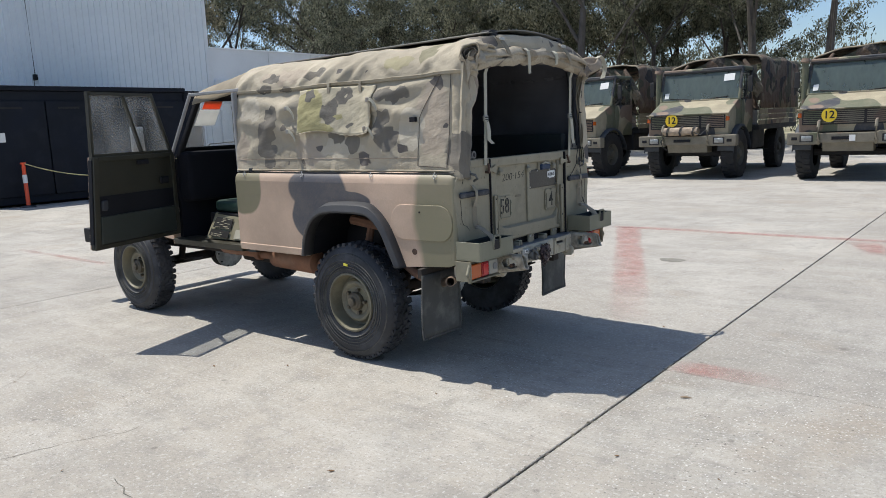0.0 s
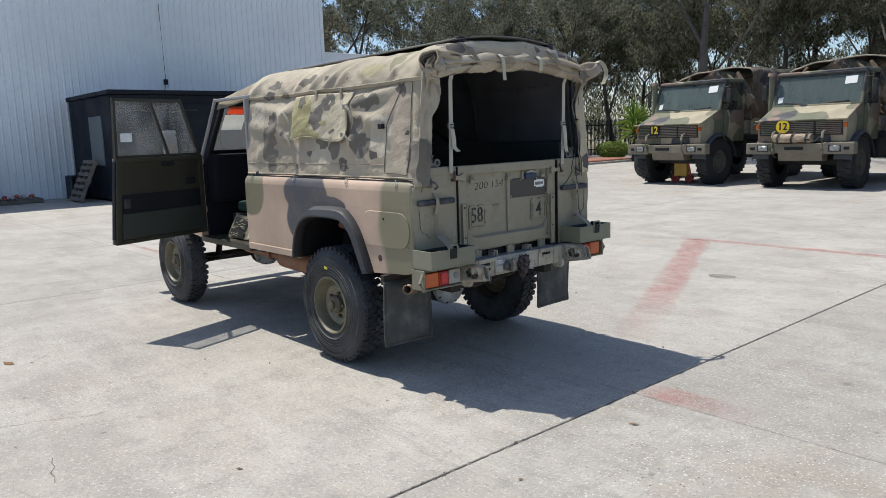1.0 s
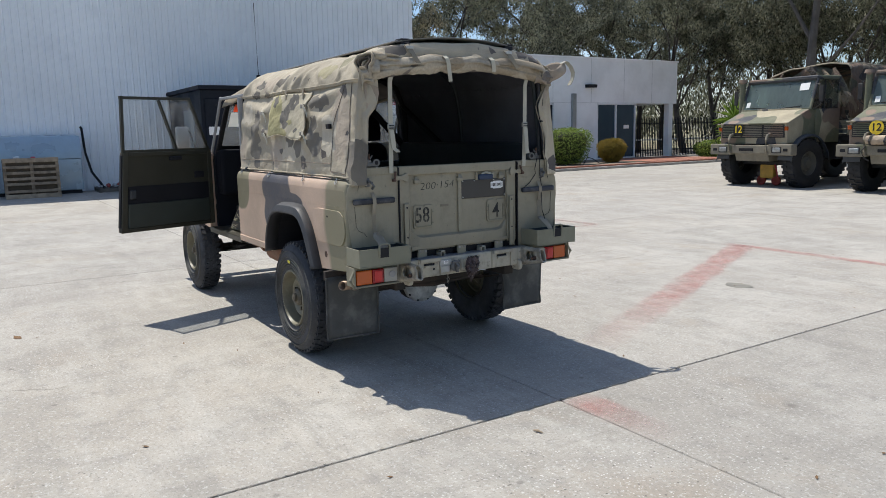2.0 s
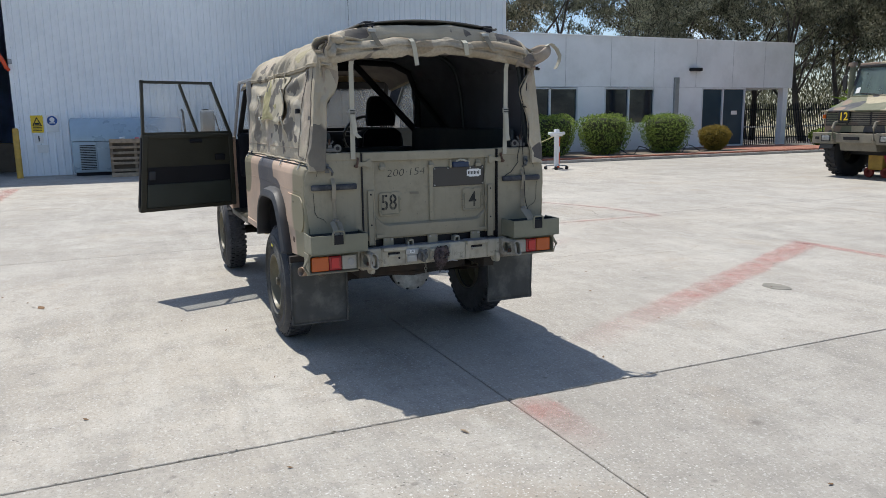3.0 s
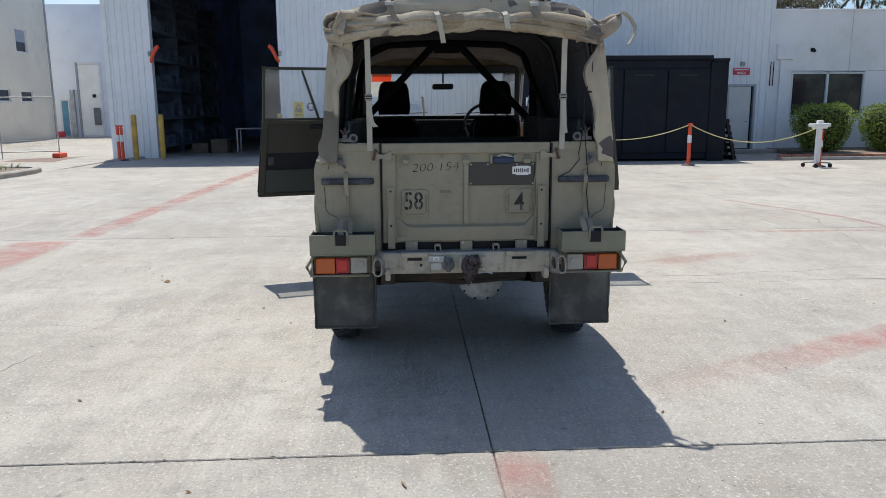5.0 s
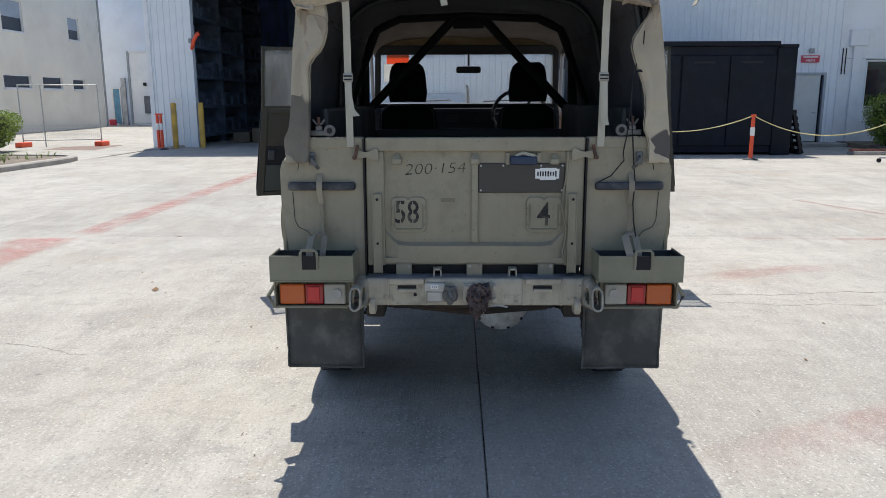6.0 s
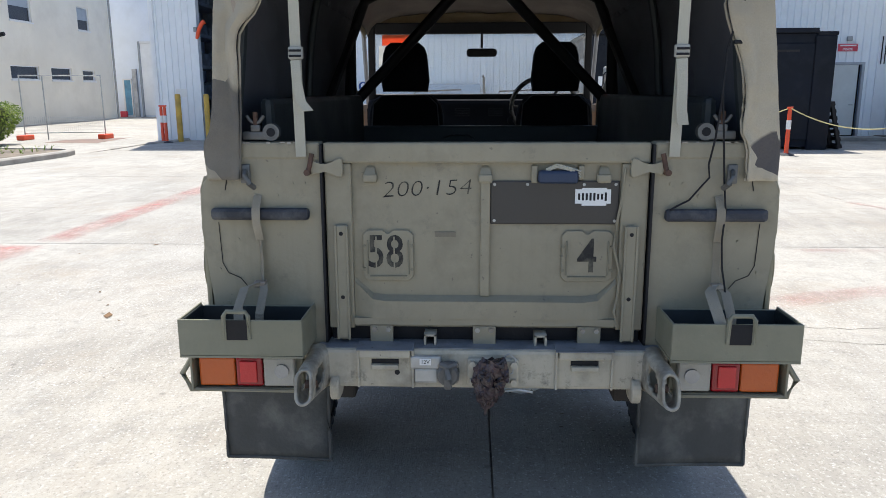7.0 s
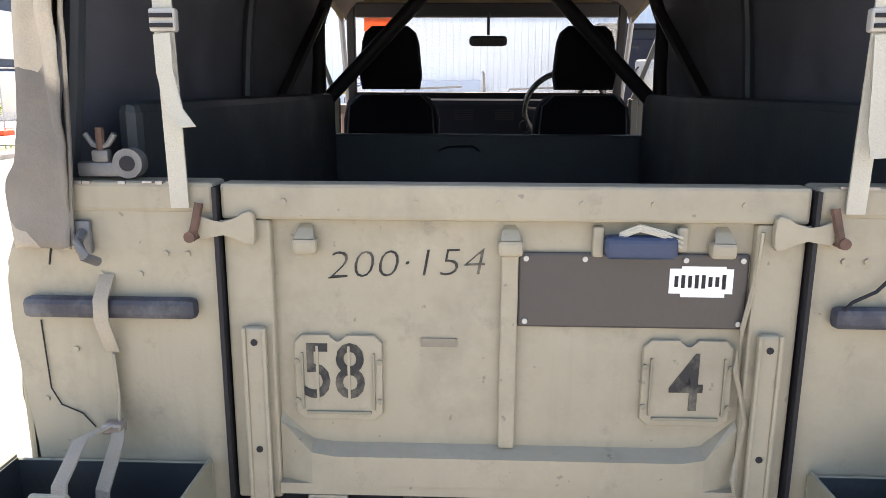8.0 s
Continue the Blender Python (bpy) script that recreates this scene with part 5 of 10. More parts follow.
for side in (-1, 1):
    bm = bmesh.new()
    box(bm, 0.0, 0.075, side * 0.215, side * 0.365, 0.735, 0.758, 0.004)
    box(bm, 0.0, 0.066, side * 0.205, side * 0.212, 0.64, 0.757, 0.002)
    box(bm, 0.0, 0.066, side * 0.365, side * 0.372, 0.64, 0.757, 0.002)
    st = part("jerrycan_step", bm, M_bumper, bumper, "folded khaki steel step")
    bm = bmesh.new()
    box(bm, 0.0, 0.078, side * 0.205, side * 0.372, 0.7585, 0.762, 0.001)
    part("step_lip", bm, M_step, st, "scuffed blue-grey top edge")
    bm = bmesh.new()
    box(bm, 0.054, 0.058, side * 0.25, side * 0.33, 0.71, 0.726, 0.001)
    part("slot", bm, M_black_trim, st)
    bm = bmesh.new()
    box(bm, 0.055, 0.072, side * 0.25, side * 0.33, 0.698, 0.713, 0.003)
    part("slot_lip", bm, M_bumper, st)
    # D-shackle on its lug
    bm = bmesh.new()
    box(bm, 0.0, 0.058, side * 0.450, side * 0.530, 0.640, 0.752, 0.010)
    prism(bm, [(0.02 + 0.03 * math.cos(a) + (0.0 if math.cos(a) < 0 else 0.035), 0.635 + 0.036 * math.sin(a)) for a in [2 * math.pi * k / 16 for k in range(16)]], "y", side * 0.425, side * 0.452, 0.005)
    lg = part("tow_lug", bm, M_bumper, bumper)
    bm = bmesh.new()
    def eye_at(u, v):
        a = 2 * math.pi * u
        back = 1 - v
        wide = 0.0205 + 0.009 * back ** 3
        tall = 0.020 + 0.018 * back ** 0.7
        z = (tall if math.sin(a) > 0 else -tall) * min(1.0, abs(math.sin(a)) * 3) + wide * math.sin(a)
        return Vector((0.035 + 0.225 * v - 0.02 * v * math.sin(a), side * (0.486 + wide * math.cos(a)), 0.694 + 0.024 * v + z))
    nu, nv = 64, 40
    sheet(bm, eye_at, nu, nv)
    gone = []
    for k, fc in enumerate(bm.faces):
        v = (k % nv + 0.5) / nv
        c3 = fc.calc_center_median()
        if ((v - 0.55) / 0.24) ** 2 + ((c3.z - 0.708) / 0.030) ** 4 < 1 and abs(abs(c3.y) - 0.486) > 0.012:
            gone.append(fc)
    bmesh.ops.delete(bm, geom=gone, context="FACES")
    bmesh.ops.remove_doubles(bm, verts=bm.verts, dist=0.0002)
    part("tow_eye", bm, M_hook, lg, "scuffed tow eye of bent plate with slotted cheeks", smooth=True, thick=0.008)
    bm = bmesh.new()
    tube(bm, [(0.165, side * 0.470, 0.690), (0.165, side * 0.502, 0.690)], 0.012, 10)
    part("eye_pin", bm, M_rust, lg, "rusty cross pin", smooth=True)
bm = bmesh.new()
box(bm, 0.055, 0.075, -0.05, 0.10, 0.655, 0.735, 0.006)
for y in (-0.035, 0.085):
    for z in (0.668, 0.722):
        tube(bm, [(0.07, y, z), (0.09, y, z)], 0.011, 6)
tow = part("tow_plate", bm, M_bumper, bumper)
bm = bmesh.new()
rows = []
for k in range(41):
    t = k / 40
    z = 0.738 - 0.155 * t
    wide = (0.052 * math.sin(math.pi * min(1.0, 0.16 + 0.95 * t)) ** 0.6 + 0.006) * (1 - 0.35 * t)
    row = []
    for j in range(44):
        a = 2 * math.pi * j / 44
        q = Vector((math.cos(a) * 1.5, math.sin(a) * 1.5, t * 4.2))
        ridge = 0.40 * (0.5 - abs(noise.noise(q * 1.7))) + 0.22 * (0.5 - abs(noise.noise(q * 4.1 + Vector((3, 1, 2))))) + 0.12 * noise.noise(q * 9.0)
        r = wide * (0.75 + ridge)
        row.append(bm.verts.new((0.100 + 0.62 * r * math.cos(a), 0.022 - 0.018 * t + r * math.sin(a), z + 0.02 * noise.noise(q * 2.3))))
    rows.append(row)
quad_strip(bm, rows, True)
bm.faces.new(rows[0][::-1])
bm.faces.new(rows[-1])
part("wrapped_hitch", bm, plain("brown_plastic_wrap", (0.045, 0.028, 0.030), 0.28, vary=0.7, scale=26.0, dirt=(0.17, 0.11, 0.105), dirt_amount=0.5, dirt_scale=30.0), tow, "tow hitch wrapped in crumpled brown plastic", smooth=False)
bm = bmesh.new()
tube(bm, [(0.08, 0.05, 0.74), (0.09, 0.07, 0.758), (0.085, 0.09, 0.74), (0.09, 0.08, 0.70), (0.09, 0.06, 0.69), (0.09, 0.07, 0.67)], 0.003, 6)
tube(bm, [(0.06, -0.01, 0.645), (0.075, 0.05, 0.638), (0.08, 0.10, 0.645), (0.075, 0.14, 0.636)], 0.004, 6)
part("wire_loop", bm, M_zinc, tow)
bm = bmesh.new()
box(bm, 0.05, 0.07, -0.215, -0.125, 0.70, 0.74, 0.006)
box(bm, 0.05, 0.064, -0.205, -0.135, 0.655, 0.70, 0.006)
sock = part("socket_bracket", bm, M_zinc, bumper, "weathered grey socket bracket")
bm = bmesh.new()
box(bm, 0.070, 0.0725, -0.188, -0.155, 0.714, 0.733)
tag = part("socket_tag", bm, M_paper, sock)
letters("socket_writing", "12V", 0.016, M_ink, tag, pose(0.0732, -0.1715, 0.7235, 90, 0, 90))
bm = bmesh.new()
tube(bm, [(0.055, -0.105, 0.69), (0.088, -0.105, 0.69), (0.096, -0.105, 0.69)], [0.033, 0.033, 0.026], 18)
tube(bm, [(0.09, -0.125, 0.725), (0.105, -0.105, 0.722), (0.09, -0.085, 0.725)], 0.010, 8)
tube(bm, [(0.10, -0.105, 0.72), (0.112, -0.105, 0.69), (0.10, -0.105, 0.658)], 0.012, 8)
part("socket", bm, M_clamp, sock, "dark corroded trailer socket", smooth=True)
bm = bmesh.new()
for y in (-0.128, -0.082):
    for z in (0.667, 0.713):
        tube(bm, [(0.055, y, z), (0.075, y, z)], 0.008, 6)
tagged(part("socket_bolts", bm, M_bare, sock), kind="stuff")
bm = bmesh.new()
tube(bm, [(0.05, -0.255, 0.685), (0.0565, -0.255, 0.685)], 0.008, 8)
part("hole", bm, M_black_trim, bumper)
# Added black sheet stands in for the shade in the gap under the tailgate.
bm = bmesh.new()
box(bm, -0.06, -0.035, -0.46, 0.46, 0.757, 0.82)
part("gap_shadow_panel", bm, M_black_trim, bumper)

# Fuel-can trays, lamps, guards, mudflaps.
for side in (-1, 1):
    bm = bmesh.new()
    y0, y1 = side * 0.50, side * 0.845
    t = 0.006
    box(bm, 0.005, 0.185, y0, y1, 0.772, 0.778)
    ty = part("can_tray", bm, M_tray, car, "olive steel fuel-can tray")
    for a in ((0.179, 0.185, y0, y1), (0.005, 0.011, y0, y1), (0.011, 0.179, y0, y0 + side * t), (0.011, 0.179, y1 - side * t, y1)):
        bm = bmesh.new()
        box(bm, a[0], a[1], a[2], a[3], 0.7785, 0.882 if a[0] != 0.005 else 0.872, 0.0015, 1)
        part("tray_wall", bm, M_tray, ty)
    # Thin dark sheets cover the tray's inner walls and floor.
    ya, yb = y0 + side * 0.0065, y1 - side * 0.0085
    for p in ((0.0115, 0.0135, y0 + side * 0.008, y1 - side * 0.008, 0.785, 0.8705), (0.012, 0.178, y0 + side * 0.009, y1 - side * 0.009, 0.779, 0.783),
              (0.014, 0.178, ya, ya + side * 0.002, 0.784, 0.876), (0.014, 0.178, yb, yb + side * 0.002, 0.784, 0.876)):
        bm = bmesh.new()
        box(bm, *p)
        part("tray_lining", bm, M_inner, ty)
    bm = bmesh.new()
    yc = side * 0.68
    tube(bm, [(0.185, yc - 0.034, 0.828), (0.19, yc - 0.034, 0.895), (0.187, yc - 0.026, 0.906), (0.187, yc + 0.026, 0.906), (0.19, yc + 0.034, 0.895), (0.185, yc + 0.034, 0.828)], 0.0065, 8)
    part("strap_loop", bm, M_tray, ty)
    bm = bmesh.new()
    box(bm, 0.186, 0.1875, yc - 0.029, yc + 0.029, 0.825, 0.8818)
    part("slot", bm, M_black_trim, ty)
    # lamp cluster
    bm = bmesh.new()
    box(bm, 0.0, 0.07, side * 0.53, side * 0.84, 0.648, 0.758, 0.004)
    box(bm, 0.07, 0.10, side * 0.535, side * 0.84, 0.644, 0.650, 0.001)
    box(bm, 0.0, 0.115, side * 0.841, side * 0.848, 0.645, 0.765, 0.002)
    lamp = part("lamp_box", bm, M_olive, car, "rear lamp box")
    for nm, a, b2, mt in (("amber_lens", 0.722, 0.828, M_amber), ("red_lens", 0.642, 0.719, M_redlens_dark), ("reverse_lens", 0.548, 0.639, M_whitelens)):
        bm = bmesh.new()
        box(bm, 0.07, 0.10, side * a, side * b2, 0.654, 0.742, 0.006)
        ln = part(nm, bm, mt, lamp)
        bm = bmesh.new()
        if nm == "red_lens":
            box(bm, 0.10, 0.106, side * (a + 0.015), side * (b2 - 0.012), 0.667, 0.732, 0.003)
            part("reflector", bm, M_redlens, ln)
        elif nm == "reverse_lens":
            tube(bm, [(0.10, side * 0.585, 0.702), (0.106, side * 0.585, 0.702)], 0.021, 14)
            part("reflector", bm, M_grey_steel, ln)
        else:
            bm.free()
    bm = bmesh.new()
    tube(bm, [(0.09, side * 0.825, 0.765), (0.10, side * 0.845, 0.74), (0.105, side * 0.875, 0.695), (0.105, side * 0.85, 0.645), (0.10, side * 0.83, 0.645)], 0.009, 8)
    tube(bm, [(0.105, side * 0.84, 0.645), (0.105, side * 0.54, 0.643)], 0.005, 6)
    part("lamp_guard", bm, M_olive, lamp, "bent steel lamp guard", smooth=True)
    # mudflap
    bm = bmesh.new()
    n0, n1 = side * 0.52, side * 0.883

    def flap_at(u, v, n0=n0, n1=n1, side=side):
        y = n0 + (n1 - n0) * u
        z = 0.66 - 0.41 * v
        return Vector((-0.245 + 0.012 * math.sin(3 * v + u * 2) + 0.01 * v * v, y, z))
    sheet(bm, flap_at, 8, 10)
    mf = part("mudflap", bm, M_mudflap, car, "dusty black rubber mudflap", smooth=True, thick=0.012)
    bm = bmesh.new()
    for u in (0.0, 1.0):
        tube(bm, [flap_at(u, v / 8) + Vector((0.006, 0, 0)) for v in range(9)], 0.006, 6)
    tube(bm, [flap_at(u / 6, 1.0) + Vector((0.006, 0, 0)) for u in range(7)], 0.006, 6)
    part("raised_edge", bm, M_mudflap, mf)
    bm = bmesh.new()
    box(bm, -0.27, -0.235, n0, n1, 0.64, 0.70, 0.004)
    part("hanger", bm, M_under, mf)
    # strap on the rear panel
    bm = bmesh.new()
    yy = side * 0.655
    tip = Vector((0.16, side * 0.665, 0.93))
    ribbon(bm, [(0.002, yy, 1.20), (0.033, yy, 1.165), (0.036, yy, 1.13), (0.012, yy + 0.002, 1.07)], (0, 1, 0), 0.024, 0.003)
    ribbon(bm, [(0.012, yy + 0.002, 1.07), (0.010, yy + 0.004, 1.0), (0.02, yy + 0.004, 0.945)], (0.8, 0.45, 0), 0.030, 0.003)
    s1 = part("can_strap", bm, M_webbing_dark, car, "frayed khaki strap for the fuel can", smooth=True)
    bm = bmesh.new()
    ribbon(bm, [(0.02, yy + 0.004, 0.95), (0.08, yy - 0.03, 0.945), (0.15, yy - 0.03, 0.905), (0.178, yy - 0.02, 0.86), (0.17, yy - 0.03, 0.83)], (0.2, 1, 0.3), 0.03, 0.003)
    ribbon(bm, [(0.02, yy + 0.004, 0.95), (0.06, yy + 0.02, 0.935), (0.12, yy + 0.02, 0.88), (0.13, yy + 0.018, 0.80)], (0.3, 1, 0.0), 0.026, 0.003)
    part("strap_tail", bm, M_webbing_dark, s1, smooth=True)
    bm = bmesh.new()
    box(bm, 0.02, 0.045, yy - 0.015, yy + 0.02, 0.935, 0.955, 0.005)
    part("strap_buckle", bm, M_bare, s1)

# Underbody: chassis rails, axles, springs, exhaust.
under = []
for side in (-1, 1):
    bm = bmesh.new()
    box(bm, -4.45, -0.06, side * 0.40, side * 0.48, 0.55, 0.66, 0.008)
    part("chassis_rail", bm, M_under, car)
    for ax in (AX_R, AX_F):
        bm = bmesh.new()
        for k in range(4):
            ln = 0.62 - k * 0.12
            pts = [(ax + ln * t, side * 0.50, 0.50 - 0.09 * (1 - t * t) - k * 0.014) for t in (-1, -0.6, -0.2, 0.2, 0.6, 1)]
            ribbon(bm, pts, (0, 1, 0), 0.06, 0.012)
        part("leaf_spring", bm, M_under, car)
        bm = bmesh.new()
        tube(bm, [(ax + 0.12, side * 0.44, 0.40), (ax + 0.22, side * 0.42, 0.78)], 0.03, 10)
        part("shock_absorber", bm, M_under, car)
for side in (-1, 1):
    bm = bmesh.new()
    tube(bm, [(-1.02, side * 0.60, 0.55), (-0.96, side * 0.57, 0.85), (-0.93, side * 0.56, 1.0)], 0.028, 8)
    tube(bm, [(-1.12, side * 0.58, 0.93), (-0.85, side * 0.58, 0.90)], 0.035, 8)
    part("bump_stop", bm, M_exhaust, car, "rusty strut and bump stop", smooth=True)
for ax, dy in ((AX_R, 0.165), (AX_F, 0.12)):
    bm = bmesh.new()
    tube(bm, [(ax, -0.70, HUB_Z), (ax, 0.70, HUB_Z)], 0.045, 12)
    tube(bm, [(ax - 0.12, dy, HUB_Z), (ax - 0.02, dy, HUB_Z), (ax + 0.08, dy, HUB_Z)], [0.07, 0.15, 0.15], 18)
    axle = part("axle", bm, M_under, car, smooth=True)
    bm = bmesh.new()
    lathe(bm, [(0.155, 0.0), (0.15, 0.03), (0.12, 0.05), (0.05, 0.065), (0.0, 0.067)], (ax + 0.08, dy, HUB_Z), (1, 0, 0), 20)
    lid = bm
    bm = bmesh.new()
    for k in range(10):
        a = 2 * math.pi * k / 10
        tube(bm, [(ax + 0.085, dy + 0.14 * math.cos(a), HUB_Z + 0.14 * math.sin(a)), (ax + 0.12, dy + 0.14 * math.cos(a), HUB_Z + 0.14 * math.sin(a))], 0.009, 6)
    bolts = bm
    cover = part("differential_cover", lid, plain("white_smeared_metal", (0.66, 0.66, 0.64), 0.5, 0.1, vary=0.3, scale=14.0, dirt=(0.10, 0.09, 0.08), dirt_amount=0.6, dirt_scale=9.0), axle, "pale smeared differential cover", smooth=True)
    tagged(part("cover_bolts", bolts, M_black_trim, cover), kind="stuff")
bm = bmesh.new()
tube(bm, [(AX_R, 0.0, 0.44), (-2.2, 0.05, 0.52), (-2.4, 0.05, 0.54)], 0.035, 10)
box(bm, -3.0, -2.3, -0.2, 0.25, 0.42, 0.72, 0.04)
box(bm, -2.1, -1.4, 0.38, 0.75, 0.5, 0.74, 0.03)
part("gearbox", bm, M_under, car)
bm = bmesh.new()
tube(bm, [(-3.1, -0.35, 0.60), (-2.7, -0.56, 0.60), (-2.0, -0.57, 0.595)], 0.034, 12)
tube(bm, [(-2.25, -0.57, 0.597), (-2.2, -0.57, 0.597)], 0.05, 12)
tube(bm, [(-2.02, -0.57, 0.595), (-2.0, -0.57, 0.595), (-1.52, -0.575, 0.58), (-1.50, -0.575, 0.58)], [0.05, 0.085, 0.085, 0.05], 16)
tube(bm, [(-1.5, -0.575, 0.58), (-1.2, -0.56, 0.68), (-0.8, -0.56, 0.72), (-0.5, -0.62, 0.60), (-0.3, -0.68, 0.56)], 0.03, 10)
ex = part("exhaust", bm, M_exhaust, car, "dusty red-brown exhaust pipe and muffler", smooth=True)
bm = bmesh.new()
tube(bm, [(-0.3, -0.68, 0.56), (-0.17, -0.69, 0.60), (-0.09, -0.76, 0.625), (-0.03, -0.865, 0.64)], 0.027, 14, caps=False)
part("tailpipe", bm, M_copper, ex, "discoloured metal tailpipe", smooth=True, thick=0.003)
for side in (-1, 1):
    bm = bmesh.new()
    box(bm, -3.05, -2.10, side * 0.62, side * 0.83, 0.665, 0.715, 0.008)
    part("door_sill", bm, M_door_olive, car, "worn dark olive door sill")
bm = bmesh.new()
for k in range(5):
    zz = 0.60 - k * 0.022
    lathe(bm, [(0.010, -0.003), (0.013, 0.0), (0.010, 0.003), (0.007, 0.0)], (-0.25, 0.05, zz), ((1, 0, 0) if k % 2 else (0, 1, 0)), 10, True)
part("hanging_chain", bm, M_bare, car, "short hanging chain")


# ---- the field car: canopy ----
SECTION = [(-0.785, 1.285), (-0.772, 1.48), (-0.752, 1.70), (-0.718, 1.872), (-0.668, 1.972), (-0.545, 2.052), (-0.28, 2.092), (0.0, 2.102)]
SECTION = SECTION + [(-y, z) for y, z in SECTION[-2::-1]]


# Pulled creases of the cloth: (x, s) of both ends, depth and width.
rng = random.Random(19)
CREASES = [(-0.72, 0.16, -0.12, 0.205, 0.016, 0.05), (-0.70, 0.14, -0.33, 0.12, 0.014, 0.04), (-0.72, 0.08, -0.33, 0.14, 0.012, 0.05), (-1.5, 0.15, -2.1, 0.19, 0.016, 0.06),
           (-1.5, 0.10, -2.1, 0.13, 0.014, 0.05), (-1.5, 0.17, -1.95, 0.05, 0.012, 0.05), (-0.68, 0.09, -0.55, 0.02, 0.010, 0.04), (-1.45, 0.09, -1.2, 0.03, 0.010, 0.05)]
for k in range(13):
    cx = -2.1 + 2.1 * k / 12 + rng.uniform(-0.05, 0.05)
    CREASES.append((cx, 0.225, cx + rng.uniform(-0.35, 0.35), rng.uniform(0.30, 0.40), rng.uniform(0.006, 0.016), rng.uniform(0.03, 0.07)))
for k in range(9):
    cx = -2.05 + 2.0 * k / 8 + rng.uniform(-0.06, 0.06)
    CREASES.append((cx, 0.0, cx + rng.uniform(-0.12, 0.12), rng.uniform(0.05, 0.12), rng.uniform(0.004, 0.010), rng.uniform(0.02, 0.045)))


def crease_depth(x, s):
    """How far the cloth stands out at a place, summed over the creases."""
    s = min(s, 1 - s)
    total = 0.0
    for x0, s0, x1, s1, depth, wide in CREASES:
        ax, az, bx, bz = x0, s0 * 3.4, x1, s1 * 3.4
        px, pz = x, s * 3.4
        dx, dz = bx - ax, bz - az
        t = max(0.0, min(1.0, ((px - ax) * dx + (pz - az) * dz) / (dx * dx + dz * dz + 1e-9)))
        d2 = (px - ax - t * dx) ** 2 + (pz - az - t * dz) ** 2
        if d2 < 9 * wide * wide:
            total += 1.6 * depth * (1 - 0.5 * t) * math.exp(-d2 / (wide * wide)) * (1 if depth > 0.005 else -1)
    return total


def canopy_at(x, s, puff=0.0, rough=1.0):
    """A point of the canopy's skin: s = 0 and 1 are the hems, 0.5 the ridge."""
    p = along(SECTION, s)
    y, z = p
    lift = max(0.0, z - 1.30) / 0.83
    if x < -2.2:
        z -= lift ** 2 * 0.115 * min(1.0, (-2.2 - x) / 0.56)
        y *= 1.0 + 0.045 * min(1.0, (-2.2 - x) / 0.56)
    if x > -0.16 and z < 2.0:
        tuck = min(1.0, (x + 0.16) / 0.17)
        y -= math.copysign(0.052 * tuck * tuck * max(0.0, math.sin(math.pi * min(1.0, max(0.0, (z - 1.34) / 0.62)))), y)
    bow = abs(math.sin(math.pi * (x + 0.05) / 1.0))
    out = Vector((0, y, max(0.0, z - 1.6))).normalized()
    q = Vector((x * 1.1, y * 3.0, z * 2.2))
    fold = noise.noise(q * 2.3) * 0.011 + noise.noise(q * 6.0) * 0.005 + noise.noise(Vector((x * 16 + z * 9, y * 3, z * 5))) * 0.003
    off = puff - 0.018 * bow + rough * (fold + crease_depth(x, s))
    return Vector((x, y, z)) + out * off


def skin(name, x0, x1, s0, s1, material, label, puff=0.0, nu=60, nv=26, thick=0.004, rough=1.0, parent=None):
    bm = bmesh.new()
    sheet(bm, lambda u, v: canopy_at(x0 + (x1 - x0) * u, s0 + (s1 - s0) * v, puff, rough), nu, nv)
    return part(name, bm, material, parent or car, label, smooth=True, thick=thick)


M_cabroof, nt, b, at = start("sunlit_canvas", 0.9)
nt.links.new(mixc(nt, noisy(nt, at, 5.0), (0.26, 0.22, 0.16), (0.36, 0.31, 0.23)), b.inputs["Base Color"])
lit = node(nt, "ShaderNodeBsdfTranslucent", {"Color": (0.42, 0.33, 0.2, 1)}).outputs[0]
nt.links.new(node(nt, "ShaderNodeMixShader", {0: 0.15, 1: b.outputs[0], 2: lit}).outputs[0], nt.nodes["Material Output"].inputs["Surface"])
bumped(nt, b, noisy(nt, at, 240.0), 0.25, 0.003)

S_SEAM = 3.0 / 14
for side, (a, b2) in ((-1, (0.0, S_SEAM + 0.012)), (1, (1 - S_SEAM - 0.012, 1.0))):
    cs = skin("canopy_side", -2.13, 0.0, a, b2, M_canvas, "faded camouflage canvas side sheet", 0.0, 170, 44)
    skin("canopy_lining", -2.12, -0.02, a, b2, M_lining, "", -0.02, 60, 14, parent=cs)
top = skin("canopy_top", -2.16, 0.03, S_SEAM - 0.008, 1 - S_SEAM + 0.008, M_canvas, "creased camouflage canvas roof sheet", 0.014, 150, 70)
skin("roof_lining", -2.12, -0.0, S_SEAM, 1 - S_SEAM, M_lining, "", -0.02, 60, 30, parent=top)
bm = bmesh.new()


def roof_front(u, v):
    p = canopy_at(-2.738, S_SEAM + 0.002 + (1 - 2 * S_SEAM - 0.004) * u, -0.004, 0.4)
    return Vector((-2.738, p.y * 0.99, p.z + (min(1.905, p.z - 0.004) - p.z) * v))


sheet(bm, roof_front, 40, 3)
part("cab_roof_front", bm, M_cabroof, car, "turned-down front of the cab roof", smooth=True, thick=0.004)
skin("cab_headlining", -2.728, -2.02, S_SEAM + 0.014, 1 - S_SEAM - 0.014, M_headlining, "brown inside of the cab roof", -0.016, 30, 30)
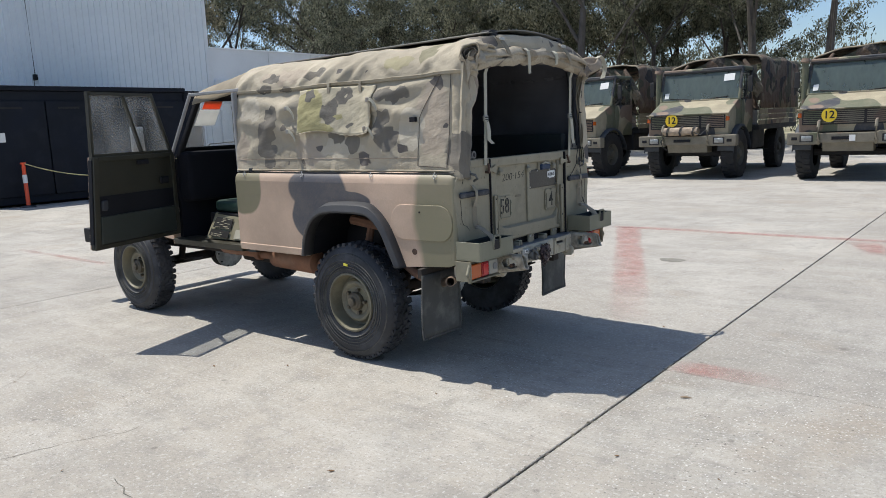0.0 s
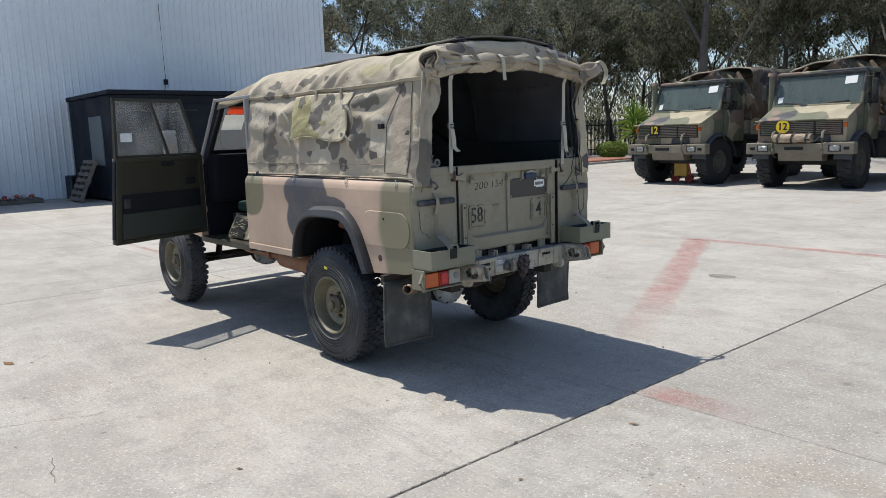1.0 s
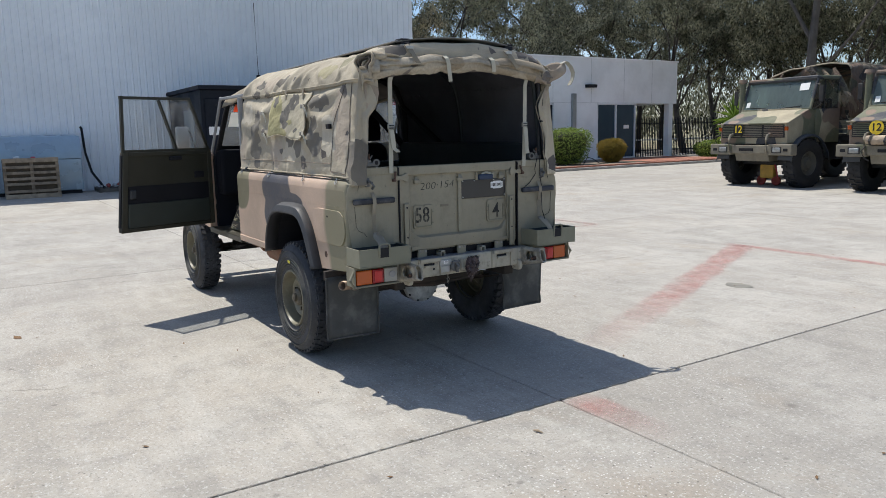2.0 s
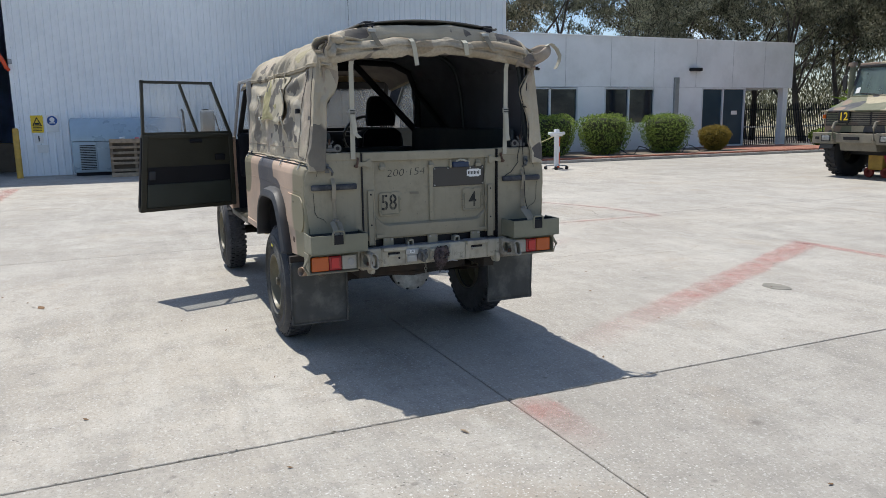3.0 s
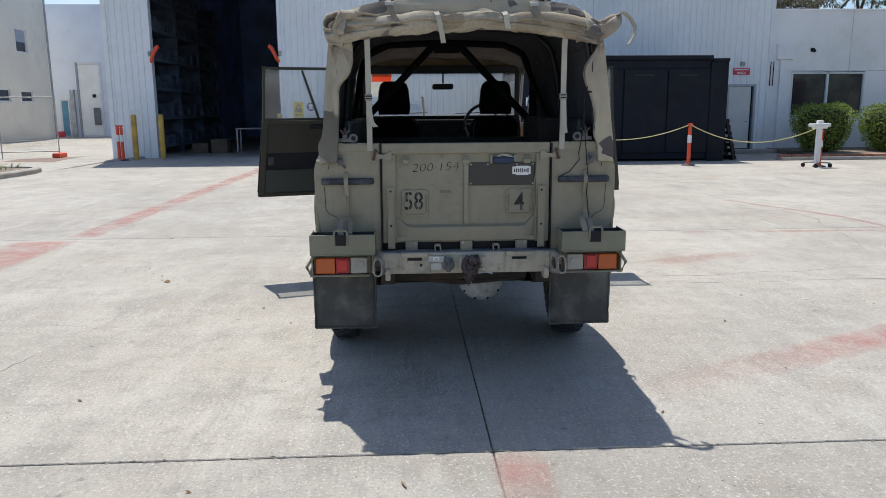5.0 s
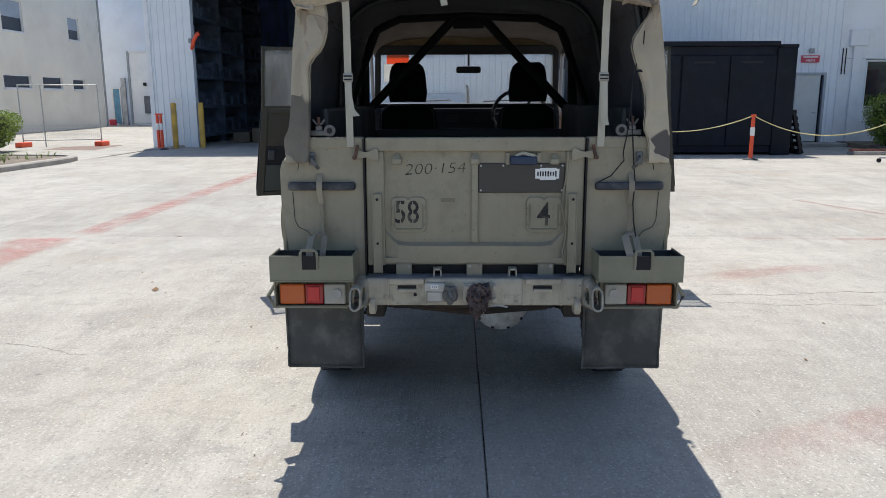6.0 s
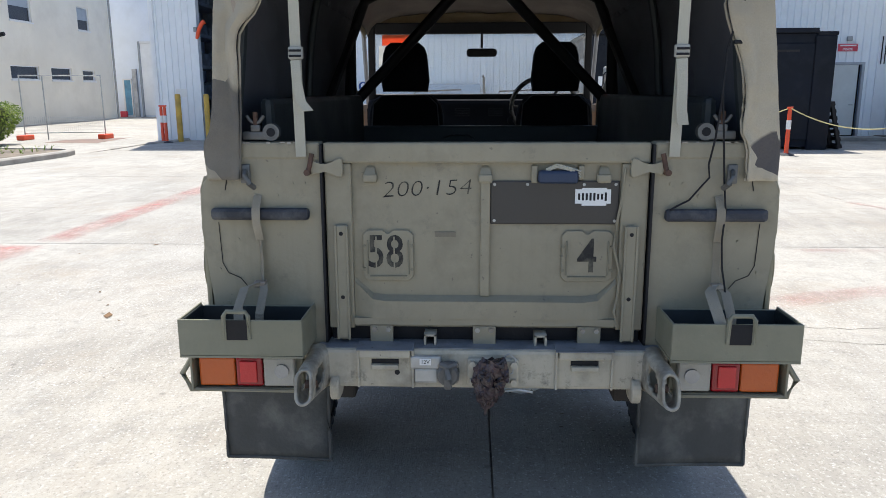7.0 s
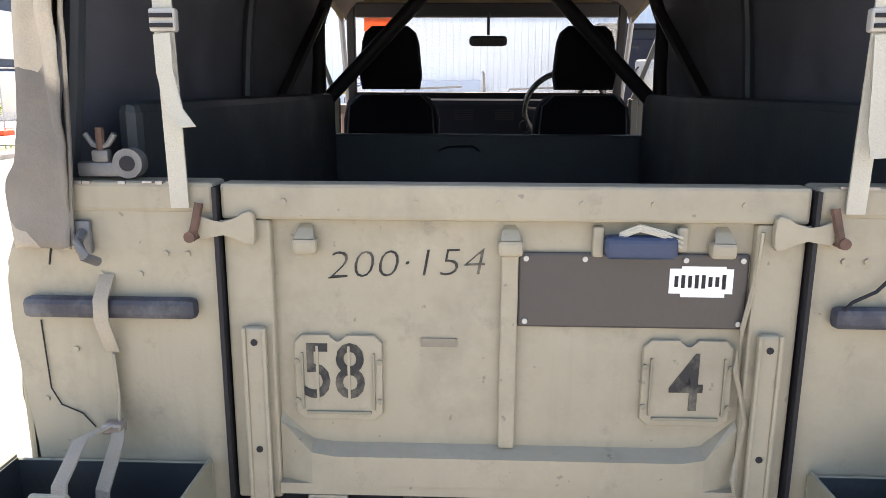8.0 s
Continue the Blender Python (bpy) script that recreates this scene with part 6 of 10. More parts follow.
cab_top = skin("cab_roof_canvas", -2.74, -2.08, S_SEAM + 0.002, 1 - S_SEAM - 0.002, M_cabroof, "tan canvas cab roof sheet", 0.0, 40, 40)
for side in (0, 1):
    bm = bmesh.new()
    s = S_SEAM if side == 0 else 1 - S_SEAM
    tube(bm, [canopy_at(-2.13 + 2.15 * k / 80, s, 0.018) for k in range(81)], 0.0045, 6)
    part("roof_hem", bm, M_canvas, top)
    bm = bmesh.new()
    s = 0.006 if side == 0 else 0.994
    tube(bm, [canopy_at(-2.13 + 2.12 * k / 80, s, 0.004) for k in range(81)], 0.006, 6)
    part("lower_hem", bm, M_canvas, top)
    bm = bmesh.new()
    s = 0.037 if side == 0 else 0.963
    tube(bm, [canopy_at(-2.10 + 1.78 * k / 80, s, 0.0025) for k in range(81)], 0.0028, 6)
    part("lower_seam", bm, M_loose, top, "sewn lower seam")
    bm = bmesh.new()
    y = -0.80 if side == 0 else 0.80
    tube(bm, [(-2.11, y, 1.279), (-0.02, y, 1.279)], 0.0035, 6)
    hem = part("hem_rope", bm, M_black_trim, top)
    for x in (-2.0, -1.35, -0.68, -0.15):
        bm = bmesh.new()
        tube(bm, [(x - 0.009, y * 1.012, 1.288), (x - 0.010, y * 1.034, 1.258), (x, y * 1.038, 1.251), (x + 0.010, y * 1.034, 1.258), (x + 0.008, y * 1.02, 1.272)], 0.003, 6)
        part("hem_hook", bm, M_zinc, hem)

# Window flap with its straps, on both sides.
for side in (-1, 1):
    bm = bmesh.new()

    def flap_pt(u, v, side=side):
        x = -1.41 + 0.72 * u + 0.03 * v * (0.5 - u)
        s = S_SEAM * (0.93 - 0.50 * v) + 0.006 * math.sin(u * 6) * v
        p = canopy_at(x, s, 0.016 + 0.008 * math.sin(5 * u + 2 * v) + 0.016 * v + 0.006 * noise.noise(Vector((u * 7, v * 5, 1))), 0.8)
        return Vector((p.x, p.y if side < 0 else -p.y, p.z))
    sheet(bm, flap_pt, 36, 22)
    wf = part("window_flap", bm, M_flap, car, "yellow-green buckled canvas window flap", smooth=True, thick=0.006)
    bm = bmesh.new()
    edge_pts = [flap_pt(k / 16, 1) for k in range(17)]
    tube(bm, [flap_pt(0, k / 10) for k in range(11)] + edge_pts[1:] + [flap_pt(1, 1 - k / 10) for k in range(1, 11)], 0.004, 6)
    part("bound_edge", bm, M_canvas, wf)
    for x, z in ((-1.50, 1.72), (-1.50, 1.56), (-0.70, 1.74), (-0.74, 1.56)):
        bm = bmesh.new()
        y = side * 0.775
        ribbon(bm, [(x - 0.03, y, z + 0.01), (x, y * 1.03, z + 0.012), (x + 0.04, y * 1.035, z), (x + 0.065, y * 1.03, z - 0.03), (x + 0.075, y * 1.025, z - 0.06)], (0.3, 0, 1), 0.022, 0.003)
        st = part("flap_strap", bm, M_webbing, wf, smooth=True)
        bm = bmesh.new()
        box(bm, x - 0.012, x + 0.012, y - 0.004, y + side * 0.03, z - 0.008, z + 0.02, 0.003)
        part("flap_buckle", bm, M_bare, st)
    for x in (-1.10, -0.82):
        bm = bmesh.new()
        p0 = flap_pt((x + 1.41) / 0.72, 0.0)
        ribbon(bm, [p0 + Vector((0, side * 0.008, 0.03)), p0 + Vector((0, side * 0.012, 0)), p0 + Vector((0.004, side * 0.014, -0.04))], (1, 0, 0), 0.022, 0.004)
        part("flap_tab", bm, M_webbing_dark, wf)

def side_at(x, z):
    """How far out the side sheet lies at a height."""
    lo2, hi2 = 0.0, 4.0 / 14
    for _ in range(20):
        mid = (lo2 + hi2) / 2
        if along(SECTION, mid).y < z:
            lo2 = mid
        else:
            hi2 = mid
    return abs(canopy_at(x, lo2).y)


# Slanted rear seam with a cord and a small plate on each side sheet.
for side in (-1, 1):
    for pts in ([(-0.14, 0.207), (-0.215, 0.165), (-0.29, 0.125), (-0.31, 0.112), (-0.315, 0.02), (-0.085, 0.015)], [(-0.075, 0.21), (-0.08, 0.015)]):
        bm = bmesh.new()
        line = []
        for k in range(41):
            u = k / 40 * (len(pts) - 1)
            i = min(int(u), len(pts) - 2)
            x = pts[i][0] + (pts[i + 1][0] - pts[i][0]) * (u - i)
            s = pts[i][1] + (pts[i + 1][1] - pts[i][1]) * (u - i)
            p = canopy_at(x, s, 0.003)
            line.append((p.x, p.y * -side, p.z))
        tube(bm, line, 0.0022, 6)
        part("side_seam", bm, M_bunch, car, "dark corded seam")
    bm = bmesh.new()
    box(bm, -0.37, -0.325, side * 0.755, side * 0.778, 1.592, 1.622, 0.003)
    part("side_fastener", bm, M_black_trim, car)

# Rear end of the roof sheet, the rolled curtain, its ties and loose corners.
bm = bmesh.new()


def roof_end(u, v):
    s = 0.245 + 0.51 * u
    p = canopy_at(0.028, s, 0.014)
    y = p.y
    low = 2.005 - 0.05 * abs(2 * u - 1) ** 4
    z = p.z + (low - p.z) * v
    return Vector((0.028 + 0.028 * math.sin(v * 1.9) + 0.010 * noise.noise(Vector((y * 5, v * 3, 2))) * v, y * (1 + 0.03 * v), z))


sheet(bm, roof_end, 48, 10)
part("roof_end", bm, M_canvas, car, "turned-down end of the canvas roof", smooth=True, thick=0.004)
bm = bmesh.new()
rows = []
for k in range(121):
    t = k / 120
    y = -0.715 + 1.43 * t
    edge2 = abs(2 * t - 1)
    z = 1.984 - 0.070 * edge2 ** 3 - 0.012 * (1 - t) * edge2 + 0.010 * noise.noise(Vector((y * 5, 0, 3))) + 0.005 * math.sin(y * 7.5 + 0.6)
    x = 0.052 + 0.014 * noise.noise(Vector((y * 6, 5, 0)))
    r = 0.036 + 0.009 * noise.noise(Vector((y * 7, 1, 1))) + 0.006 * (1 - edge2 ** 6)
    for yt in (-0.39, -0.155, 0.197, 0.36):
        r -= 0.008 * math.exp(-((y - yt) / 0.035) ** 2)
    row = []
    for j in range(28):
        a = 2 * math.pi * j / 28
        spiral = 0.10 * ((a / 6.283 + 0.31 * math.sin(2.1 * y)) % 1.0)
        lumps = 0.26 * noise.noise(Vector((y * 10, math.cos(a) * 1.6, math.sin(a) * 1.6))) + 0.16 * noise.noise(Vector((y * 26, math.cos(a) * 2.5, math.sin(a) * 2.5)))
        rr = r * (0.95 + spiral + lumps + 0.10 * math.sin(2 * a + 3 * y))
        drop = -0.012 * max(0.0, -math.sin(a)) ** 3
        row.append(bm.verts.new((x + 0.82 * rr * math.cos(a), y, z + 1.02 * rr * math.sin(a) + drop)))
    rows.append(row)
quad_strip(bm, rows, True)
bm.faces.new(rows[0][::-1])
bm.faces.new(rows[-1])
roll = part("rolled_curtain", bm, M_roll, car, "rolled-up canvas rear curtain tied with tapes", smooth=True)
# wavy free edge lying over the roll, and its straight lower hem
bm = bmesh.new()


def free_edge(u, v):
    y = -0.60 + 1.24 * u
    wave = 0.012 * math.sin(y * 17 + 1.2 * math.sin(y * 6)) + 0.012 * noise.noise(Vector((y * 9, 0, 7)))
    return Vector((0.045 + 0.050 * v + 0.008 * math.sin(y * 13) * v, y, 2.018 - 0.030 * abs(2 * u - 1) ** 3 + 0.7 * wave - 0.040 * v * v + 0.012 * math.sin(3.1 * v)))


sheet(bm, free_edge, 70, 7)
part("curtain_edge", bm, M_roll, roll, "wavy free edge of the curtain", smooth=True, thick=0.006)
bm = bmesh.new()
sheet(bm, lambda u, v: Vector((0.082 + 0.010 * math.sin(v * 3.1) - 0.03 * v + 0.006 * noise.noise(Vector((u * 9, v, 4))), -0.66 + 1.32 * u, 1.972 - 0.008 * math.sin(9 * u) - 0.062 * abs(2 * u - 1) ** 3 - 0.040 * v)), 60, 6)
part("curtain_hem", bm, M_roll, roll, smooth=True, thick=0.005)
# canvas draped over both upper corners, with a dark tuck at the near one


def corner_cap(u, v, side):
    p = canopy_at(0.03, 0.33 - 0.15 * u, 0.016)
    low = 1.905 - 0.045 * u * u
    z = p.z + 0.004 + (low - p.z) * v
    fold = 0.014 * math.sin(9 * u + 3 * v + side) + 0.010 * noise.noise(Vector((u * 5, v * 4, side)))
    return Vector((0.032 + (0.070 - 0.045 * u) * math.sin(1.75 * v) + fold * v, side * (abs(p.y) + 0.012 * v + 0.5 * fold * v), z))


for side in (-1, 1):
    bm = bmesh.new()
    sheet(bm, lambda u, v: corner_cap(u, v, side), 26, 16)
    part("corner_cap", bm, M_roll, roll, "canvas draped over the upper corner", smooth=True, thick=0.005)
# ear of folded canvas at the near corner; dark inner colour imitates its shaded mouth
EAR, EAR_WAY = Vector((0.045, -0.690, 1.962)), Vector((0.62, -0.76, 0.12)).normalized()
ear_side, ear_up = frame_axes(EAR_WAY)


def ear(u, v, wall):
    a = 6.283 * u
    r = wall * (1 + 0.16 * math.sin(3 * a + 0.6) + 0.22 * noise.noise(Vector((math.cos(a) * 1.4, math.sin(a) * 1.4, v * 2 + 4))))
    tall = 1.18 if wall > 0.05 else 1.1
    h = -0.085 + 0.105 * v + 0.012 * math.sin(2 * a + 1)
    return EAR + EAR_WAY * h + ear_side * r * math.cos(a) + ear_up * r * tall * math.sin(a) - ear_up * 0.03 * (1 - v)


for wall, material, label in ((0.054, M_roll, "folded ear of canvas at the corner"), (0.034, M_bunch, "folded inside of the ear, coloured dark as shade")):
    bm = bmesh.new()
    sheet(bm, lambda u, v: ear(u, v, wall), 40, 12)
    part("corner_ear", bm, material, roll, label, smooth=True, thick=0.010 if wall > 0.05 else 0.004)
# dark sheet closes the ear and deepens its painted shade
bm = bmesh.new()
sheet(bm, lambda u, v: EAR - EAR_WAY * 0.015 + ear_side * 0.05 * (2 * u - 1) + ear_up * 0.055 * (2 * v - 1), 4, 4)
part("ear_back", bm, M_bunch, roll, thick=0.004)
for k, (y0, y1, zt, zb) in enumerate(((-0.655, -0.52, 2.035, 1.955), (-0.60, -0.43, 2.028, 1.985), (-0.745, -0.66, 1.945, 1.872))):
    bm = bmesh.new()

    def pleat(u, v, y0=y0, y1=y1, zt=zt, zb=zb, k=k):
        y = y0 + (y1 - y0) * u
        ridge = abs(math.sin(math.pi * (1.5 * v + 0.4 * u + 0.3 * k)))
        return Vector((0.062 + 0.034 * ridge * math.sin(math.pi * min(1.0, 0.15 + u)) + 0.008 * noise.noise(Vector((u * 5, v * 5, k))), y + 0.02 * v, zt + (zb - zt) * v - 0.02 * u))
    sheet(bm, pleat, 16, 16)
    part("corner_pleat", bm, M_roll, roll, "pleated canvas at the corner", smooth=True, thick=0.005)
bm = bmesh.new()
KNOT = Vector((0.056, 0.692, 1.872))


def gathered(u, v):
    edge = Vector((0.062, 0.575, 1.868 + 0.105 * v))
    tie = KNOT + Vector((-0.026, -0.012, 0.104)) * v
    p = edge.lerp(tie, u)
    return p + Vector((0.026 * math.sin(math.pi * u) * math.sin(2.4 * math.pi * v + 1.2 * u) + 0.02 * math.sin(math.pi * v), 0.0, 0.010 * math.sin(5 * u + 6 * v)))


sheet(bm, gathered, 20, 16)
part("gathered_end", bm, M_loose, roll, "gathered canvas at the corner", smooth=True, thick=0.006)


def pocket(u, v, front):
    mid = Vector((0.112, 0.712, 1.962)) if front else Vector((-0.004, 0.742, 2.004))
    rim = along([Vector((0.024, 0.672, 1.974)), mid, Vector((0.122, 0.794, 2.013))], u)
    p = KNOT.lerp(rim, v)
    out = Vector((0.058, 0.034, -0.006)) * u if front else Vector((-0.012, 0.03, 0.0)) * u
    return p + out * math.sin(math.pi * v) + Vector((0.007 * math.sin(9 * u + 3 * v) * v, 0.0, 0.005 * math.sin(11 * u) * v))


bm = bmesh.new()
sheet(bm, lambda u, v: pocket(u, v, True), 20, 12)
part("loose_corner", bm, M_loose, roll, "loose flaring canvas corner", smooth=True, thick=0.005)
bm = bmesh.new()
sheet(bm, lambda u, v: pocket(u, v, False), 16, 10)
part("corner_back", bm, M_loose, roll, smooth=True, thick=0.005)
bm = bmesh.new()
ribbon(bm, [(0.118, 0.768, 2.000), (0.122, 0.793, 2.015), (0.125, 0.811, 2.010), (0.130, 0.842, 1.982), (0.130, 0.866, 1.942), (0.126, 0.864, 1.903), (0.120, 0.840, 1.858)], (1, 0.25, 0.15), 0.030, 0.004)
part("hooked_tape", bm, M_webbing, roll, "stiff pale tape end", smooth=True)
for y, ln, w, sway in ((-0.155, 0.098, 0.026, 0.03), (0.197, 0.030, 0.028, 0.015)):
    bm = bmesh.new()
    ribbon(bm, [(0.045, y - 0.01, 2.02), (0.085, y - 0.006, 2.022), (0.106, y, 2.005), (0.108, y + 0.3 * sway, 1.975), (0.102, y + 0.7 * sway, 1.965 - 0.5 * ln), (0.097, y + sway, 1.965 - ln)], (0.1, 1, 0.12), w, 0.004)
    part("tie_tape", bm, M_webbing, roll, "pale tie tape", smooth=True)
for y, up in ((-0.39, 0.055), (0.36, 0.05)):
    bm = bmesh.new()
    ribbon(bm, [(0.045, y - 0.02, 2.03 + up), (0.07, y - 0.012, 2.01 + up), (0.098, y, 2.02), (0.104, y + 0.02, 1.985), (0.10, y + 0.045, 1.962)], (0.1, 1, 0.3), 0.028, 0.004)
    tt = part("buckled_tie", bm, M_webbing_dark, roll, "buckled webbing tie", smooth=True)
    bm = bmesh.new()
    box(bm, 0.07, 0.083, y - 0.035, y + 0.012, 2.012 + up * 0.8, 2.03 + up * 0.8, 0.003)
    part("tie_buckle", bm, M_zinc, tt)
for side in (-1, 1):
    if side < 0:
        inner = [(0.615, 1.92), (0.602, 1.85), (0.603, 1.78), (0.626, 1.71), (0.676, 1.65), (0.682, 1.56), (0.686, 1.47), (0.690, 1.39), (0.696, 1.32), (0.700, 1.245)]
        outer = [(0.715, 1.92), (0.727, 1.85), (0.735, 1.78), (0.745, 1.71), (0.750, 1.65), (0.757, 1.56), (0.765, 1.47), (0.777, 1.39), (0.797, 1.34), (0.790, 1.245)]
    else:
        inner = [(0.690, 1.92), (0.700, 1.85), (0.662, 1.79), (0.629, 1.725), (0.650, 1.647), (0.685, 1.56), (0.698, 1.472), (0.696, 1.39), (0.718, 1.335), (0.720, 1.245)]
        outer = [(0.725, 1.92), (0.738, 1.85), (0.748, 1.79), (0.757, 1.725), (0.767, 1.647), (0.777, 1.56), (0.788, 1.472), (0.798, 1.39), (0.805, 1.335), (0.806, 1.245)]
    bm = bmesh.new()
    rows = []
    for k in range(49):
        i_p, o_p = along(inner, k / 48), along(outer, k / 48)
        row = []
        for j in range(13):
            t = j / 12
            p = i_p * (1 - t) + o_p * t
            xx = 0.014 + 0.014 * math.sin(t * 4 + k * 0.07) * (0.3 + t) + 0.010 * noise.noise(Vector((p.x * 9, p.y * 4, side))) + 0.003 * math.sin(t * 11 + 2 * math.sin(k * 0.2)) + 0.014 * abs(math.sin(t * 4.2 + k * 0.085 + side)) * math.sin(math.pi * min(1.0, k / 40)) + 0.008 * noise.noise(Vector((t * 3, k * 0.35, side * 3)))
            xx = max(0.014, xx + 0.006)
            if t > 0.7:
                xx += (0.006 - xx) * 0.6 * ((t - 0.7) / 0.3) ** 2
            row.append(bm.verts.new((xx + 0.008 * (1 - k / 48), side * p.x, p.y)))
        row.append(bm.verts.new((-0.015, side * (side_at(-0.015, o_p.y) + 0.007), o_p.y)))
        row.append(bm.verts.new((-0.06, side * (side_at(-0.06, o_p.y) + 0.006), o_p.y)))
        rows.append(row)
    quad_strip(bm, rows)
    cc = part("corner_curtain", bm, M_canvas, car, "canvas corner curtain with a curved edge", smooth=True, thick=0.004)
    bm = bmesh.new()
    tube(bm, [(0.016, side * along(inner, k / 20).x, along(inner, k / 20).y) for k in range(21)], 0.004, 6)
    part("bound_edge", bm, M_canvas, cc)
    bm = bmesh.new()
    if side < 0:
        fold_pts = ((-0.700, 1.86), (-0.605, 1.83), (-0.600, 1.79), (-0.622, 1.73), (-0.680, 1.65), (-0.690, 1.74))
    else:
        fold_pts = ((0.705, 1.86), (0.735, 1.86), (0.712, 1.765), (0.650, 1.765), (0.668, 1.80))
    prism(bm, fold_pts, "x", 0.030, 0.036, 0.002)
    if side > 0:
        cord = bmesh.new()
        tube(cord, [(0.036, 0.674, 1.773), (0.034, 0.673, 1.70), (0.031, 0.670, 1.622)], 0.0028, 6)
        box(cord, 0.022, 0.036, 0.655, 0.680, 1.612, 1.622, 0.002)
        part("cord", cord, M_black_trim, cc, "thin dark cord with a toggle", smooth=True)
    part("turned_back_corner", bm, M_loose, cc, "turned-back corner of the curtain", smooth=False)
    # hanging strap with buckle
    bm = bmesh.new()
    y = side * 0.522
    ribbon(bm, [(0.06, y, 1.93), (0.03, y, 1.86), (0.024, y * 1.0, 1.60), (0.018, y, 1.45), (0.014, y, 1.35), (0.012, y, 1.312)], (0, 1, 0), 0.029, 0.004)
    hs = part("curtain_strap", bm, M_webbing, car, "pale webbing strap hanging at the opening", smooth=True)
    bm = bmesh.new()
    box(bm, 0.014, 0.032, y - 0.020, y + 0.020, 1.578, 1.612, 0.004)
    part("strap_buckle", bm, M_whitelens, hs, "pale ladder buckle")
    for z in (1.584, 1.598):
        bm = bmesh.new()
        box(bm, 0.033, 0.036, y - 0.017, y + 0.017, z, z + 0.006)
        part("buckle_slot", bm, M_black_trim, hs)
    bm = bmesh.new()
    ribbon(bm, [(0.034, y, 1.575), (0.042, y + 0.004, 1.52), (0.036, y + 0.012, 1.465), (0.05, y + 0.035, 1.44)] if side < 0 else [(0.034, y, 1.575), (0.040, y + 0.002, 1.50), (0.040, y + 0.004, 1.44), (0.045, y + 0.010, 1.40)], (0.2, 1, 0.1), 0.028, 0.003)
    part("strap_tail", bm, M_webbing, hs, smooth=True)
    # wing-nut clamp inside the corner
    bm = bmesh.new()
    yc = side * 0.645
    box(bm, -0.032, -0.010, yc - side * 0.03, yc + side * 0.05, 1.357, 1.381, 0.005)
    lathe(bm, [(0.012, -0.012), (0.024, -0.012), (0.024, 0.012), (0.012, 0.012)], (-0.02, yc - side * 0.034, 1.379), (1, 0, 0), 18, True)
    box(bm, -0.030, -0.012, yc - side * 0.002, yc + side * 0.026, 1.38, 1.40, 0.004)
    cl = part("bow_clamp", bm, M_clamp, car, "grey steel canopy bow clamp", smooth=True)
    bm = bmesh.new()
    tube(bm, [(-0.02, yc + side * 0.012, 1.39), (-0.02, yc + side * 0.012, 1.435)], 0.007, 8)
    part("clamp_bolt", bm, M_rust, cl, "rusty bolt")
    bm = bmesh.new()
    tube(bm, [(-0.0085, yc - side * 0.034, 1.379), (-0.0065, yc - side * 0.034, 1.379)], 0.0125, 14)
    part("clamp_hole", bm, M_black_trim, cl)
    bm = bmesh.new()
    tube(bm, [(-0.02, yc + side * 0.012 - 0.024, 1.425), (-0.02, yc + side * 0.012 - 0.012, 1.408), (-0.02, yc + side * 0.012, 1.404), (-0.02, yc + side * 0.012 + 0.012, 1.408), (-0.02, yc + side * 0.012 + 0.024, 1.425)], 0.005, 8)
    part("wing_nut", bm, M_clamp, cl)
bm = bmesh.new()
tube(bm, [(0.03, 0.655, 1.66), (0.03, 0.64, 1.60), (0.035, 0.632, 1.45), (0.03, 0.625, 1.36), (0.02, 0.615, 1.29), (0.02, 0.62, 1.255), (0.018, 0.60, 1.23), (0.012, 0.57, 1.19), (0.012, 0.535, 1.172), (0.03, 0.515, 1.165)], 0.0028, 6)
tube(bm, [(0.03, 0.635, 1.50), (0.03, 0.65, 1.34), (0.022, 0.66, 1.25), (0.03, 0.668, 1.16), (0.04, 0.66, 1.08), (0.035, 0.668, 1.0), (0.06, 0.675, 0.93)], 0.0028, 6)
part("lashing_cord", bm, M_black_trim, car, "black lashing cord", smooth=True)

# Thin arched roof panel on the canopy, with clamps at its rear corners.
bm = bmesh.new()
sheet(bm, lambda u, v: Vector((-2.0 + 2.02 * u, -0.46 + 0.92 * v, 2.144 - 0.022 * (1 - u) - 0.042 * (2 * v - 1) ** 2)), 20, 16)
tray = part("roof_panel", bm, M_panel, car, "thin weathered grey arched roof panel", smooth=True, thick=0.006)
for side in (-1, 1):
    bm = bmesh.new()
    tube(bm, [(-2.0, side * 0.455, 2.083), (0.02, side * 0.455, 2.105)], 0.007, 6)
    part("panel_edge", bm, M_panel, tray)
    bm = bmesh.new()
    box(bm, -0.06, 0.02, side * 0.36, side * 0.43, 2.075, 2.125, 0.008)
    box(bm, 0.0, 0.035, side * 0.375, side * 0.41, 2.06, 2.10, 0.006)
    part("panel_clamp", bm, M_black_trim, tray, "small dark clamp")

# Bows and roll cage.
for x in (-0.06, -1.05, -2.0):
    bm = bmesh.new()
    tube(bm, [canopy_at(x, k / 40, -0.045, 0.0) for k in range(41)], 0.016, 8)
    part("canopy_bow", bm, M_inner, car, "dark steel canopy bow", smooth=True)
bm = bmesh.new()
tube(bm, [(-1.9, -0.69, 0.9), (-1.9, -0.68, 1.75), (-1.9, -0.60, 1.95), (-1.9, -0.45, 2.02), (-1.9, 0.0, 2.04), (-1.9, 0.45, 2.02), (-1.9, 0.60, 1.95), (-1.9, 0.68, 1.75), (-1.9, 0.69, 0.9)], 0.026, 10)
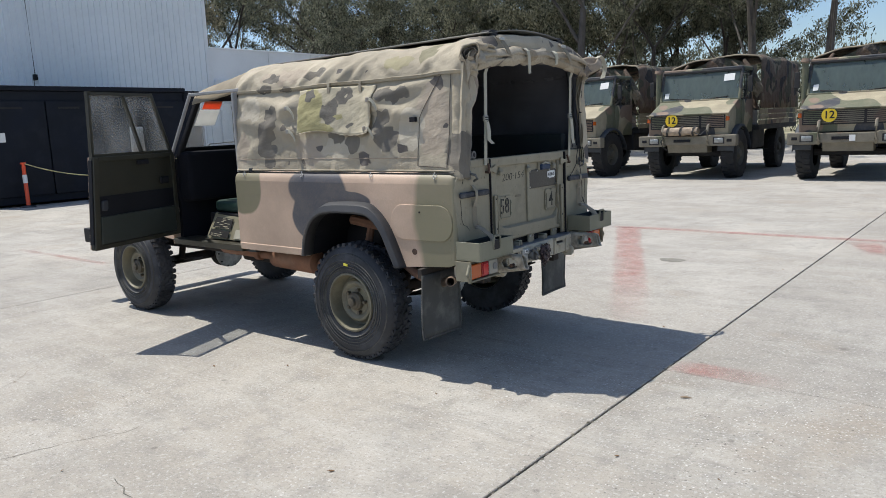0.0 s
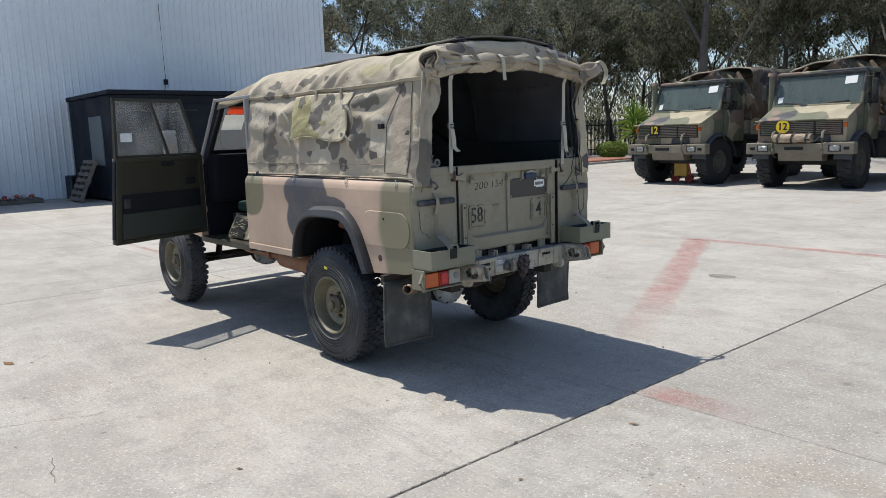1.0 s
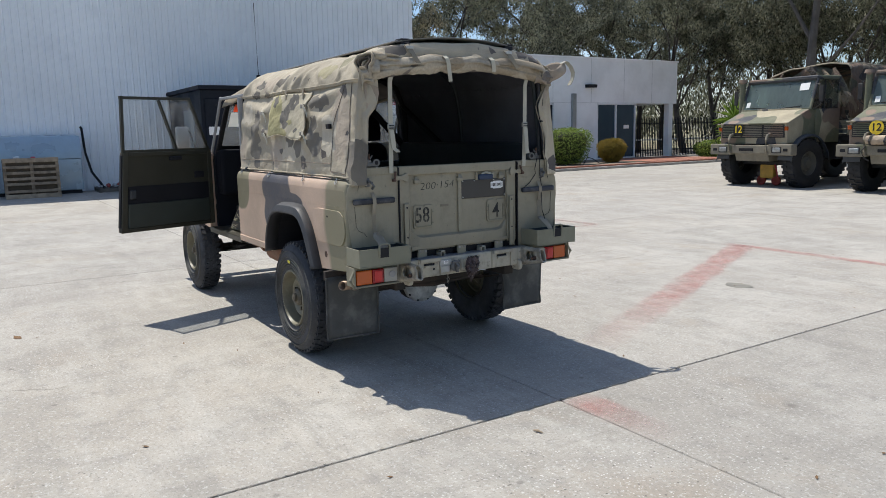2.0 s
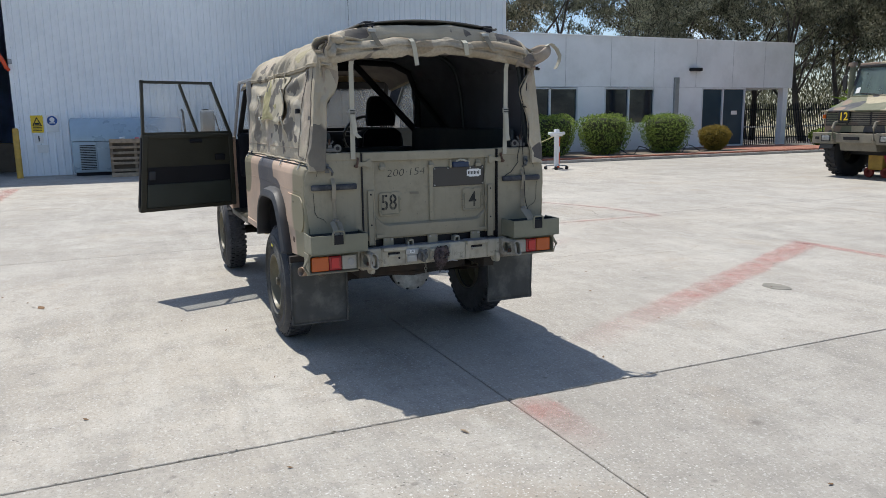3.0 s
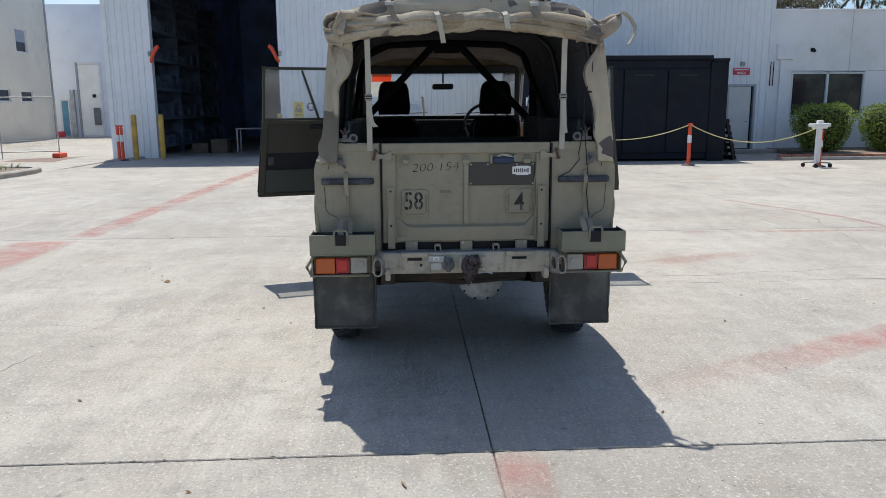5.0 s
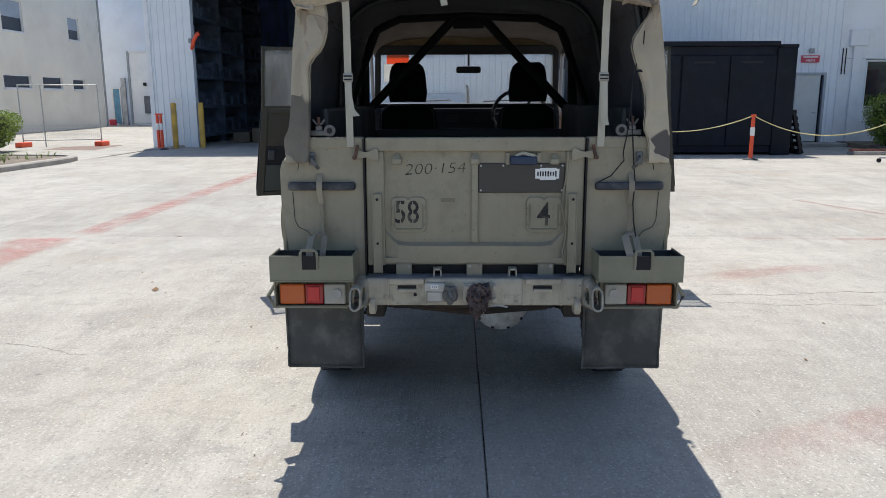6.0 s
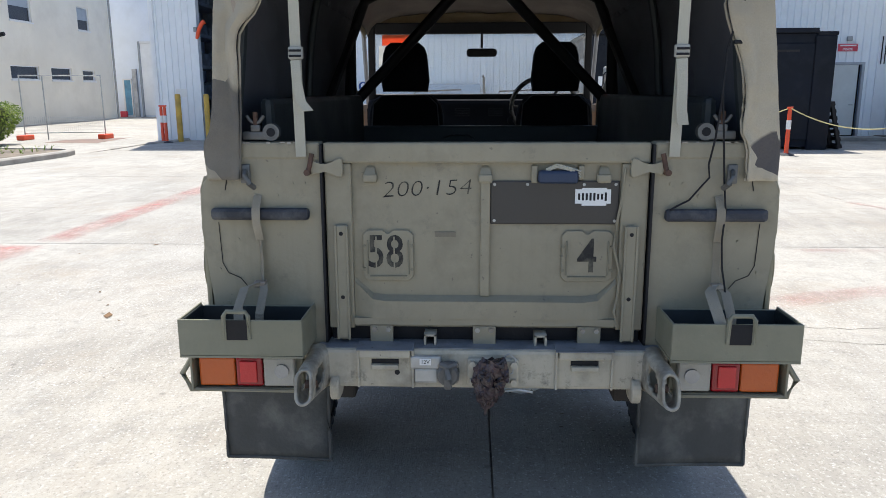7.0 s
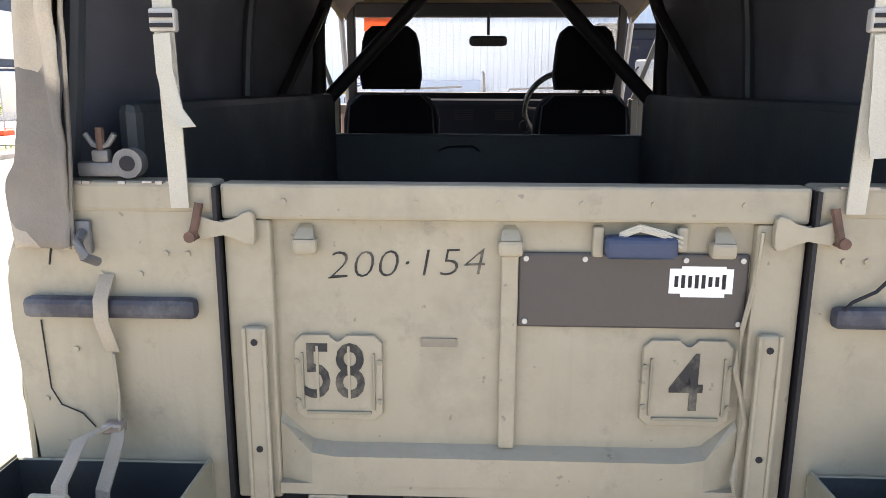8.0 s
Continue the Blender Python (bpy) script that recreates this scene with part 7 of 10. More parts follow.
for side in (-1, 1):
    tube(bm, [(-1.9, side * 0.09, 2.03), (-1.9, side * 0.70, 1.40)], 0.029, 10)
    tube(bm, [(-1.9, side * 0.66, 1.80), (-1.1, side * 0.70, 1.34)], 0.022, 8)
box(bm, -1.93, -1.89, -0.10, 0.10, 1.96, 2.04, 0.004)
part("roll_cage", bm, M_black_trim, car, "black tubular roll cage", smooth=True)

# Load bay: floor, side lockers, bulkhead.
bm = bmesh.new()
box(bm, -2.02, -0.05, -0.455, 0.455, 0.775, 0.80)
part("load_floor", bm, M_inner, car)
for side in (-1, 1):
    bm = bmesh.new()
    box(bm, -1.93, -0.09, side * 0.625, side * 0.665, 1.10, 1.475, 0.02)
    box(bm, -1.93, -0.09, side * 0.46, side * 0.80, 1.07, 1.10, 0.01)
    box(bm, -1.93, -0.09, side * 0.445, side * 0.46, 0.80, 1.09)
    part("side_locker", bm, M_inner, car, "dark green padded side board")
bm = bmesh.new()
box(bm, -1.98, -1.94, -0.80, 0.80, 0.70, 1.31, 0.01)
bh = part("bulkhead", bm, M_inner, car, "dark green steel bulkhead")
bm = bmesh.new()
tube(bm, [(-1.935, -0.2, 1.24), (-1.925, -0.16, 1.26), (-1.925, -0.06, 1.262), (-1.935, -0.03, 1.24)], 0.006, 6)
part("grab_loop", bm, M_inner, bh)

# ---- the field car: cab ----
for side in (-1, 1):
    y = side * 0.42
    bm = bmesh.new()
    prism(bm, [(y - 0.195, 0.96), (y + 0.195, 0.96), (y + 0.212, 1.2), (y + 0.212, 1.36), (y + 0.198, 1.42), (y + 0.165, 1.458), (y + 0.12, 1.475), (y - 0.12, 1.475), (y - 0.165, 1.458), (y - 0.198, 1.42), (y - 0.212, 1.36), (y - 0.212, 1.2)], "x", -2.24, -2.13, 0.03)
    seat = part("seat_back", bm, M_seat, car, "black cloth seat back", smooth=True)
    bm = bmesh.new()
    prism(bm, [(y - 0.125, 1.49), (y + 0.125, 1.49), (y + 0.135, 1.55), (y + 0.122, 1.69), (y + 0.108, 1.732), (y + 0.078, 1.757), (y - 0.078, 1.757), (y - 0.108, 1.732), (y - 0.122, 1.69), (y - 0.135, 1.55)], "x", -2.22, -2.12, 0.02)
    part("headrest", bm, M_seat, seat, "tall black headrest", smooth=True)
    bm = bmesh.new()
    tube(bm, [(-2.129, y - 0.19, 1.30), (-2.126, y - 0.18, 1.42), (-2.125, y - 0.13, 1.468), (-2.125, y + 0.13, 1.468), (-2.126, y + 0.18, 1.42), (-2.129, y + 0.19, 1.30)], 0.004, 6)
    part("piping", bm, plain("grey_piping", (0.09, 0.09, 0.10), 0.7), seat)
    bm = bmesh.new()
    box(bm, -2.70, -2.16, y - 0.215, y + 0.215, 0.93, 1.03, 0.035, 3)
    part("seat_cushion", bm, plain("dark_green_vinyl", (0.02, 0.05, 0.04), 0.5), car, "dark green seat cushion", smooth=True)
    bm = bmesh.new()
    box(bm, -2.72, -2.12, y - 0.25, y + 0.25, 0.70, 0.93, 0.01)
    part("seat_box", bm, M_black_trim, car)
bm = bmesh.new()
box(bm, -3.0, -2.0, -0.78, 0.78, 0.66, 0.70)
part("cab_floor", bm, M_inner, car)
bm = bmesh.new()
rows = [[bm.verts.new(p) for p in ((-2.64, -0.66, 0.93), (-2.14, -0.66, 0.905))], [bm.verts.new(p) for p in ((-2.70, -0.735, 0.725), (-2.14, -0.735, 0.725))]]
quad_strip(bm, rows)
pb = part("placard_board", bm, plain("khaki_board", (0.26, 0.24, 0.16), 0.6), car, "khaki board with black data placards", thick=0.012)


def on_board(u, v):
    return Vector((-2.64 + 0.50 * u - 0.06 * v * (1 - u), -0.668 - 0.075 * v, 0.93 - 0.025 * u - 0.19 * v))


for u0, u1, v0, v1 in ((0.10, 0.54, 0.16, 0.58), (0.08, 0.54, 0.66, 0.95)):
    bm = bmesh.new()
    vs = [bm.verts.new(on_board(u, v) + Vector((0, -0.009, 0.003))) for u, v in ((u0, v0), (u1, v0), (u1, v1), (u0, v1))]
    bm.faces.new(vs)
    part("placard", bm, M_ink, pb, "black data placard", thick=0.002)
bm = bmesh.new()
rng = random.Random(12)
for k in range(26):
    u0 = 0.12 + rng.random() * 0.33
    v0 = rng.choice((0.19, 0.25, 0.31, 0.37, 0.43, 0.49, 0.54, 0.70, 0.76, 0.83, 0.90))
    u1, v1 = min(0.53, u0 + 0.03 + rng.random() * 0.10), v0 + 0.028
    vs = [bm.verts.new(on_board(u, v) + Vector((0, -0.0115, 0.004))) for u, v in ((u0, v0), (u1, v0), (u1, v1), (u0, v1))]
    bm.faces.new(vs)
tagged(part("placard_text", bm, plain("worn_pale_print", (0.36, 0.33, 0.25), 0.7), pb, thick=0.001), kind="stuff")
bm = bmesh.new()
for o, u0, u1, v0, v1 in ((0.010, 0.68, 0.92, 0.56, 0.93), (0.016, 0.71, 0.89, 0.62, 0.90)):
    vs = [bm.verts.new(on_board(u, v) + Vector((0, -o, 0.004))) for u, v in ((u0, v0), (u1, v0), (u1, v1), (u0, v1))]
    bm.faces.new(vs)
part("card_pocket", bm, M_webbing, pb, "pale card pocket", thick=0.003)

# Bulkhead, dash, wheel, windscreen, bonnet, wings.
bm = bmesh.new()
box(bm, -3.05, -2.86, -0.74, 0.74, 1.02, 1.44, 0.03)
box(bm, -3.08, -3.0, -0.76, 0.76, 0.66, 1.38)
dash = part("dashboard", bm, M_seat, car, "black dashboard")
bm = bmesh.new()
for y0 in (-0.16, 0.06):
    for k in range(5):
        box(bm, -2.862, -2.855, y0, y0 + 0.10, 1.33 + k * 0.012, 1.336 + k * 0.012)
for y in (0.22, 0.29):
    lathe(bm, [(0.03, 0.0), (0.034, 0.008), (0.03, 0.012)], (-2.86, y, 1.30), (1, 0, 0), 16)
tagged(part("gauges", bm, M_black_trim, dash), kind="stuff")
bm = bmesh.new()
tilt = Matrix.Translation((-2.62, 0.40, 1.40)) @ Matrix.Rotation(radians(-62), 4, "Y")
ring = [tilt @ Vector((0.2 * math.cos(2 * math.pi * k / 32), 0.2 * math.sin(2 * math.pi * k / 32), 0)) for k in range(33)]
tube(bm, ring, 0.0145, 10, caps=False)
for k in (0.6, 2.54, 4.71):
    tube(bm, [tilt @ Vector((0, 0, -0.03)), tilt @ Vector((0.2 * math.cos(k), 0.2 * math.sin(k), 0))], 0.009, 6)
tube(bm, [tilt @ Vector((0, 0, 0)), tilt @ Vector((0, 0, -0.35))], 0.02, 8)
part("steering_wheel", bm, plain("worn_wheel_rim", (0.03, 0.03, 0.032), 0.28, vary=0.2, spec=0.7), car, "thin black steering wheel", smooth=True)


def raked(bm2):
    """Leans what belongs to the windscreen back towards the cab roof."""
    for v in bm2.verts:
        k = max(0.0, v.co.z - 1.475)
        shrink = 1 - 0.14 * k
        v.co = Vector((v.co.x + 0.60 * (v.co.z - 1.475), v.co.y * shrink, 1.53 + (v.co.z - 1.53) * shrink))
    return bm2


bm = bmesh.new()
for a in ((-0.745, -0.70, 1.40, 1.93), (0.70, 0.745, 1.40, 1.93), (-0.70, 0.70, 1.40, 1.475), (-0.70, 0.70, 1.862, 1.935)):
    box(bm, -2.99, -2.945, a[0], a[1], a[2], a[3], 0.008)
ws = part("windscreen_frame", raked(bm), M_black_trim, car, "black windscreen frame")
bm = bmesh.new()
box(bm, -2.97, -2.965, -0.70, 0.70, 1.475, 1.862)
part("windscreen", raked(bm), M_glass_screen, ws).visible_shadow = False
for nm, label, tone, p in (("orange_permit", "orange paper permit", (0.90, 0.26, 0.13), (-0.65, -0.47, 1.79, 1.86)), ("white_permit", "white paper sheet", (0.82, 0.82, 0.80), (-0.67, -0.47, 1.65, 1.785))):
    thin, nt, b, at = start(nm + "_paper", 0.85)
    tint = mixc(nt, noisy(nt, at, 14.0), [c2 * 0.92 for c2 in tone], tone)
    nt.links.new(tint, b.inputs["Base Color"])
    lit = node(nt, "ShaderNodeBsdfTranslucent", {"Color": tint}).outputs[0]
    nt.links.new(node(nt, "ShaderNodeMixShader", {0: 0.5, 1: b.outputs[0], 2: lit}).outputs[0], nt.nodes["Material Output"].inputs["Surface"])
    bm = bmesh.new()
    box(bm, -2.962, -2.959, *p)
    part(nm, raked(bm), thin, ws, label)
bm = bmesh.new()
tube(bm, [(-2.94, 0.015, 1.88), (-2.92, 0.015, 1.77)], 0.008, 8)
box(bm, -2.93, -2.905, -0.085, 0.115, 1.712, 1.765, 0.02, 3)
part("rear_view_mirror", raked(bm), M_black_trim, car, "black interior mirror", smooth=True)
bm = bmesh.new()
for y0, y1 in ((-0.45, -0.12), (0.12, 0.48)):
    tube(bm, [(-2.998, y0, 1.44), (-3.0, y0 + 0.02, 1.49), (-3.0, y1, 1.502)], 0.006, 6)
part("wiper", raked(bm), M_black_trim, ws)
bm = bmesh.new()
rows = []
for y in (-0.5, -0.3, 0.0, 0.3, 0.5):
    k = 1 - (y / 0.5) ** 2
    rows.append([bm.verts.new((x, y, z + 0.025 * k)) for x, z in ((-3.06, 1.33), (-3.6, 1.315), (-4.25, 1.27), (-4.38, 1.22))])
quad_strip(bm, rows)
part("bonnet", bm, M_body, car, "camouflage bonnet", smooth=True, thick=0.01)
for side in (-1, 1):
    bm = bmesh.new()
    pts = [(-3.05, 0.70), (-3.30, 0.72), (-3.36, 0.90), (-3.46, 1.0), (-4.02, 1.0), (-4.12, 0.90), (-4.20, 0.72), (-4.40, 0.74), (-4.42, 1.10), (-4.36, 1.15), (-3.05, 1.19)]
    prism(bm, pts, "y", side * 0.80, side * 0.825, 0.004)
    box(bm, -4.40, -3.06, side * 0.49, side * 0.80, 1.13, 1.17, 0.01)
    box(bm, -4.40, -3.06, side * 0.48, side * 0.51, 0.75, 1.30)
    box(bm, -3.10, -3.05, side * 0.49, side * 0.80, 0.66, 1.36)
    part("front_wing", bm, M_body, car, "camouflage front wing")
    bm = bmesh.new()
    box(bm, -2.150, -2.125, side * 0.735, side * 0.778, 1.27, 1.875, 0.006)
    part("door_post", bm, M_door_post, car, "pale grey door post")
    bm = bmesh.new()
    tube(bm, [(-3.10, side * 0.762, 1.36), (-2.742, side * 0.738, 1.905)], 0.014, 8)
    part("screen_pillar", bm, M_door_post, car, "pale grey raked screen pillar")
    bm = bmesh.new()
    box(bm, -2.75, -2.10, side * 0.715, side * 0.745, 1.882, 1.906, 0.005)
    part("roof_rail", bm, M_door_post, car, "pale grey rail over the door opening")
bm = bmesh.new()
box(bm, -4.45, -4.38, -0.5, 0.5, 0.80, 1.25, 0.01)
box(bm, -4.62, -4.48, -0.85, 0.85, 0.58, 0.72, 0.015)
part("front_panel", bm, M_black_trim, car, "black grille and front bumper")


def cab_door(side, angle):
    """A door swung open on its front hinge, with sliding windows and a document pocket."""
    turn = Matrix.Translation((-2.99, side * 0.79, 0)) @ Matrix.Rotation(radians(angle), 4, "Z")
    s = side

    def lean(v):
        """Narrows the door towards its top, keeping the hinge line."""
        z = v.z
        k = 1.033 - 0.083 * (z - 0.76) / 0.69 if z < 1.45 else 0.95 - 0.025 * (z - 1.45) / 0.47
        return Vector((v.x * k, v.y, z))

    def settle(bm2):
        back = turn.inverted()
        for v in bm2.verts:
            v.co = turn @ lean(back @ v.co)
        return bm2

    def slab(bm2, u0, u1, d0, d1, z0, z1, r=0.0):
        box(bm2, u0, u1, s * d0, s * d1, z0, z1, r, 2, turn)

    bm2 = bmesh.new()
    slab(bm2, 0.0, 0.90, 0.0, 0.03, 0.76, 1.445, 0.008)
    d = part("cab_door", settle(bm2), M_door_olive, car, "open olive cab door with sliding windows")
    bm2 = bmesh.new()
    slab(bm2, 0.0, 0.90, 0.0305, 0.04, 0.765, 1.44, 0.004)
    part("outer_skin", settle(bm2), M_body, d)
    bm2 = bmesh.new()
    for a in ((0.01, 0.05, 0.757, 1.44), (0.845, 0.895, 0.757, 1.44), (0.05, 0.845, 0.757, 0.79), (0.05, 0.845, 1.405, 1.44)):
        slab(bm2, a[0], a[1], -0.014, -0.0005, a[2], a[3], 0.004)
    part("inner_frame", settle(bm2), M_door_olive, d)
    bm2 = bmesh.new()
    slab(bm2, 0.055, 0.84, -0.006, -0.0005, 1.0, 1.15, 0.002)
    part("pocket_opening", settle(bm2), M_black_trim, d, "dark document pocket")
    bm2 = bmesh.new()
    slab(bm2, 0.06, 0.84, -0.02, -0.002, 0.795, 1.0, 0.006)
    part("pocket_panel", settle(bm2), plain("grey_green_panel", (0.038, 0.044, 0.036), 0.45, vary=0.2), d, "grey-green pocket panel")
    bm2 = bmesh.new()
    slab(bm2, 0.33, 0.45, -0.03, -0.001, 1.36, 1.395, 0.008)
    part("window_catch", settle(bm2), M_black_trim, d, "black window catch")
    bm2 = bmesh.new()
    slab(bm2, 0.10, 0.20, -0.02, -0.001, 1.19, 1.25, 0.01)
    part("door_handle", settle(bm2), M_black_trim, d, "black handle")
    bm2 = bmesh.new()
    slab(bm2, 0.77, 0.83, -0.022, -0.001, 1.04, 1.12, 0.012)
    part("lock_box", settle(bm2), M_arch, d)
    # window frame with the slanted front edge
    bm2 = bmesh.new()

    def bar(p, q, w=0.026):
        a, b3 = Vector((p[0], s * 0.012, p[1])), Vector((q[0], s * 0.012, q[1]))
        way = (b3 - a).normalized()
        across = Vector((-way.z, 0, way.x)) * w / 2
        deep = Vector((0, 0.014, 0))
        vs = [bm2.verts.new(turn @ (e + f + g)) for e in (a, b3) for f, g in ((across, deep), (across, -deep), (-across, -deep), (-across, deep))]
        quad_strip(bm2, [vs[:4], vs[4:]], True)
        bm2.faces.new(vs[:4][::-1])
        bm2.faces.new(vs[4:])
    bar((0.885, 1.43), (0.885, 1.915), 0.024)
    bar((0.90, 1.90), (0.205, 1.90), 0.024)
    bar((0.205, 1.91), (0.02, 1.43), 0.024)
    bar((0.36, 1.445), (0.52, 1.885), 0.02)
    bar((0.02, 1.45), (0.885, 1.45), 0.022)
    wfm = part("window_frame", settle(bm2), M_door_olive, d)
    for pts in ([(0.87, 1.45), (0.87, 1.888), (0.52, 1.888), (0.36, 1.45)], [(0.36, 1.45), (0.52, 1.888), (0.21, 1.888), (0.03, 1.45)]):
        bm2 = bmesh.new()
        vs = [bm2.verts.new(turn @ Vector((u, s * 0.012, z))) for u, z in pts]
        bm2.faces.new(vs)
        part("pane", settle(bm2), M_glass_dirty, d, "dusty sliding window", thick=0.004)
    bm2 = bmesh.new()
    for z in (0.95, 1.38):
        slab(bm2, -0.05, 0.06, 0.03, 0.055, z - 0.025, z + 0.025, 0.006)
    part("hinge", settle(bm2), M_body, d)
    bm2 = bmesh.new()
    slab(bm2, 0.892, 0.904, 0.0, 0.035, 0.80, 1.42, 0.004)
    part("rubber_edge", settle(bm2), M_black_trim, d)
    # wing mirror on its bent arm
    bm2 = bmesh.new()
    tube(bm2, [turn @ Vector((0.03, s * 0.05, 1.42)), turn @ Vector((0.06, s * 0.16, 1.45)), turn @ Vector((0.07, s * 0.22, 1.60)), turn @ Vector((0.14, s * 0.24, 1.665)), turn @ Vector((0.20, s * 0.24, 1.66))], 0.007, 6)
    arm = part("mirror_arm", settle(bm2), M_black_trim, d, smooth=True)
    bm2 = bmesh.new()
    box(bm2, 0.07, 0.22, s * 0.22, s * 0.25, 1.43, 1.66, 0.02, 3, turn)
    part("mirror_head", settle(bm2), M_zinc, arm, "pale rectangular mirror head", smooth=True)


cab_door(-1, -72.6)
cab_door(1, 88)


# ---- the parked trucks ----
T_GREEN, T_BLACK, T_BROWN = (0.125, 0.135, 0.085), (0.038, 0.043, 0.055), (0.22, 0.155, 0.115)
M_truck = mottled("truck_camouflage", (0.37, 0.325, 0.225), [(T_GREEN, 0.95, 0.53, (3, 1, 5)), (T_BLACK, 1.0, 0.56, (7, 9, 2)), (T_BROWN, 1.1, 0.61, (1, 5, 8))])
M_truck_low = mottled("truck_lower_paint", (0.21, 0.19, 0.145), [(T_GREEN, 0.8, 0.52, (5, 2, 1)), (T_BROWN, 1.0, 0.58, (2, 2, 8))])
M_truck_blue = plain("truck_dark_grey_paint", (0.050, 0.060, 0.075), 0.6, vary=0.25, dirt=(0.14, 0.13, 0.11), dirt_amount=0.35)
M_tarp = mottled("truck_tarpaulin", (0.19, 0.135, 0.10), [((0.10, 0.098, 0.066), 1.6, 0.52, (2, 4, 1)), ((0.27, 0.22, 0.155), 2.2, 0.60, (6, 1, 3)), ((0.055, 0.050, 0.048), 1.9, 0.57, (1, 8, 4))], 0.95, (0.26, 0.2, 0.15), 0.25, True)
M_tarp_edge = plain("pale_tarpaulin_edge", (0.36, 0.31, 0.23), 0.9, vary=0.3)
M_headlamp = plain("headlamp_glass", (0.36, 0.37, 0.36), 0.12, 0.3, vary=0.3, scale=14.0)
M_truck_hub = plain("dusty_truck_rim", (0.085, 0.082, 0.068), 0.7, vary=0.3)
M_truck_tyre = plain("truck_tyre_rubber", (0.017, 0.018, 0.021), 0.75, vary=0.35, scale=4.0, dirt=(0.06, 0.058, 0.052), dirt_amount=0.4, dirt_scale=4.0, bump=0.2)
M_truck_dark = plain("truck_chassis_black", (0.025, 0.025, 0.027), 0.75, vary=0.3, dirt=(0.09, 0.08, 0.065), dirt_amount=0.35)


def build_truck(at):
    """An army cargo truck, its nose towards -y; the origin lies on the ground under the bumper."""
    t = thing("army_truck", "camouflaged army cargo truck with a canvas-covered bed", "truck", "parked army trucks", at)
    for x in (-0.93, 0.93):
        for y in (0.88, 4.75):
            bm = bmesh.new()
            side = 1 if x > 0 else -1
            lathe(bm, [(0.30, -0.15), (0.40, -0.175), (0.54, -0.17), (0.595, -0.14), (0.605, 0.0), (0.595, 0.14), (0.54, 0.17), (0.40, 0.175), (0.30, 0.15)], (x, y, 0.60), (side, 0, 0), 36)
            for k in range(26):
                for row, sh in ((-0.085, 0.0), (0.085, 0.5)):
                    a = 2 * math.pi * (k + sh) / 26
                    m = Matrix.Translation((x, y, 0.60)) @ Matrix.Rotation(a, 4, "X") @ Matrix.Translation((row, 0, 0.60))
                    bmesh.ops.create_cube(bm, size=1.0, matrix=m @ Matrix.Diagonal((0.14, 0.065, 0.045, 1)))
            w = part("wheel", bm, M_truck_tyre, t, "large black cleated tyre", smooth=True)
            bm = bmesh.new()
            lathe(bm, [(0.31, 0.14), (0.295, 0.155), (0.27, 0.10), (0.20, 0.06), (0.17, 0.10), (0.12, 0.11), (0.10, 0.16), (0.0, 0.17)], (x, y, 0.60), (side, 0, 0), 28)
            part("rim", bm, M_truck_hub, w, smooth=True)
    bm = bmesh.new()
    for x in (-0.40, 0.40):
        box(bm, x - 0.05, x + 0.05, 0.2, 6.2, 0.78, 0.98)
    tube(bm, [(-0.8, 0.88, 0.62), (0.8, 0.88, 0.62)], 0.09, 10)
    tube(bm, [(-0.8, 4.75, 0.62), (0.8, 4.75, 0.62)], 0.09, 10)
    box(bm, -0.3, 0.3, 0.6, 2.4, 0.62, 1.1, 0.05)
    box(bm, 0.55, 1.0, 2.2, 3.4, 0.65, 1.15, 0.04)
    box(bm, -1.0, -0.55, 2.2, 3.4, 0.65, 1.15, 0.04)
    part("chassis", bm, M_truck_dark, t)
    bm = bmesh.new()
    box(bm, -1.22, -0.56, 0.0, 0.22, 0.82, 1.09, 0.02)
    box(bm, 0.56, 1.22, 0.0, 0.22, 0.82, 1.09, 0.02)
    box(bm, -0.57, 0.57, 0.02, 0.20, 0.85, 1.07, 0.015)
    bp = part("bumper", bm, M_truck_low, t, "khaki steel front bumper")
    bm = bmesh.new()
    prism(bm, [(0.10, 0.85), (0.16, 0.66), (0.5, 0.66), (0.5, 0.85)], "x", -0.5, 0.5, 0.01)
    part("belly_plate", bm, M_truck_low, t)
    for s in (-1, 1):
        bm = bmesh.new()
        box(bm, s * 0.67, s * 0.95, -0.006, 0.02, 0.875, 1.035, 0.01)
        part("headlamp_surround", bm, M_truck_dark, bp)
        bm = bmesh.new()
        box(bm, s * 0.70, s * 0.92, -0.018, 0.02, 0.895, 1.015, 0.02, 3)
        part("headlamp", bm, M_headlamp, bp, "rectangular headlamp", smooth=True)
        bm = bmesh.new()
        box(bm, s * 1.0, s * 1.12, -0.01, 0.02, 0.92, 0.99, 0.006)
        part("bumper_slot", bm, M_black_trim, bp)
        bm = bmesh.new()
        tube(bm, [(s * 0.56, 0.02, 0.84), (s * 0.56, -0.06, 0.92), (s * 0.56, -0.07, 1.20), (s * 0.56, -0.02, 1.32), (s * 0.56, 0.10, 1.34), (s * 0.56, 0.14, 1.30)], 0.035, 8)
        part("bull_bar", bm, M_truck_low, t, "bent tubular guard", smooth=True)
    bm = bmesh.new()
    box(bm, -0.3, 0.12, 0.0, 0.03, 0.92, 0.99)
    part("tow_slot", bm, M_black_trim, bp)
    # nose, grille, bonnet
    bm = bmesh.new()
    prism(bm, [(0.14, 1.10), (0.10, 1.58), (0.14, 1.62), (0.92, 1.94), (1.15, 1.94), (1.15, 1.10)], "x", -1.0, 1.0, 0.02)
    nose = part("nose", bm, M_truck, t, "sloping camouflage bonnet and nose")
    bm = bmesh.new()
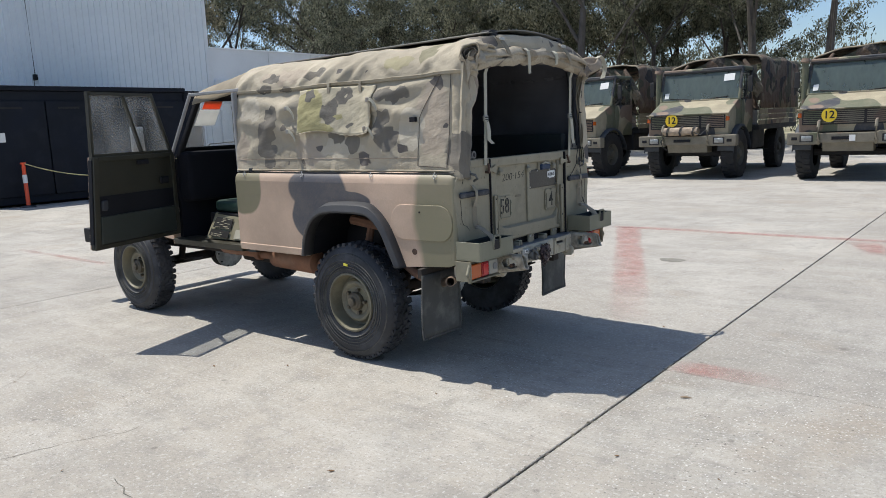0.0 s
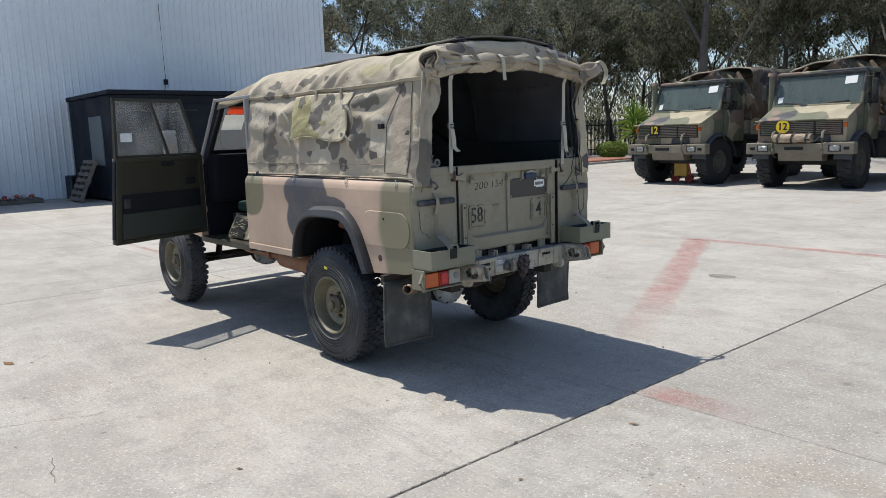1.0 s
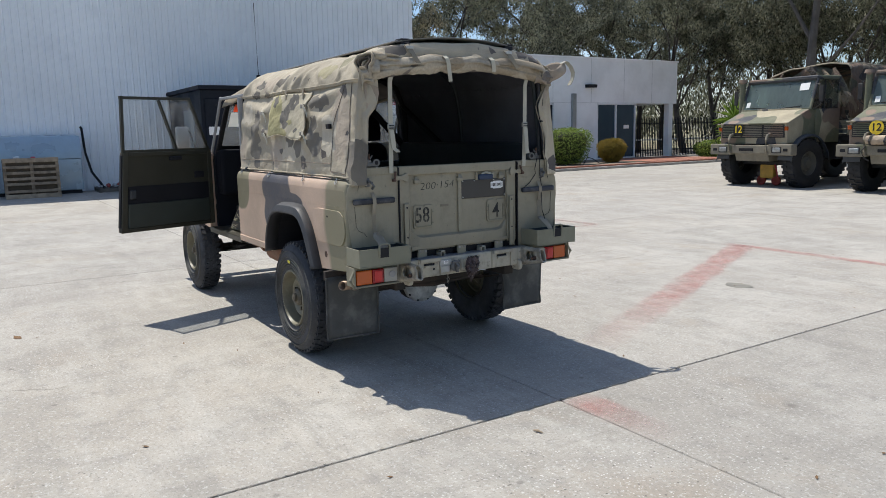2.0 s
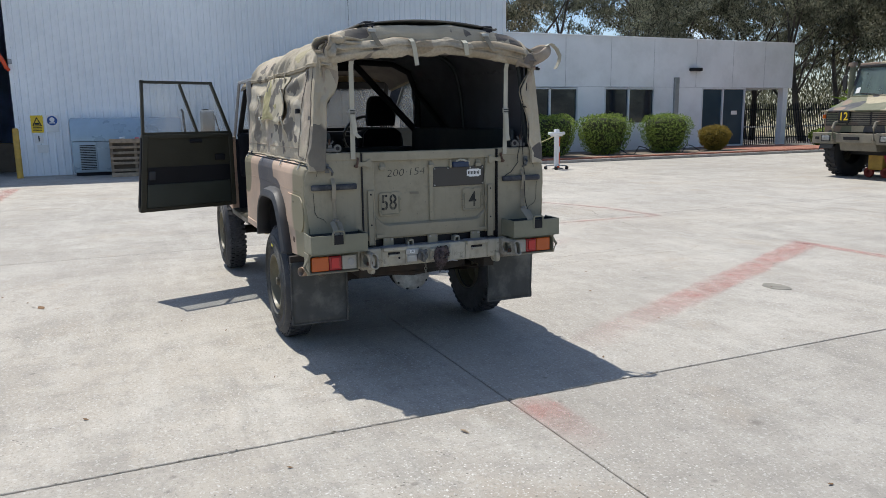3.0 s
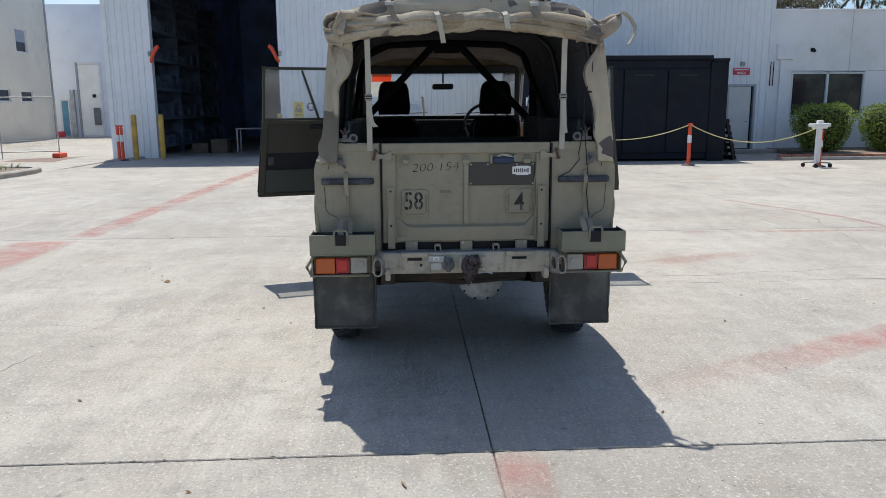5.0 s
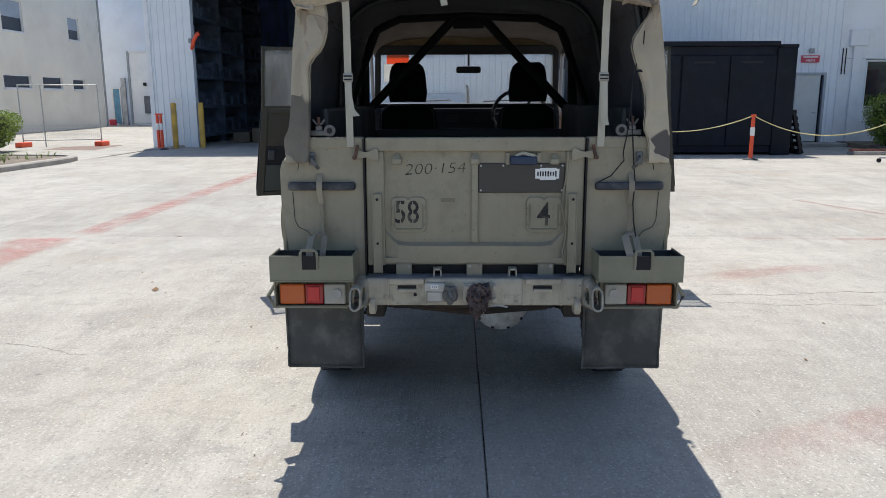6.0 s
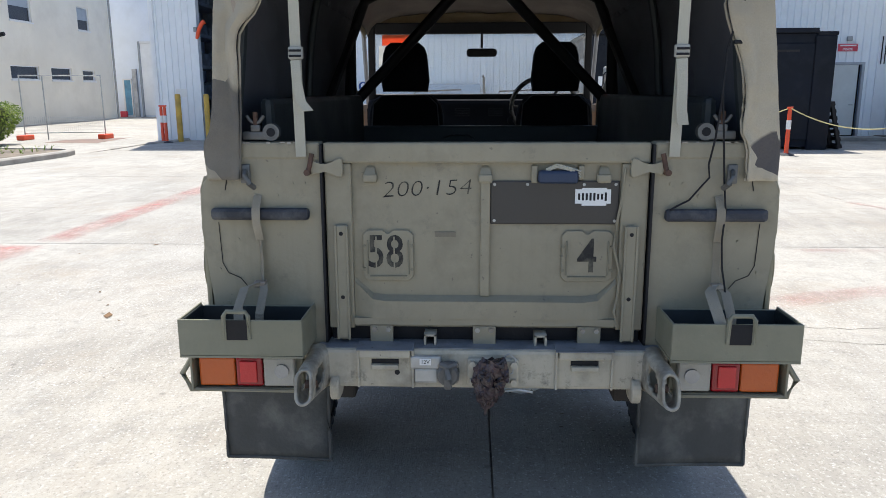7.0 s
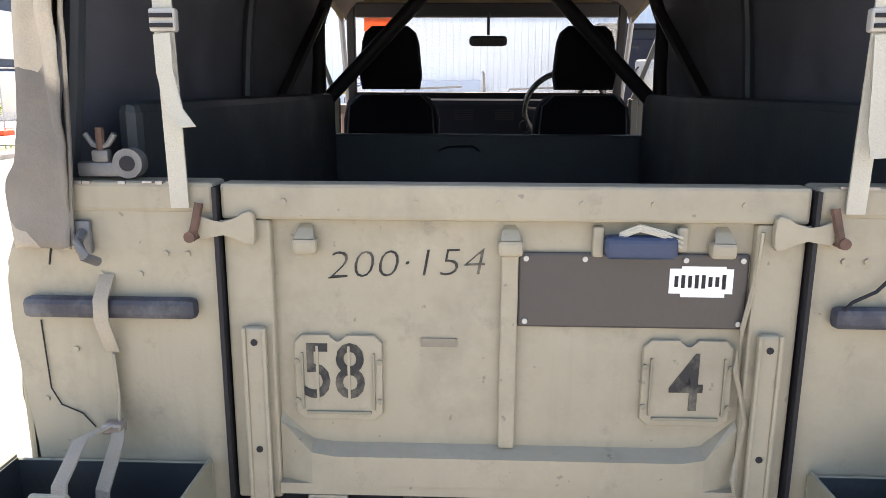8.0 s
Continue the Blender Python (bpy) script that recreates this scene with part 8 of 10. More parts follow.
    for k in range(7):
        box(bm, -0.90, -0.34, 0.085, 0.12, 1.28 + k * 0.042, 1.302 + k * 0.042)
        box(bm, -0.28, 0.30, 0.085, 0.12, 1.28 + k * 0.042, 1.302 + k * 0.042)
        box(bm, 0.36, 0.90, 0.085, 0.12, 1.28 + k * 0.042, 1.302 + k * 0.042)
    tagged(part("grille_slats", bm, M_truck_low, nose), kind="stuff")
    # Near-black plate stands in for the shade between the grille slats.
    bm = bmesh.new()
    box(bm, -0.93, 0.93, 0.10, 0.125, 1.25, 1.57)
    part("grille_shadow", bm, M_truck_dark, nose)
    for s in (-1, 1):
        bm = bmesh.new()
        box(bm, s * 0.945, s * 1.02, 0.08, 0.14, 1.42, 1.52, 0.01)
        part("indicator", bm, M_amber, nose)
    bm = bmesh.new()
    box(bm, -1.04, 1.04, 0.03, 0.12, 1.585, 1.615, 0.008)
    part("nose_edge", bm, M_truck, nose)
    # front mudguards
    for s in (-1, 1):
        bm = bmesh.new()
        rows = []
        for k in range(11):
            a = radians(8 + 164 * k / 10)
            y, z = 0.88 - 0.74 * math.cos(a), 0.60 + 0.72 * math.sin(a)
            rows.append([bm.verts.new((s * 0.74, y, z)), bm.verts.new((s * 1.10, y, z)), bm.verts.new((s * 1.13, y, z - 0.05))])
        quad_strip(bm, rows)
        part("mudguard", bm, M_truck_blue, t, "dark grey mudguard", smooth=True, thick=0.02)
    # cab
    bm = bmesh.new()
    pts = [(0.92, 1.10), (0.92, 1.94), (1.15, 2.66), (1.25, 2.72), (2.08, 2.74), (2.12, 2.70), (2.12, 1.10)]
    for s in (-1, 1):
        vs = [(0.92, 1.10), (0.92, 1.94), (1.18, 1.94), (1.18, 1.12)]
        box(bm, s * 0.98, s * 1.02, 1.15, 2.10, 1.12, 1.94, 0.008)
        box(bm, s * 0.98, s * 1.02, 2.02, 2.10, 1.94, 2.70)
        tube(bm, [(s * 1.0, 0.94, 1.92), (s * 1.0, 1.18, 2.68)], 0.035, 8)
    box(bm, -1.02, 1.02, 1.16, 2.12, 2.66, 2.76, 0.03, 3)
    box(bm, -1.0, 1.0, 2.08, 2.12, 1.1, 2.66)
    box(bm, -0.98, 0.98, 1.0, 2.08, 1.1, 1.2)
    box(bm, -1.0, 1.0, 0.90, 0.98, 1.90, 1.97, 0.01)
    cab = part("cab", bm, M_truck, t, "camouflage cab", smooth=True)
    bm = bmesh.new()
    vs = [bm.verts.new(p) for p in ((-0.97, 0.945, 1.97), (0.97, 0.945, 1.97), (0.95, 1.17, 2.66), (-0.95, 1.17, 2.66))]
    bm.faces.new(vs)
    part("windscreen", bm, glass("truck_glass", (0.55, 0.62, 0.60), 0.42, film_colour=(0.38, 0.46, 0.44), lo=-0.9), cab, "tinted flat windscreen", thick=0.006)
    for s in (-1, 1):
        bm = bmesh.new()
        vs = [bm.verts.new(p) for p in ((s * 1.0, 1.0, 1.95), (s * 1.0, 2.02, 1.95), (s * 1.0, 2.02, 2.66), (s * 1.0, 1.2, 2.66))]
        bm.faces.new(vs)
        part("side_window", bm, M_glass, cab, thick=0.006)
        bm = bmesh.new()
        tube(bm, [(s * 1.02, 1.45, 1.92), (s * 1.02, 1.45, 2.66)], 0.015, 6)
        part("window_bar", bm, M_truck_dark, cab)
        bm = bmesh.new()
        tube(bm, [(s * 1.02, 1.05, 2.55), (s * 1.22, 0.98, 2.52), (s * 1.25, 0.98, 2.05), (s * 1.05, 1.0, 1.92)], 0.014, 6)
        box(bm, s * 1.19, s * 1.31, 0.96, 1.0, 2.1, 2.48, 0.02)
        part("wing_mirror", bm, M_truck_dark, cab, "black mirror on a bent arm")
        bm = bmesh.new()
        tube(bm, [(s * 0.1, 0.93, 1.96), (s * 0.35, 0.93, 1.99), (s * 0.75, 0.945, 2.02)], 0.012, 6)
        part("wiper", bm, M_black_trim, cab)
    bm = bmesh.new()
    box(bm, -0.9, 0.9, 1.85, 1.98, 1.2, 2.2, 0.05)
    box(bm, -0.95, 0.95, 1.0, 1.12, 1.5, 1.92, 0.03)
    part("cab_seats", bm, M_black_trim, cab)
    for x0, x1, z0, z1 in ((0.58, 0.84, 2.40, 2.585), (-0.90, -0.79, 2.02, 2.17)):
        bm = bmesh.new()
        vs = [bm.verts.new((x, 0.945 + (z - 1.97) * 0.326 - 0.016, z)) for x, z in ((x0, z0), (x1, z0 + 0.012), (x1 + 0.005, z1), (x0 + 0.005, z1 - 0.012))]
        bm.faces.new(vs)
        part("windscreen_sticker", bm, M_paper, cab, "white paper sticker", thick=0.003)
    bm = bmesh.new()
    box(bm, -1.0, 1.0, 1.12, 1.16, 2.64, 2.70, 0.012)
    part("visor_edge", bm, M_truck_dark, cab)
    bm = bmesh.new()
    tube(bm, [(-1.09, 1.0, 1.5), (-1.09, 1.02, 2.68), (-1.09, 1.02, 2.72)], [0.07, 0.07, 0.075], 12)
    tube(bm, [(-1.09, 1.02, 2.70), (-1.09, 1.02, 2.78)], [0.11, 0.09], 12)
    part("air_intake", bm, M_truck_low, t, "tall intake pipe with a cap", smooth=True)
    # cargo bed and tarpaulin
    bm = bmesh.new()
    box(bm, -1.15, 1.15, 2.28, 6.35, 1.14, 1.26)
    bed = part("bed", bm, M_truck_dark, t)
    for s in (-1, 1):
        for k in range(4):
            bm = bmesh.new()
            box(bm, s * 1.11, s * 1.16, 2.28, 6.35, 1.27 + k * 0.14, 1.395 + k * 0.14, 0.01)
            part("side_board", bm, M_truck, bed)
    bm = bmesh.new()
    prof = [(-1.17, 1.70), (-1.17, 2.40), (-1.16, 2.76), (-1.12, 2.86), (-0.9, 2.93), (-0.3, 3.03), (0.4, 3.08), (1.0, 3.05), (1.14, 2.99), (1.18, 2.86), (1.18, 2.40), (1.17, 1.70)]

    def tarp(u, v):
        p = along(prof, v)
        y = 2.22 + 4.15 * u
        k = noise.noise(Vector((y * 1.6, p.x * 2, p.y * 2))) * 0.06 + 0.03 * math.sin(y * 3.1 + p.y * 2) + 0.05 * abs(noise.noise(Vector((y * 3.2 + p.y * 2.4, p.x, 3))))
        return Vector((p.x * (1 + 0.3 * k), y, p.y + (0.6 * k if p.y > 2.5 else 0)))
    sheet(bm, tarp, 40, 30)
    tp = part("tarpaulin", bm, M_tarp, t, "brown creased canvas bed cover", smooth=True, thick=0.01)
    bm = bmesh.new()
    sheet(bm, lambda u, v: Vector((-1.15 + 2.3 * u, 2.24 + 0.05 * math.sin(14 * u + 4 * v) + 0.03 * noise.noise(Vector((u * 9, v * 6, 0))), 1.65 + (along(prof, u).y - 1.66) * v)), 40, 16)
    part("front_sheet", bm, M_tarp, tp, smooth=True, thick=0.01)
    bm = bmesh.new()
    tube(bm, [tarp(0.0, 0.2 + 0.6 * k / 30) + Vector((0, -0.015, 0.01)) for k in range(31)], 0.022, 6)
    tube(bm, [tarp(k / 30, 0.655) + Vector((0.01, 0, 0.012)) for k in range(31)], 0.018, 6)
    part("tarpaulin_hem", bm, M_tarp_edge, tp, "pale tarpaulin hem")
    for k, (x0, x1, w0) in enumerate(((0.75, 1.17, 0.10), (0.45, 1.1, 0.08), (-0.7, -1.1, 0.08))):
        bm = bmesh.new()
        tube(bm, [(x0, 2.16 - 0.02 * k, 2.96 - 0.02 * k), ((x0 + x1) / 2, 2.12, 2.60), (x1, 2.16, 2.20 - 0.1 * k), (x1, 2.2, 1.9)], [w0 * 0.4, w0, w0 * 0.9, w0 * 0.5], 7)
        part("hanging_fold", bm, M_tarp, tp, "drawn-back hanging tarpaulin fold", smooth=True)
    return t


def truck_sign(t, disc):
    bm = bmesh.new()
    if disc:
        tube(bm, [(-0.37, 0.03, 1.46), (-0.37, 0.05, 1.46)], 0.155, 28)
        s = part("class_sign", bm, M_sign_yellow, t, "round yellow bridge-class sign")
        letters("sign_number", "12", 0.23, M_ink, s, pose(-0.37, 0.027, 1.46, 90, 0, 0), offset=0.004)
    else:
        box(bm, -0.52, -0.22, 0.03, 0.05, 1.32, 1.60, 0.01)
        s = part("class_sign", bm, M_ink, t, "square black bridge-class sign")
        letters("sign_number", "12", 0.26, M_sign_yellow, s, pose(-0.37, 0.027, 1.46, 90, 0, 0), offset=0.004)


truck_b = build_truck(pose(-4.19, 14.0, 0, 0, 0, 1))
truck_a = copy_thing(truck_b, pose(-7.70, 14.05, 0, 0, 0, -4))
truck_c = copy_thing(truck_b, pose(-0.60, 13.95, 0, 0, 0, 1))
truck_sign(truck_b, True)
truck_sign(truck_a, False)
truck_sign(truck_c, True)
bm = bmesh.new()
rows = []
for k in range(25):
    x = -0.52 + 0.84 * k / 24
    rows.append([bm.verts.new((x, -0.02 + (0.11 + 0.03 * noise.noise(Vector((x * 6, j2, 1)))) * math.cos(j2 * 0.524), 1.19 + (0.10 + 0.03 * noise.noise(Vector((x * 7, j2, 4)))) * math.sin(j2 * 0.524))) for j2 in range(12)])
quad_strip(bm, rows, True)
bm.faces.new(rows[0][::-1])
bm.faces.new(rows[-1])
part("winch_roll", bm, plain("dusty_tan_canvas", (0.38, 0.30, 0.22), 0.85, vary=0.35, scale=6.0), truck_b, "canvas-wrapped winch on the bumper", smooth=True)
for x in (-0.42, -0.1, 0.22):
    bm = bmesh.new()
    ribbon(bm, [(x, 0.06, 1.10), (x, -0.10, 1.09), (x, -0.155, 1.17), (x + 0.02, -0.12, 1.27), (x + 0.03, 0.0, 1.32)], (1, 0, 0), 0.045, 0.008)
    part("winch_strap", bm, M_truck_dark, truck_b, "dark strap round the winch")
bm = bmesh.new()
tube(bm, [(-0.5, -0.10, 1.06), (-0.58, -0.14, 0.95), (-0.52, -0.12, 0.80), (-0.45, -0.05, 0.74)], 0.014, 6)
tube(bm, [(0.25, -0.12, 1.16), (0.42, -0.14, 1.10), (0.52, -0.10, 1.22), (0.58, -0.08, 1.20)], 0.014, 6)
part("winch_cable", bm, M_truck_dark, truck_b, "dark cable hanging from the winch")
bm = bmesh.new()
box(bm, 0.05, 0.17, -0.025, -0.012, 0.89, 1.02)
part("registration_plate", bm, M_paper, truck_c, "white plate")
tagged(truck_a, "camouflaged army cargo truck with a square class sign")
tagged(truck_b, "camouflaged army cargo truck with a canvas-wrapped winch")

# Low trailer half hidden behind the row, and a yellow trolley.
trailer = thing("cargo_trailer", "low dark cargo trailer behind the trucks", "trailer", at=pose(-9.75, 16.4, 0))
bm = bmesh.new()
box(bm, -0.6, 0.7, 0.0, 2.4, 0.72, 0.95, 0.03)
box(bm, -0.55, 0.65, 0.1, 2.3, 0.95, 1.2, 0.03)
part("body", bm, M_truck, trailer)
for x in (-0.5, 0.6):
    bm = bmesh.new()
    lathe(bm, [(0.2, -0.1), (0.36, -0.11), (0.40, -0.07), (0.40, 0.07), (0.36, 0.11), (0.2, 0.1), (0.0, 0.06)], (x, 0.5, 0.40), (1, 0, 0), 24)
    part("wheel", bm, M_rubber, trailer, smooth=True)
bm = bmesh.new()
tube(bm, [(-0.55, 0.0, 0.85), (-0.62, -0.12, 0.95), (-0.62, -0.14, 1.25), (-0.55, 0.05, 1.3)], 0.03, 8)
part("guard_loop", bm, M_truck_dark, trailer, smooth=True)

trolley = thing("hand_trolley", "upright yellow wheeled trolley with red wheels", "trolley", at=pose(-7.75, 15.0, 0))
bm = bmesh.new()
box(bm, -0.20, 0.20, -0.08, 0.10, 0.18, 1.0, 0.04)
part("body", bm, M_yellow, trolley, "yellow painted body")
bm = bmesh.new()
tube(bm, [(0.15, -0.05, 0.80), (0.22, -0.1, 0.6), (0.30, -0.12, 0.45), (0.35, -0.1, 0.2)], 0.02, 8)
part("hose", bm, M_sign_red, trolley)
for x in (-0.18, 0.25):
    bm = bmesh.new()
    lathe(bm, [(0.05, -0.03), (0.12, -0.03), (0.12, 0.03), (0.05, 0.03), (0.0, 0.03)], (x, -0.02, 0.12), (0, 1, 0), 18)
    part("wheel", bm, plain("red_wheel", (0.35, 0.05, 0.03), 0.6), trolley, smooth=True)


# ---- things round the yard ----
# Black cabin against the warehouse.
cabin = thing("site_cabin", "large black-painted steel cabin with double doors", "container")
CX0, CX1, CYA, CYB, CH = -21.1, -17.3, 2.95, 8.95, 2.98
bm = bmesh.new()
box(bm, CX0, CX1, CYA, CYB, 0.06, CH - 0.1, 0.02)
part("body", bm, M_black_steel, cabin)
bm = bmesh.new()
box(bm, CX0 - 0.05, CX1 + 0.10, CYA - 0.06, CYB - 0.45, CH - 0.1, CH + 0.02, 0.02)
box(bm, CX0 - 0.05, CX1 + 0.06, CYB - 0.45, CYB + 0.05, CH - 0.16, CH - 0.06, 0.02)
part("roof", bm, M_black_steel, cabin)
for y0, y1 in ((3.05, 4.45), (4.48, 5.9), (5.95, 7.2), (7.23, 8.45)):
    bm = bmesh.new()
    box(bm, CX1, CX1 + 0.05, y0, y1, 0.25, CH - 0.35, 0.015)
    d = part("door_panel", bm, M_black_steel, cabin, "black door leaf")
    bm = bmesh.new()
    box(bm, CX1 + 0.05, CX1 + 0.06, y0 + 0.3, y0 + 0.85, CH - 0.55, CH - 0.5)
    part("vent_slot", bm, M_ink, d)
bm = bmesh.new()
box(bm, CX1 - 0.1, CX1 + 0.08, CYB - 0.5, CYB + 0.02, 0.0, CH - 0.16, 0.03)
part("corner_post", bm, M_black_steel, cabin)
bm = bmesh.new()
box(bm, CX1 - 1.9, CX1 - 0.8, CYA - 0.03, CYA, 1.0, 2.35, 0.01)
part("side_panel", bm, plain("grey_green_panel_paint", (0.16, 0.19, 0.20), 0.5), cabin, "grey side panel")
bm = bmesh.new()
box(bm, CX1 + 0.052, CX1 + 0.056, 3.12, 3.42, 1.62, 1.85)
part("notice", bm, M_paper, cabin, "white notice")
# Pale strip added to imitate the bright line along the roof edge.
bm = bmesh.new()
box(bm, CX1 + 0.05, CX1 + 0.07, 4.0, 8.3, CH - 0.03, CH - 0.005)
part("gutter_highlight", bm, M_grey_steel, cabin)


def pallet(at, label="weathered wooden pallet", material=M_wood):
    p = thing("pallet", label, "pallet", "wooden pallets", at)
    for k in range(7):
        bm = bmesh.new()
        box(bm, -0.6 + k * 0.185, -0.6 + k * 0.185 + 0.10, -0.5, 0.5, 0.11, 0.132, 0.003)
        part("board", bm, material, p)
    for y in (-0.46, 0.0, 0.46):
        bm = bmesh.new()
        box(bm, -0.6, 0.61, y - 0.045, y + 0.045, 0.022, 0.109, 0.004)
        part("bearer", bm, material, p)
    for x in (-0.6, -0.05, 0.5):
        bm = bmesh.new()
        box(bm, x, x + 0.1, -0.5, 0.5, 0.0, 0.0215, 0.002)
        part("bottom_board", bm, material, p)
    return p


def leaning(x, y, lean, way):
    """A pose for a pallet propped on its end; way is the sign of y it leans towards."""
    up, out = Vector((0, way * math.sin(lean), math.cos(lean))), Vector((0, -way * math.cos(lean), math.sin(lean)))
    m = Matrix((up, out.cross(up), out)).transposed().to_4x4()
    m.translation = Vector((x, y, 0.605 * math.cos(lean)))
    return m


first_pallet = pallet(leaning(-19.0, 2.63, 0.43, 1), material=M_wood_shaded)
tagged(first_pallet, "weathered wooden pallet leaning against the black cabin")
bm = bmesh.new()
box(bm, -20.6, -19.9, 2.5, 2.9, 0.0, 0.70, 0.02)
solid("crate", bm, M_black_steel, "black box beside the leaning pallet", "box")
black_pallet = pallet(leaning(-17.85, 9.14, 0.25, -1), "black plastic pallet propped against the cabin", M_black_trim)

# Flat pallet with red bundles by the wall.
flat = copy_thing(first_pallet, pose(-20.4, 1.1, 0.0, 0, 0, 90))
tagged(flat, "wooden pallet with red bundles lying by the wall")
rng = random.Random(12)
for k in range(6):
    bm = bmesh.new()
    x, y = -20.4 + rng.uniform(-0.3, 0.3), 0.62 + k * 0.18
    tube(bm, [(x - 0.2, y, 0.17), (x, y + 0.03, 0.19), (x + 0.22, y, 0.165)], [0.03, 0.06, 0.03], 8)
    solid("red_bundle", bm, plain("red_white_cloth", (0.45, 0.08, 0.06) if k % 2 else (0.6, 0.58, 0.55), 0.8, vary=0.4, scale=14.0), "small bundle lying on the pallet", "bundle", "bundles on the pallet", smooth=True)

# Slatted crate of pallets and the pale blue louvred cabinet behind it.
crate = thing("slatted_crate", "tall wooden crate with slatted sides", "crate", at=pose(-19.2, -1.25, 0))
for z in (0.0, 0.16, 0.36, 0.50, 0.66, 0.82, 0.98):
    bm = bmesh.new()
    box(bm, 0.0, 0.04, -0.68, 0.68, z, z + (0.12 if z in (0.0, 0.98) else 0.075), 0.005)
    part("slat", bm, M_wood, crate)
for y in (-0.68, -0.03, 0.6):
    bm = bmesh.new()
    box(bm, -0.08, -0.001, y, y + 0.08, 0.0, 1.08, 0.006)
    part("upright", bm, M_wood, crate)
# Added filler box, its dark wood colour imitating the shade behind the slats.
bm = bmesh.new()
box(bm, -0.9, -0.08, -0.66, 0.66, 0.0, 1.05, 0.01)
part("inside", bm, plain("shaded_wood", (0.12, 0.09, 0.06), 0.9), crate)
bm = bmesh.new()
tube(bm, [(-0.2, -0.4, 1.10), (-0.2, -0.25, 1.12)], 0.04, 8)
part("white_can", bm, M_white_plastic, crate)
bm = bmesh.new()
box(bm, -0.25, -0.15, 0.02, 0.14, 1.05, 1.13, 0.02)
part("red_cap", bm, M_sign_red, crate)

louvred_unit = thing("wash_unit", "pale blue-grey steel cabinet with a louvred door", "machine")
M_unit = plain("pale_blue_steel", (0.36, 0.46, 0.54), 0.35, 0.2, vary=0.12, scale=1.2, dirt=(0.25, 0.32, 0.37), dirt_amount=0.3)
bm = bmesh.new()
box(bm, WALL + 0.05, WALL + 0.9, -2.95, 0.15, 0.10, 1.02, 0.02)
part("base", bm, M_unit, louvred_unit)
bm = bmesh.new()
prism(bm, [(WALL + 0.05, 1.03), (WALL + 0.92, 1.03), (WALL + 0.92, 1.40), (WALL + 0.7, 1.68), (WALL + 0.05, 1.72)], "y", -2.97, 0.17, 0.03)
part("hood", bm, M_unit, louvred_unit, "rounded pale blue hood", smooth=True)
bm = bmesh.new()
box(bm, WALL + 0.9, WALL + 0.93, -2.78, -2.28, 0.14, 0.98, 0.01)
ld = part("louvre_door", bm, M_unit, louvred_unit)
for k in range(15):
    bm = bmesh.new()
    box(bm, WALL + 0.93, WALL + 0.955, -2.74, -2.32, 0.19 + k * 0.05, 0.212 + k * 0.05, turn=None)
    part("louvre", bm, M_black_trim, ld)
bm = bmesh.new()
box(bm, WALL + 0.1, WALL + 0.85, -2.9, 0.1, 0.0, 0.10)
part("plinth", bm, M_black_trim, louvred_unit)
bm = bmesh.new()
tube(bm, [(WALL + 0.6, 0.22, 1.95), (WALL + 0.6, 0.26, 1.9), (WALL + 0.6, 0.30, 1.2), (WALL + 0.7, 0.42, 0.6), (WALL + 0.9, 0.62, 0.25), (WALL + 1.0, 0.7, 0.1)], 0.035, 8)
part("hose", bm, M_black_trim, louvred_unit, "black stand-pipe hose", smooth=True)

# Wall signs.


def sign(name, y0, y1, z0, z1, material, label):
    bm2 = bmesh.new()
    box(bm2, WALL + 0.032, WALL + 0.04, y0, y1, z0, z1, 0.002)
    return solid(name, bm2, material, label, "sign", "wall signs")


ys = sign("warning_sign", -4.03, -3.70, 1.30, 1.81, M_sign_yellow, "yellow warning sign with a black triangle")
bm = bmesh.new()
for a, b2 in (((-3.98, 1.50), (-3.865, 1.75)), ((-3.865, 1.75), (-3.75, 1.50)), ((-3.75, 1.50), (-3.98, 1.50))):
    tube(bm, [(WALL + 0.043, *a), (WALL + 0.043, *b2)], 0.014, 6)
box(bm, WALL + 0.04, WALL + 0.044, -3.93, -3.80, 1.535, 1.59)
part("triangle", bm, M_ink, ys)
bm = bmesh.new()
for z in (1.35, 1.40, 1.44):
    box(bm, WALL + 0.04, WALL + 0.043, -3.98, -3.75, z, z + 0.02)
part("text_bar", bm, M_ink, ys)
bs = sign("safety_sign", -3.62, -3.29, 1.31, 1.81, M_paper, "white sign with a blue safety disc")
bm = bmesh.new()
tube(bm, [(WALL + 0.04, -3.455, 1.65), (WALL + 0.044, -3.455, 1.65)], 0.14, 24)
disc = part("disc", bm, M_blue_ink, bs)
bm = bmesh.new()
tube(bm, [(WALL + 0.044, -3.455, 1.68), (WALL + 0.047, -3.455, 1.68)], 0.07, 16)
box(bm, WALL + 0.044, WALL + 0.047, -3.53, -3.38, 1.57, 1.60)
part("pictogram", bm, M_paper, disc)
n1 = sign("bay_number", -3.97, -3.74, 0.98, 1.25, M_paper, "white bay number card")
letters("bay_digit", "1", 0.22, M_ink, n1, pose(WALL + 0.042, -3.855, 1.11, 90, 0, 90), offset=0.006)
sign("blank_notice", -3.92, -3.62, 0.70, 0.93, M_paper, "plain white paper notice on the wall")
rs = sign("red_sign", 10.83, 11.41, 2.62, 2.84, M_sign_red, "red sign with white writing above the door")
letters("sign_word", "INSIDE", 0.10, M_paper, rs, pose(WALL + 0.042, 11.12, 2.68, 90, 0, 90), offset=0.002)
bm = bmesh.new()
box(bm, WALL + 0.04, WALL + 0.043, 10.88, 11.36, 2.77, 2.81)
part("text_bar", bm, M_paper, rs)
bm = bmesh.new()
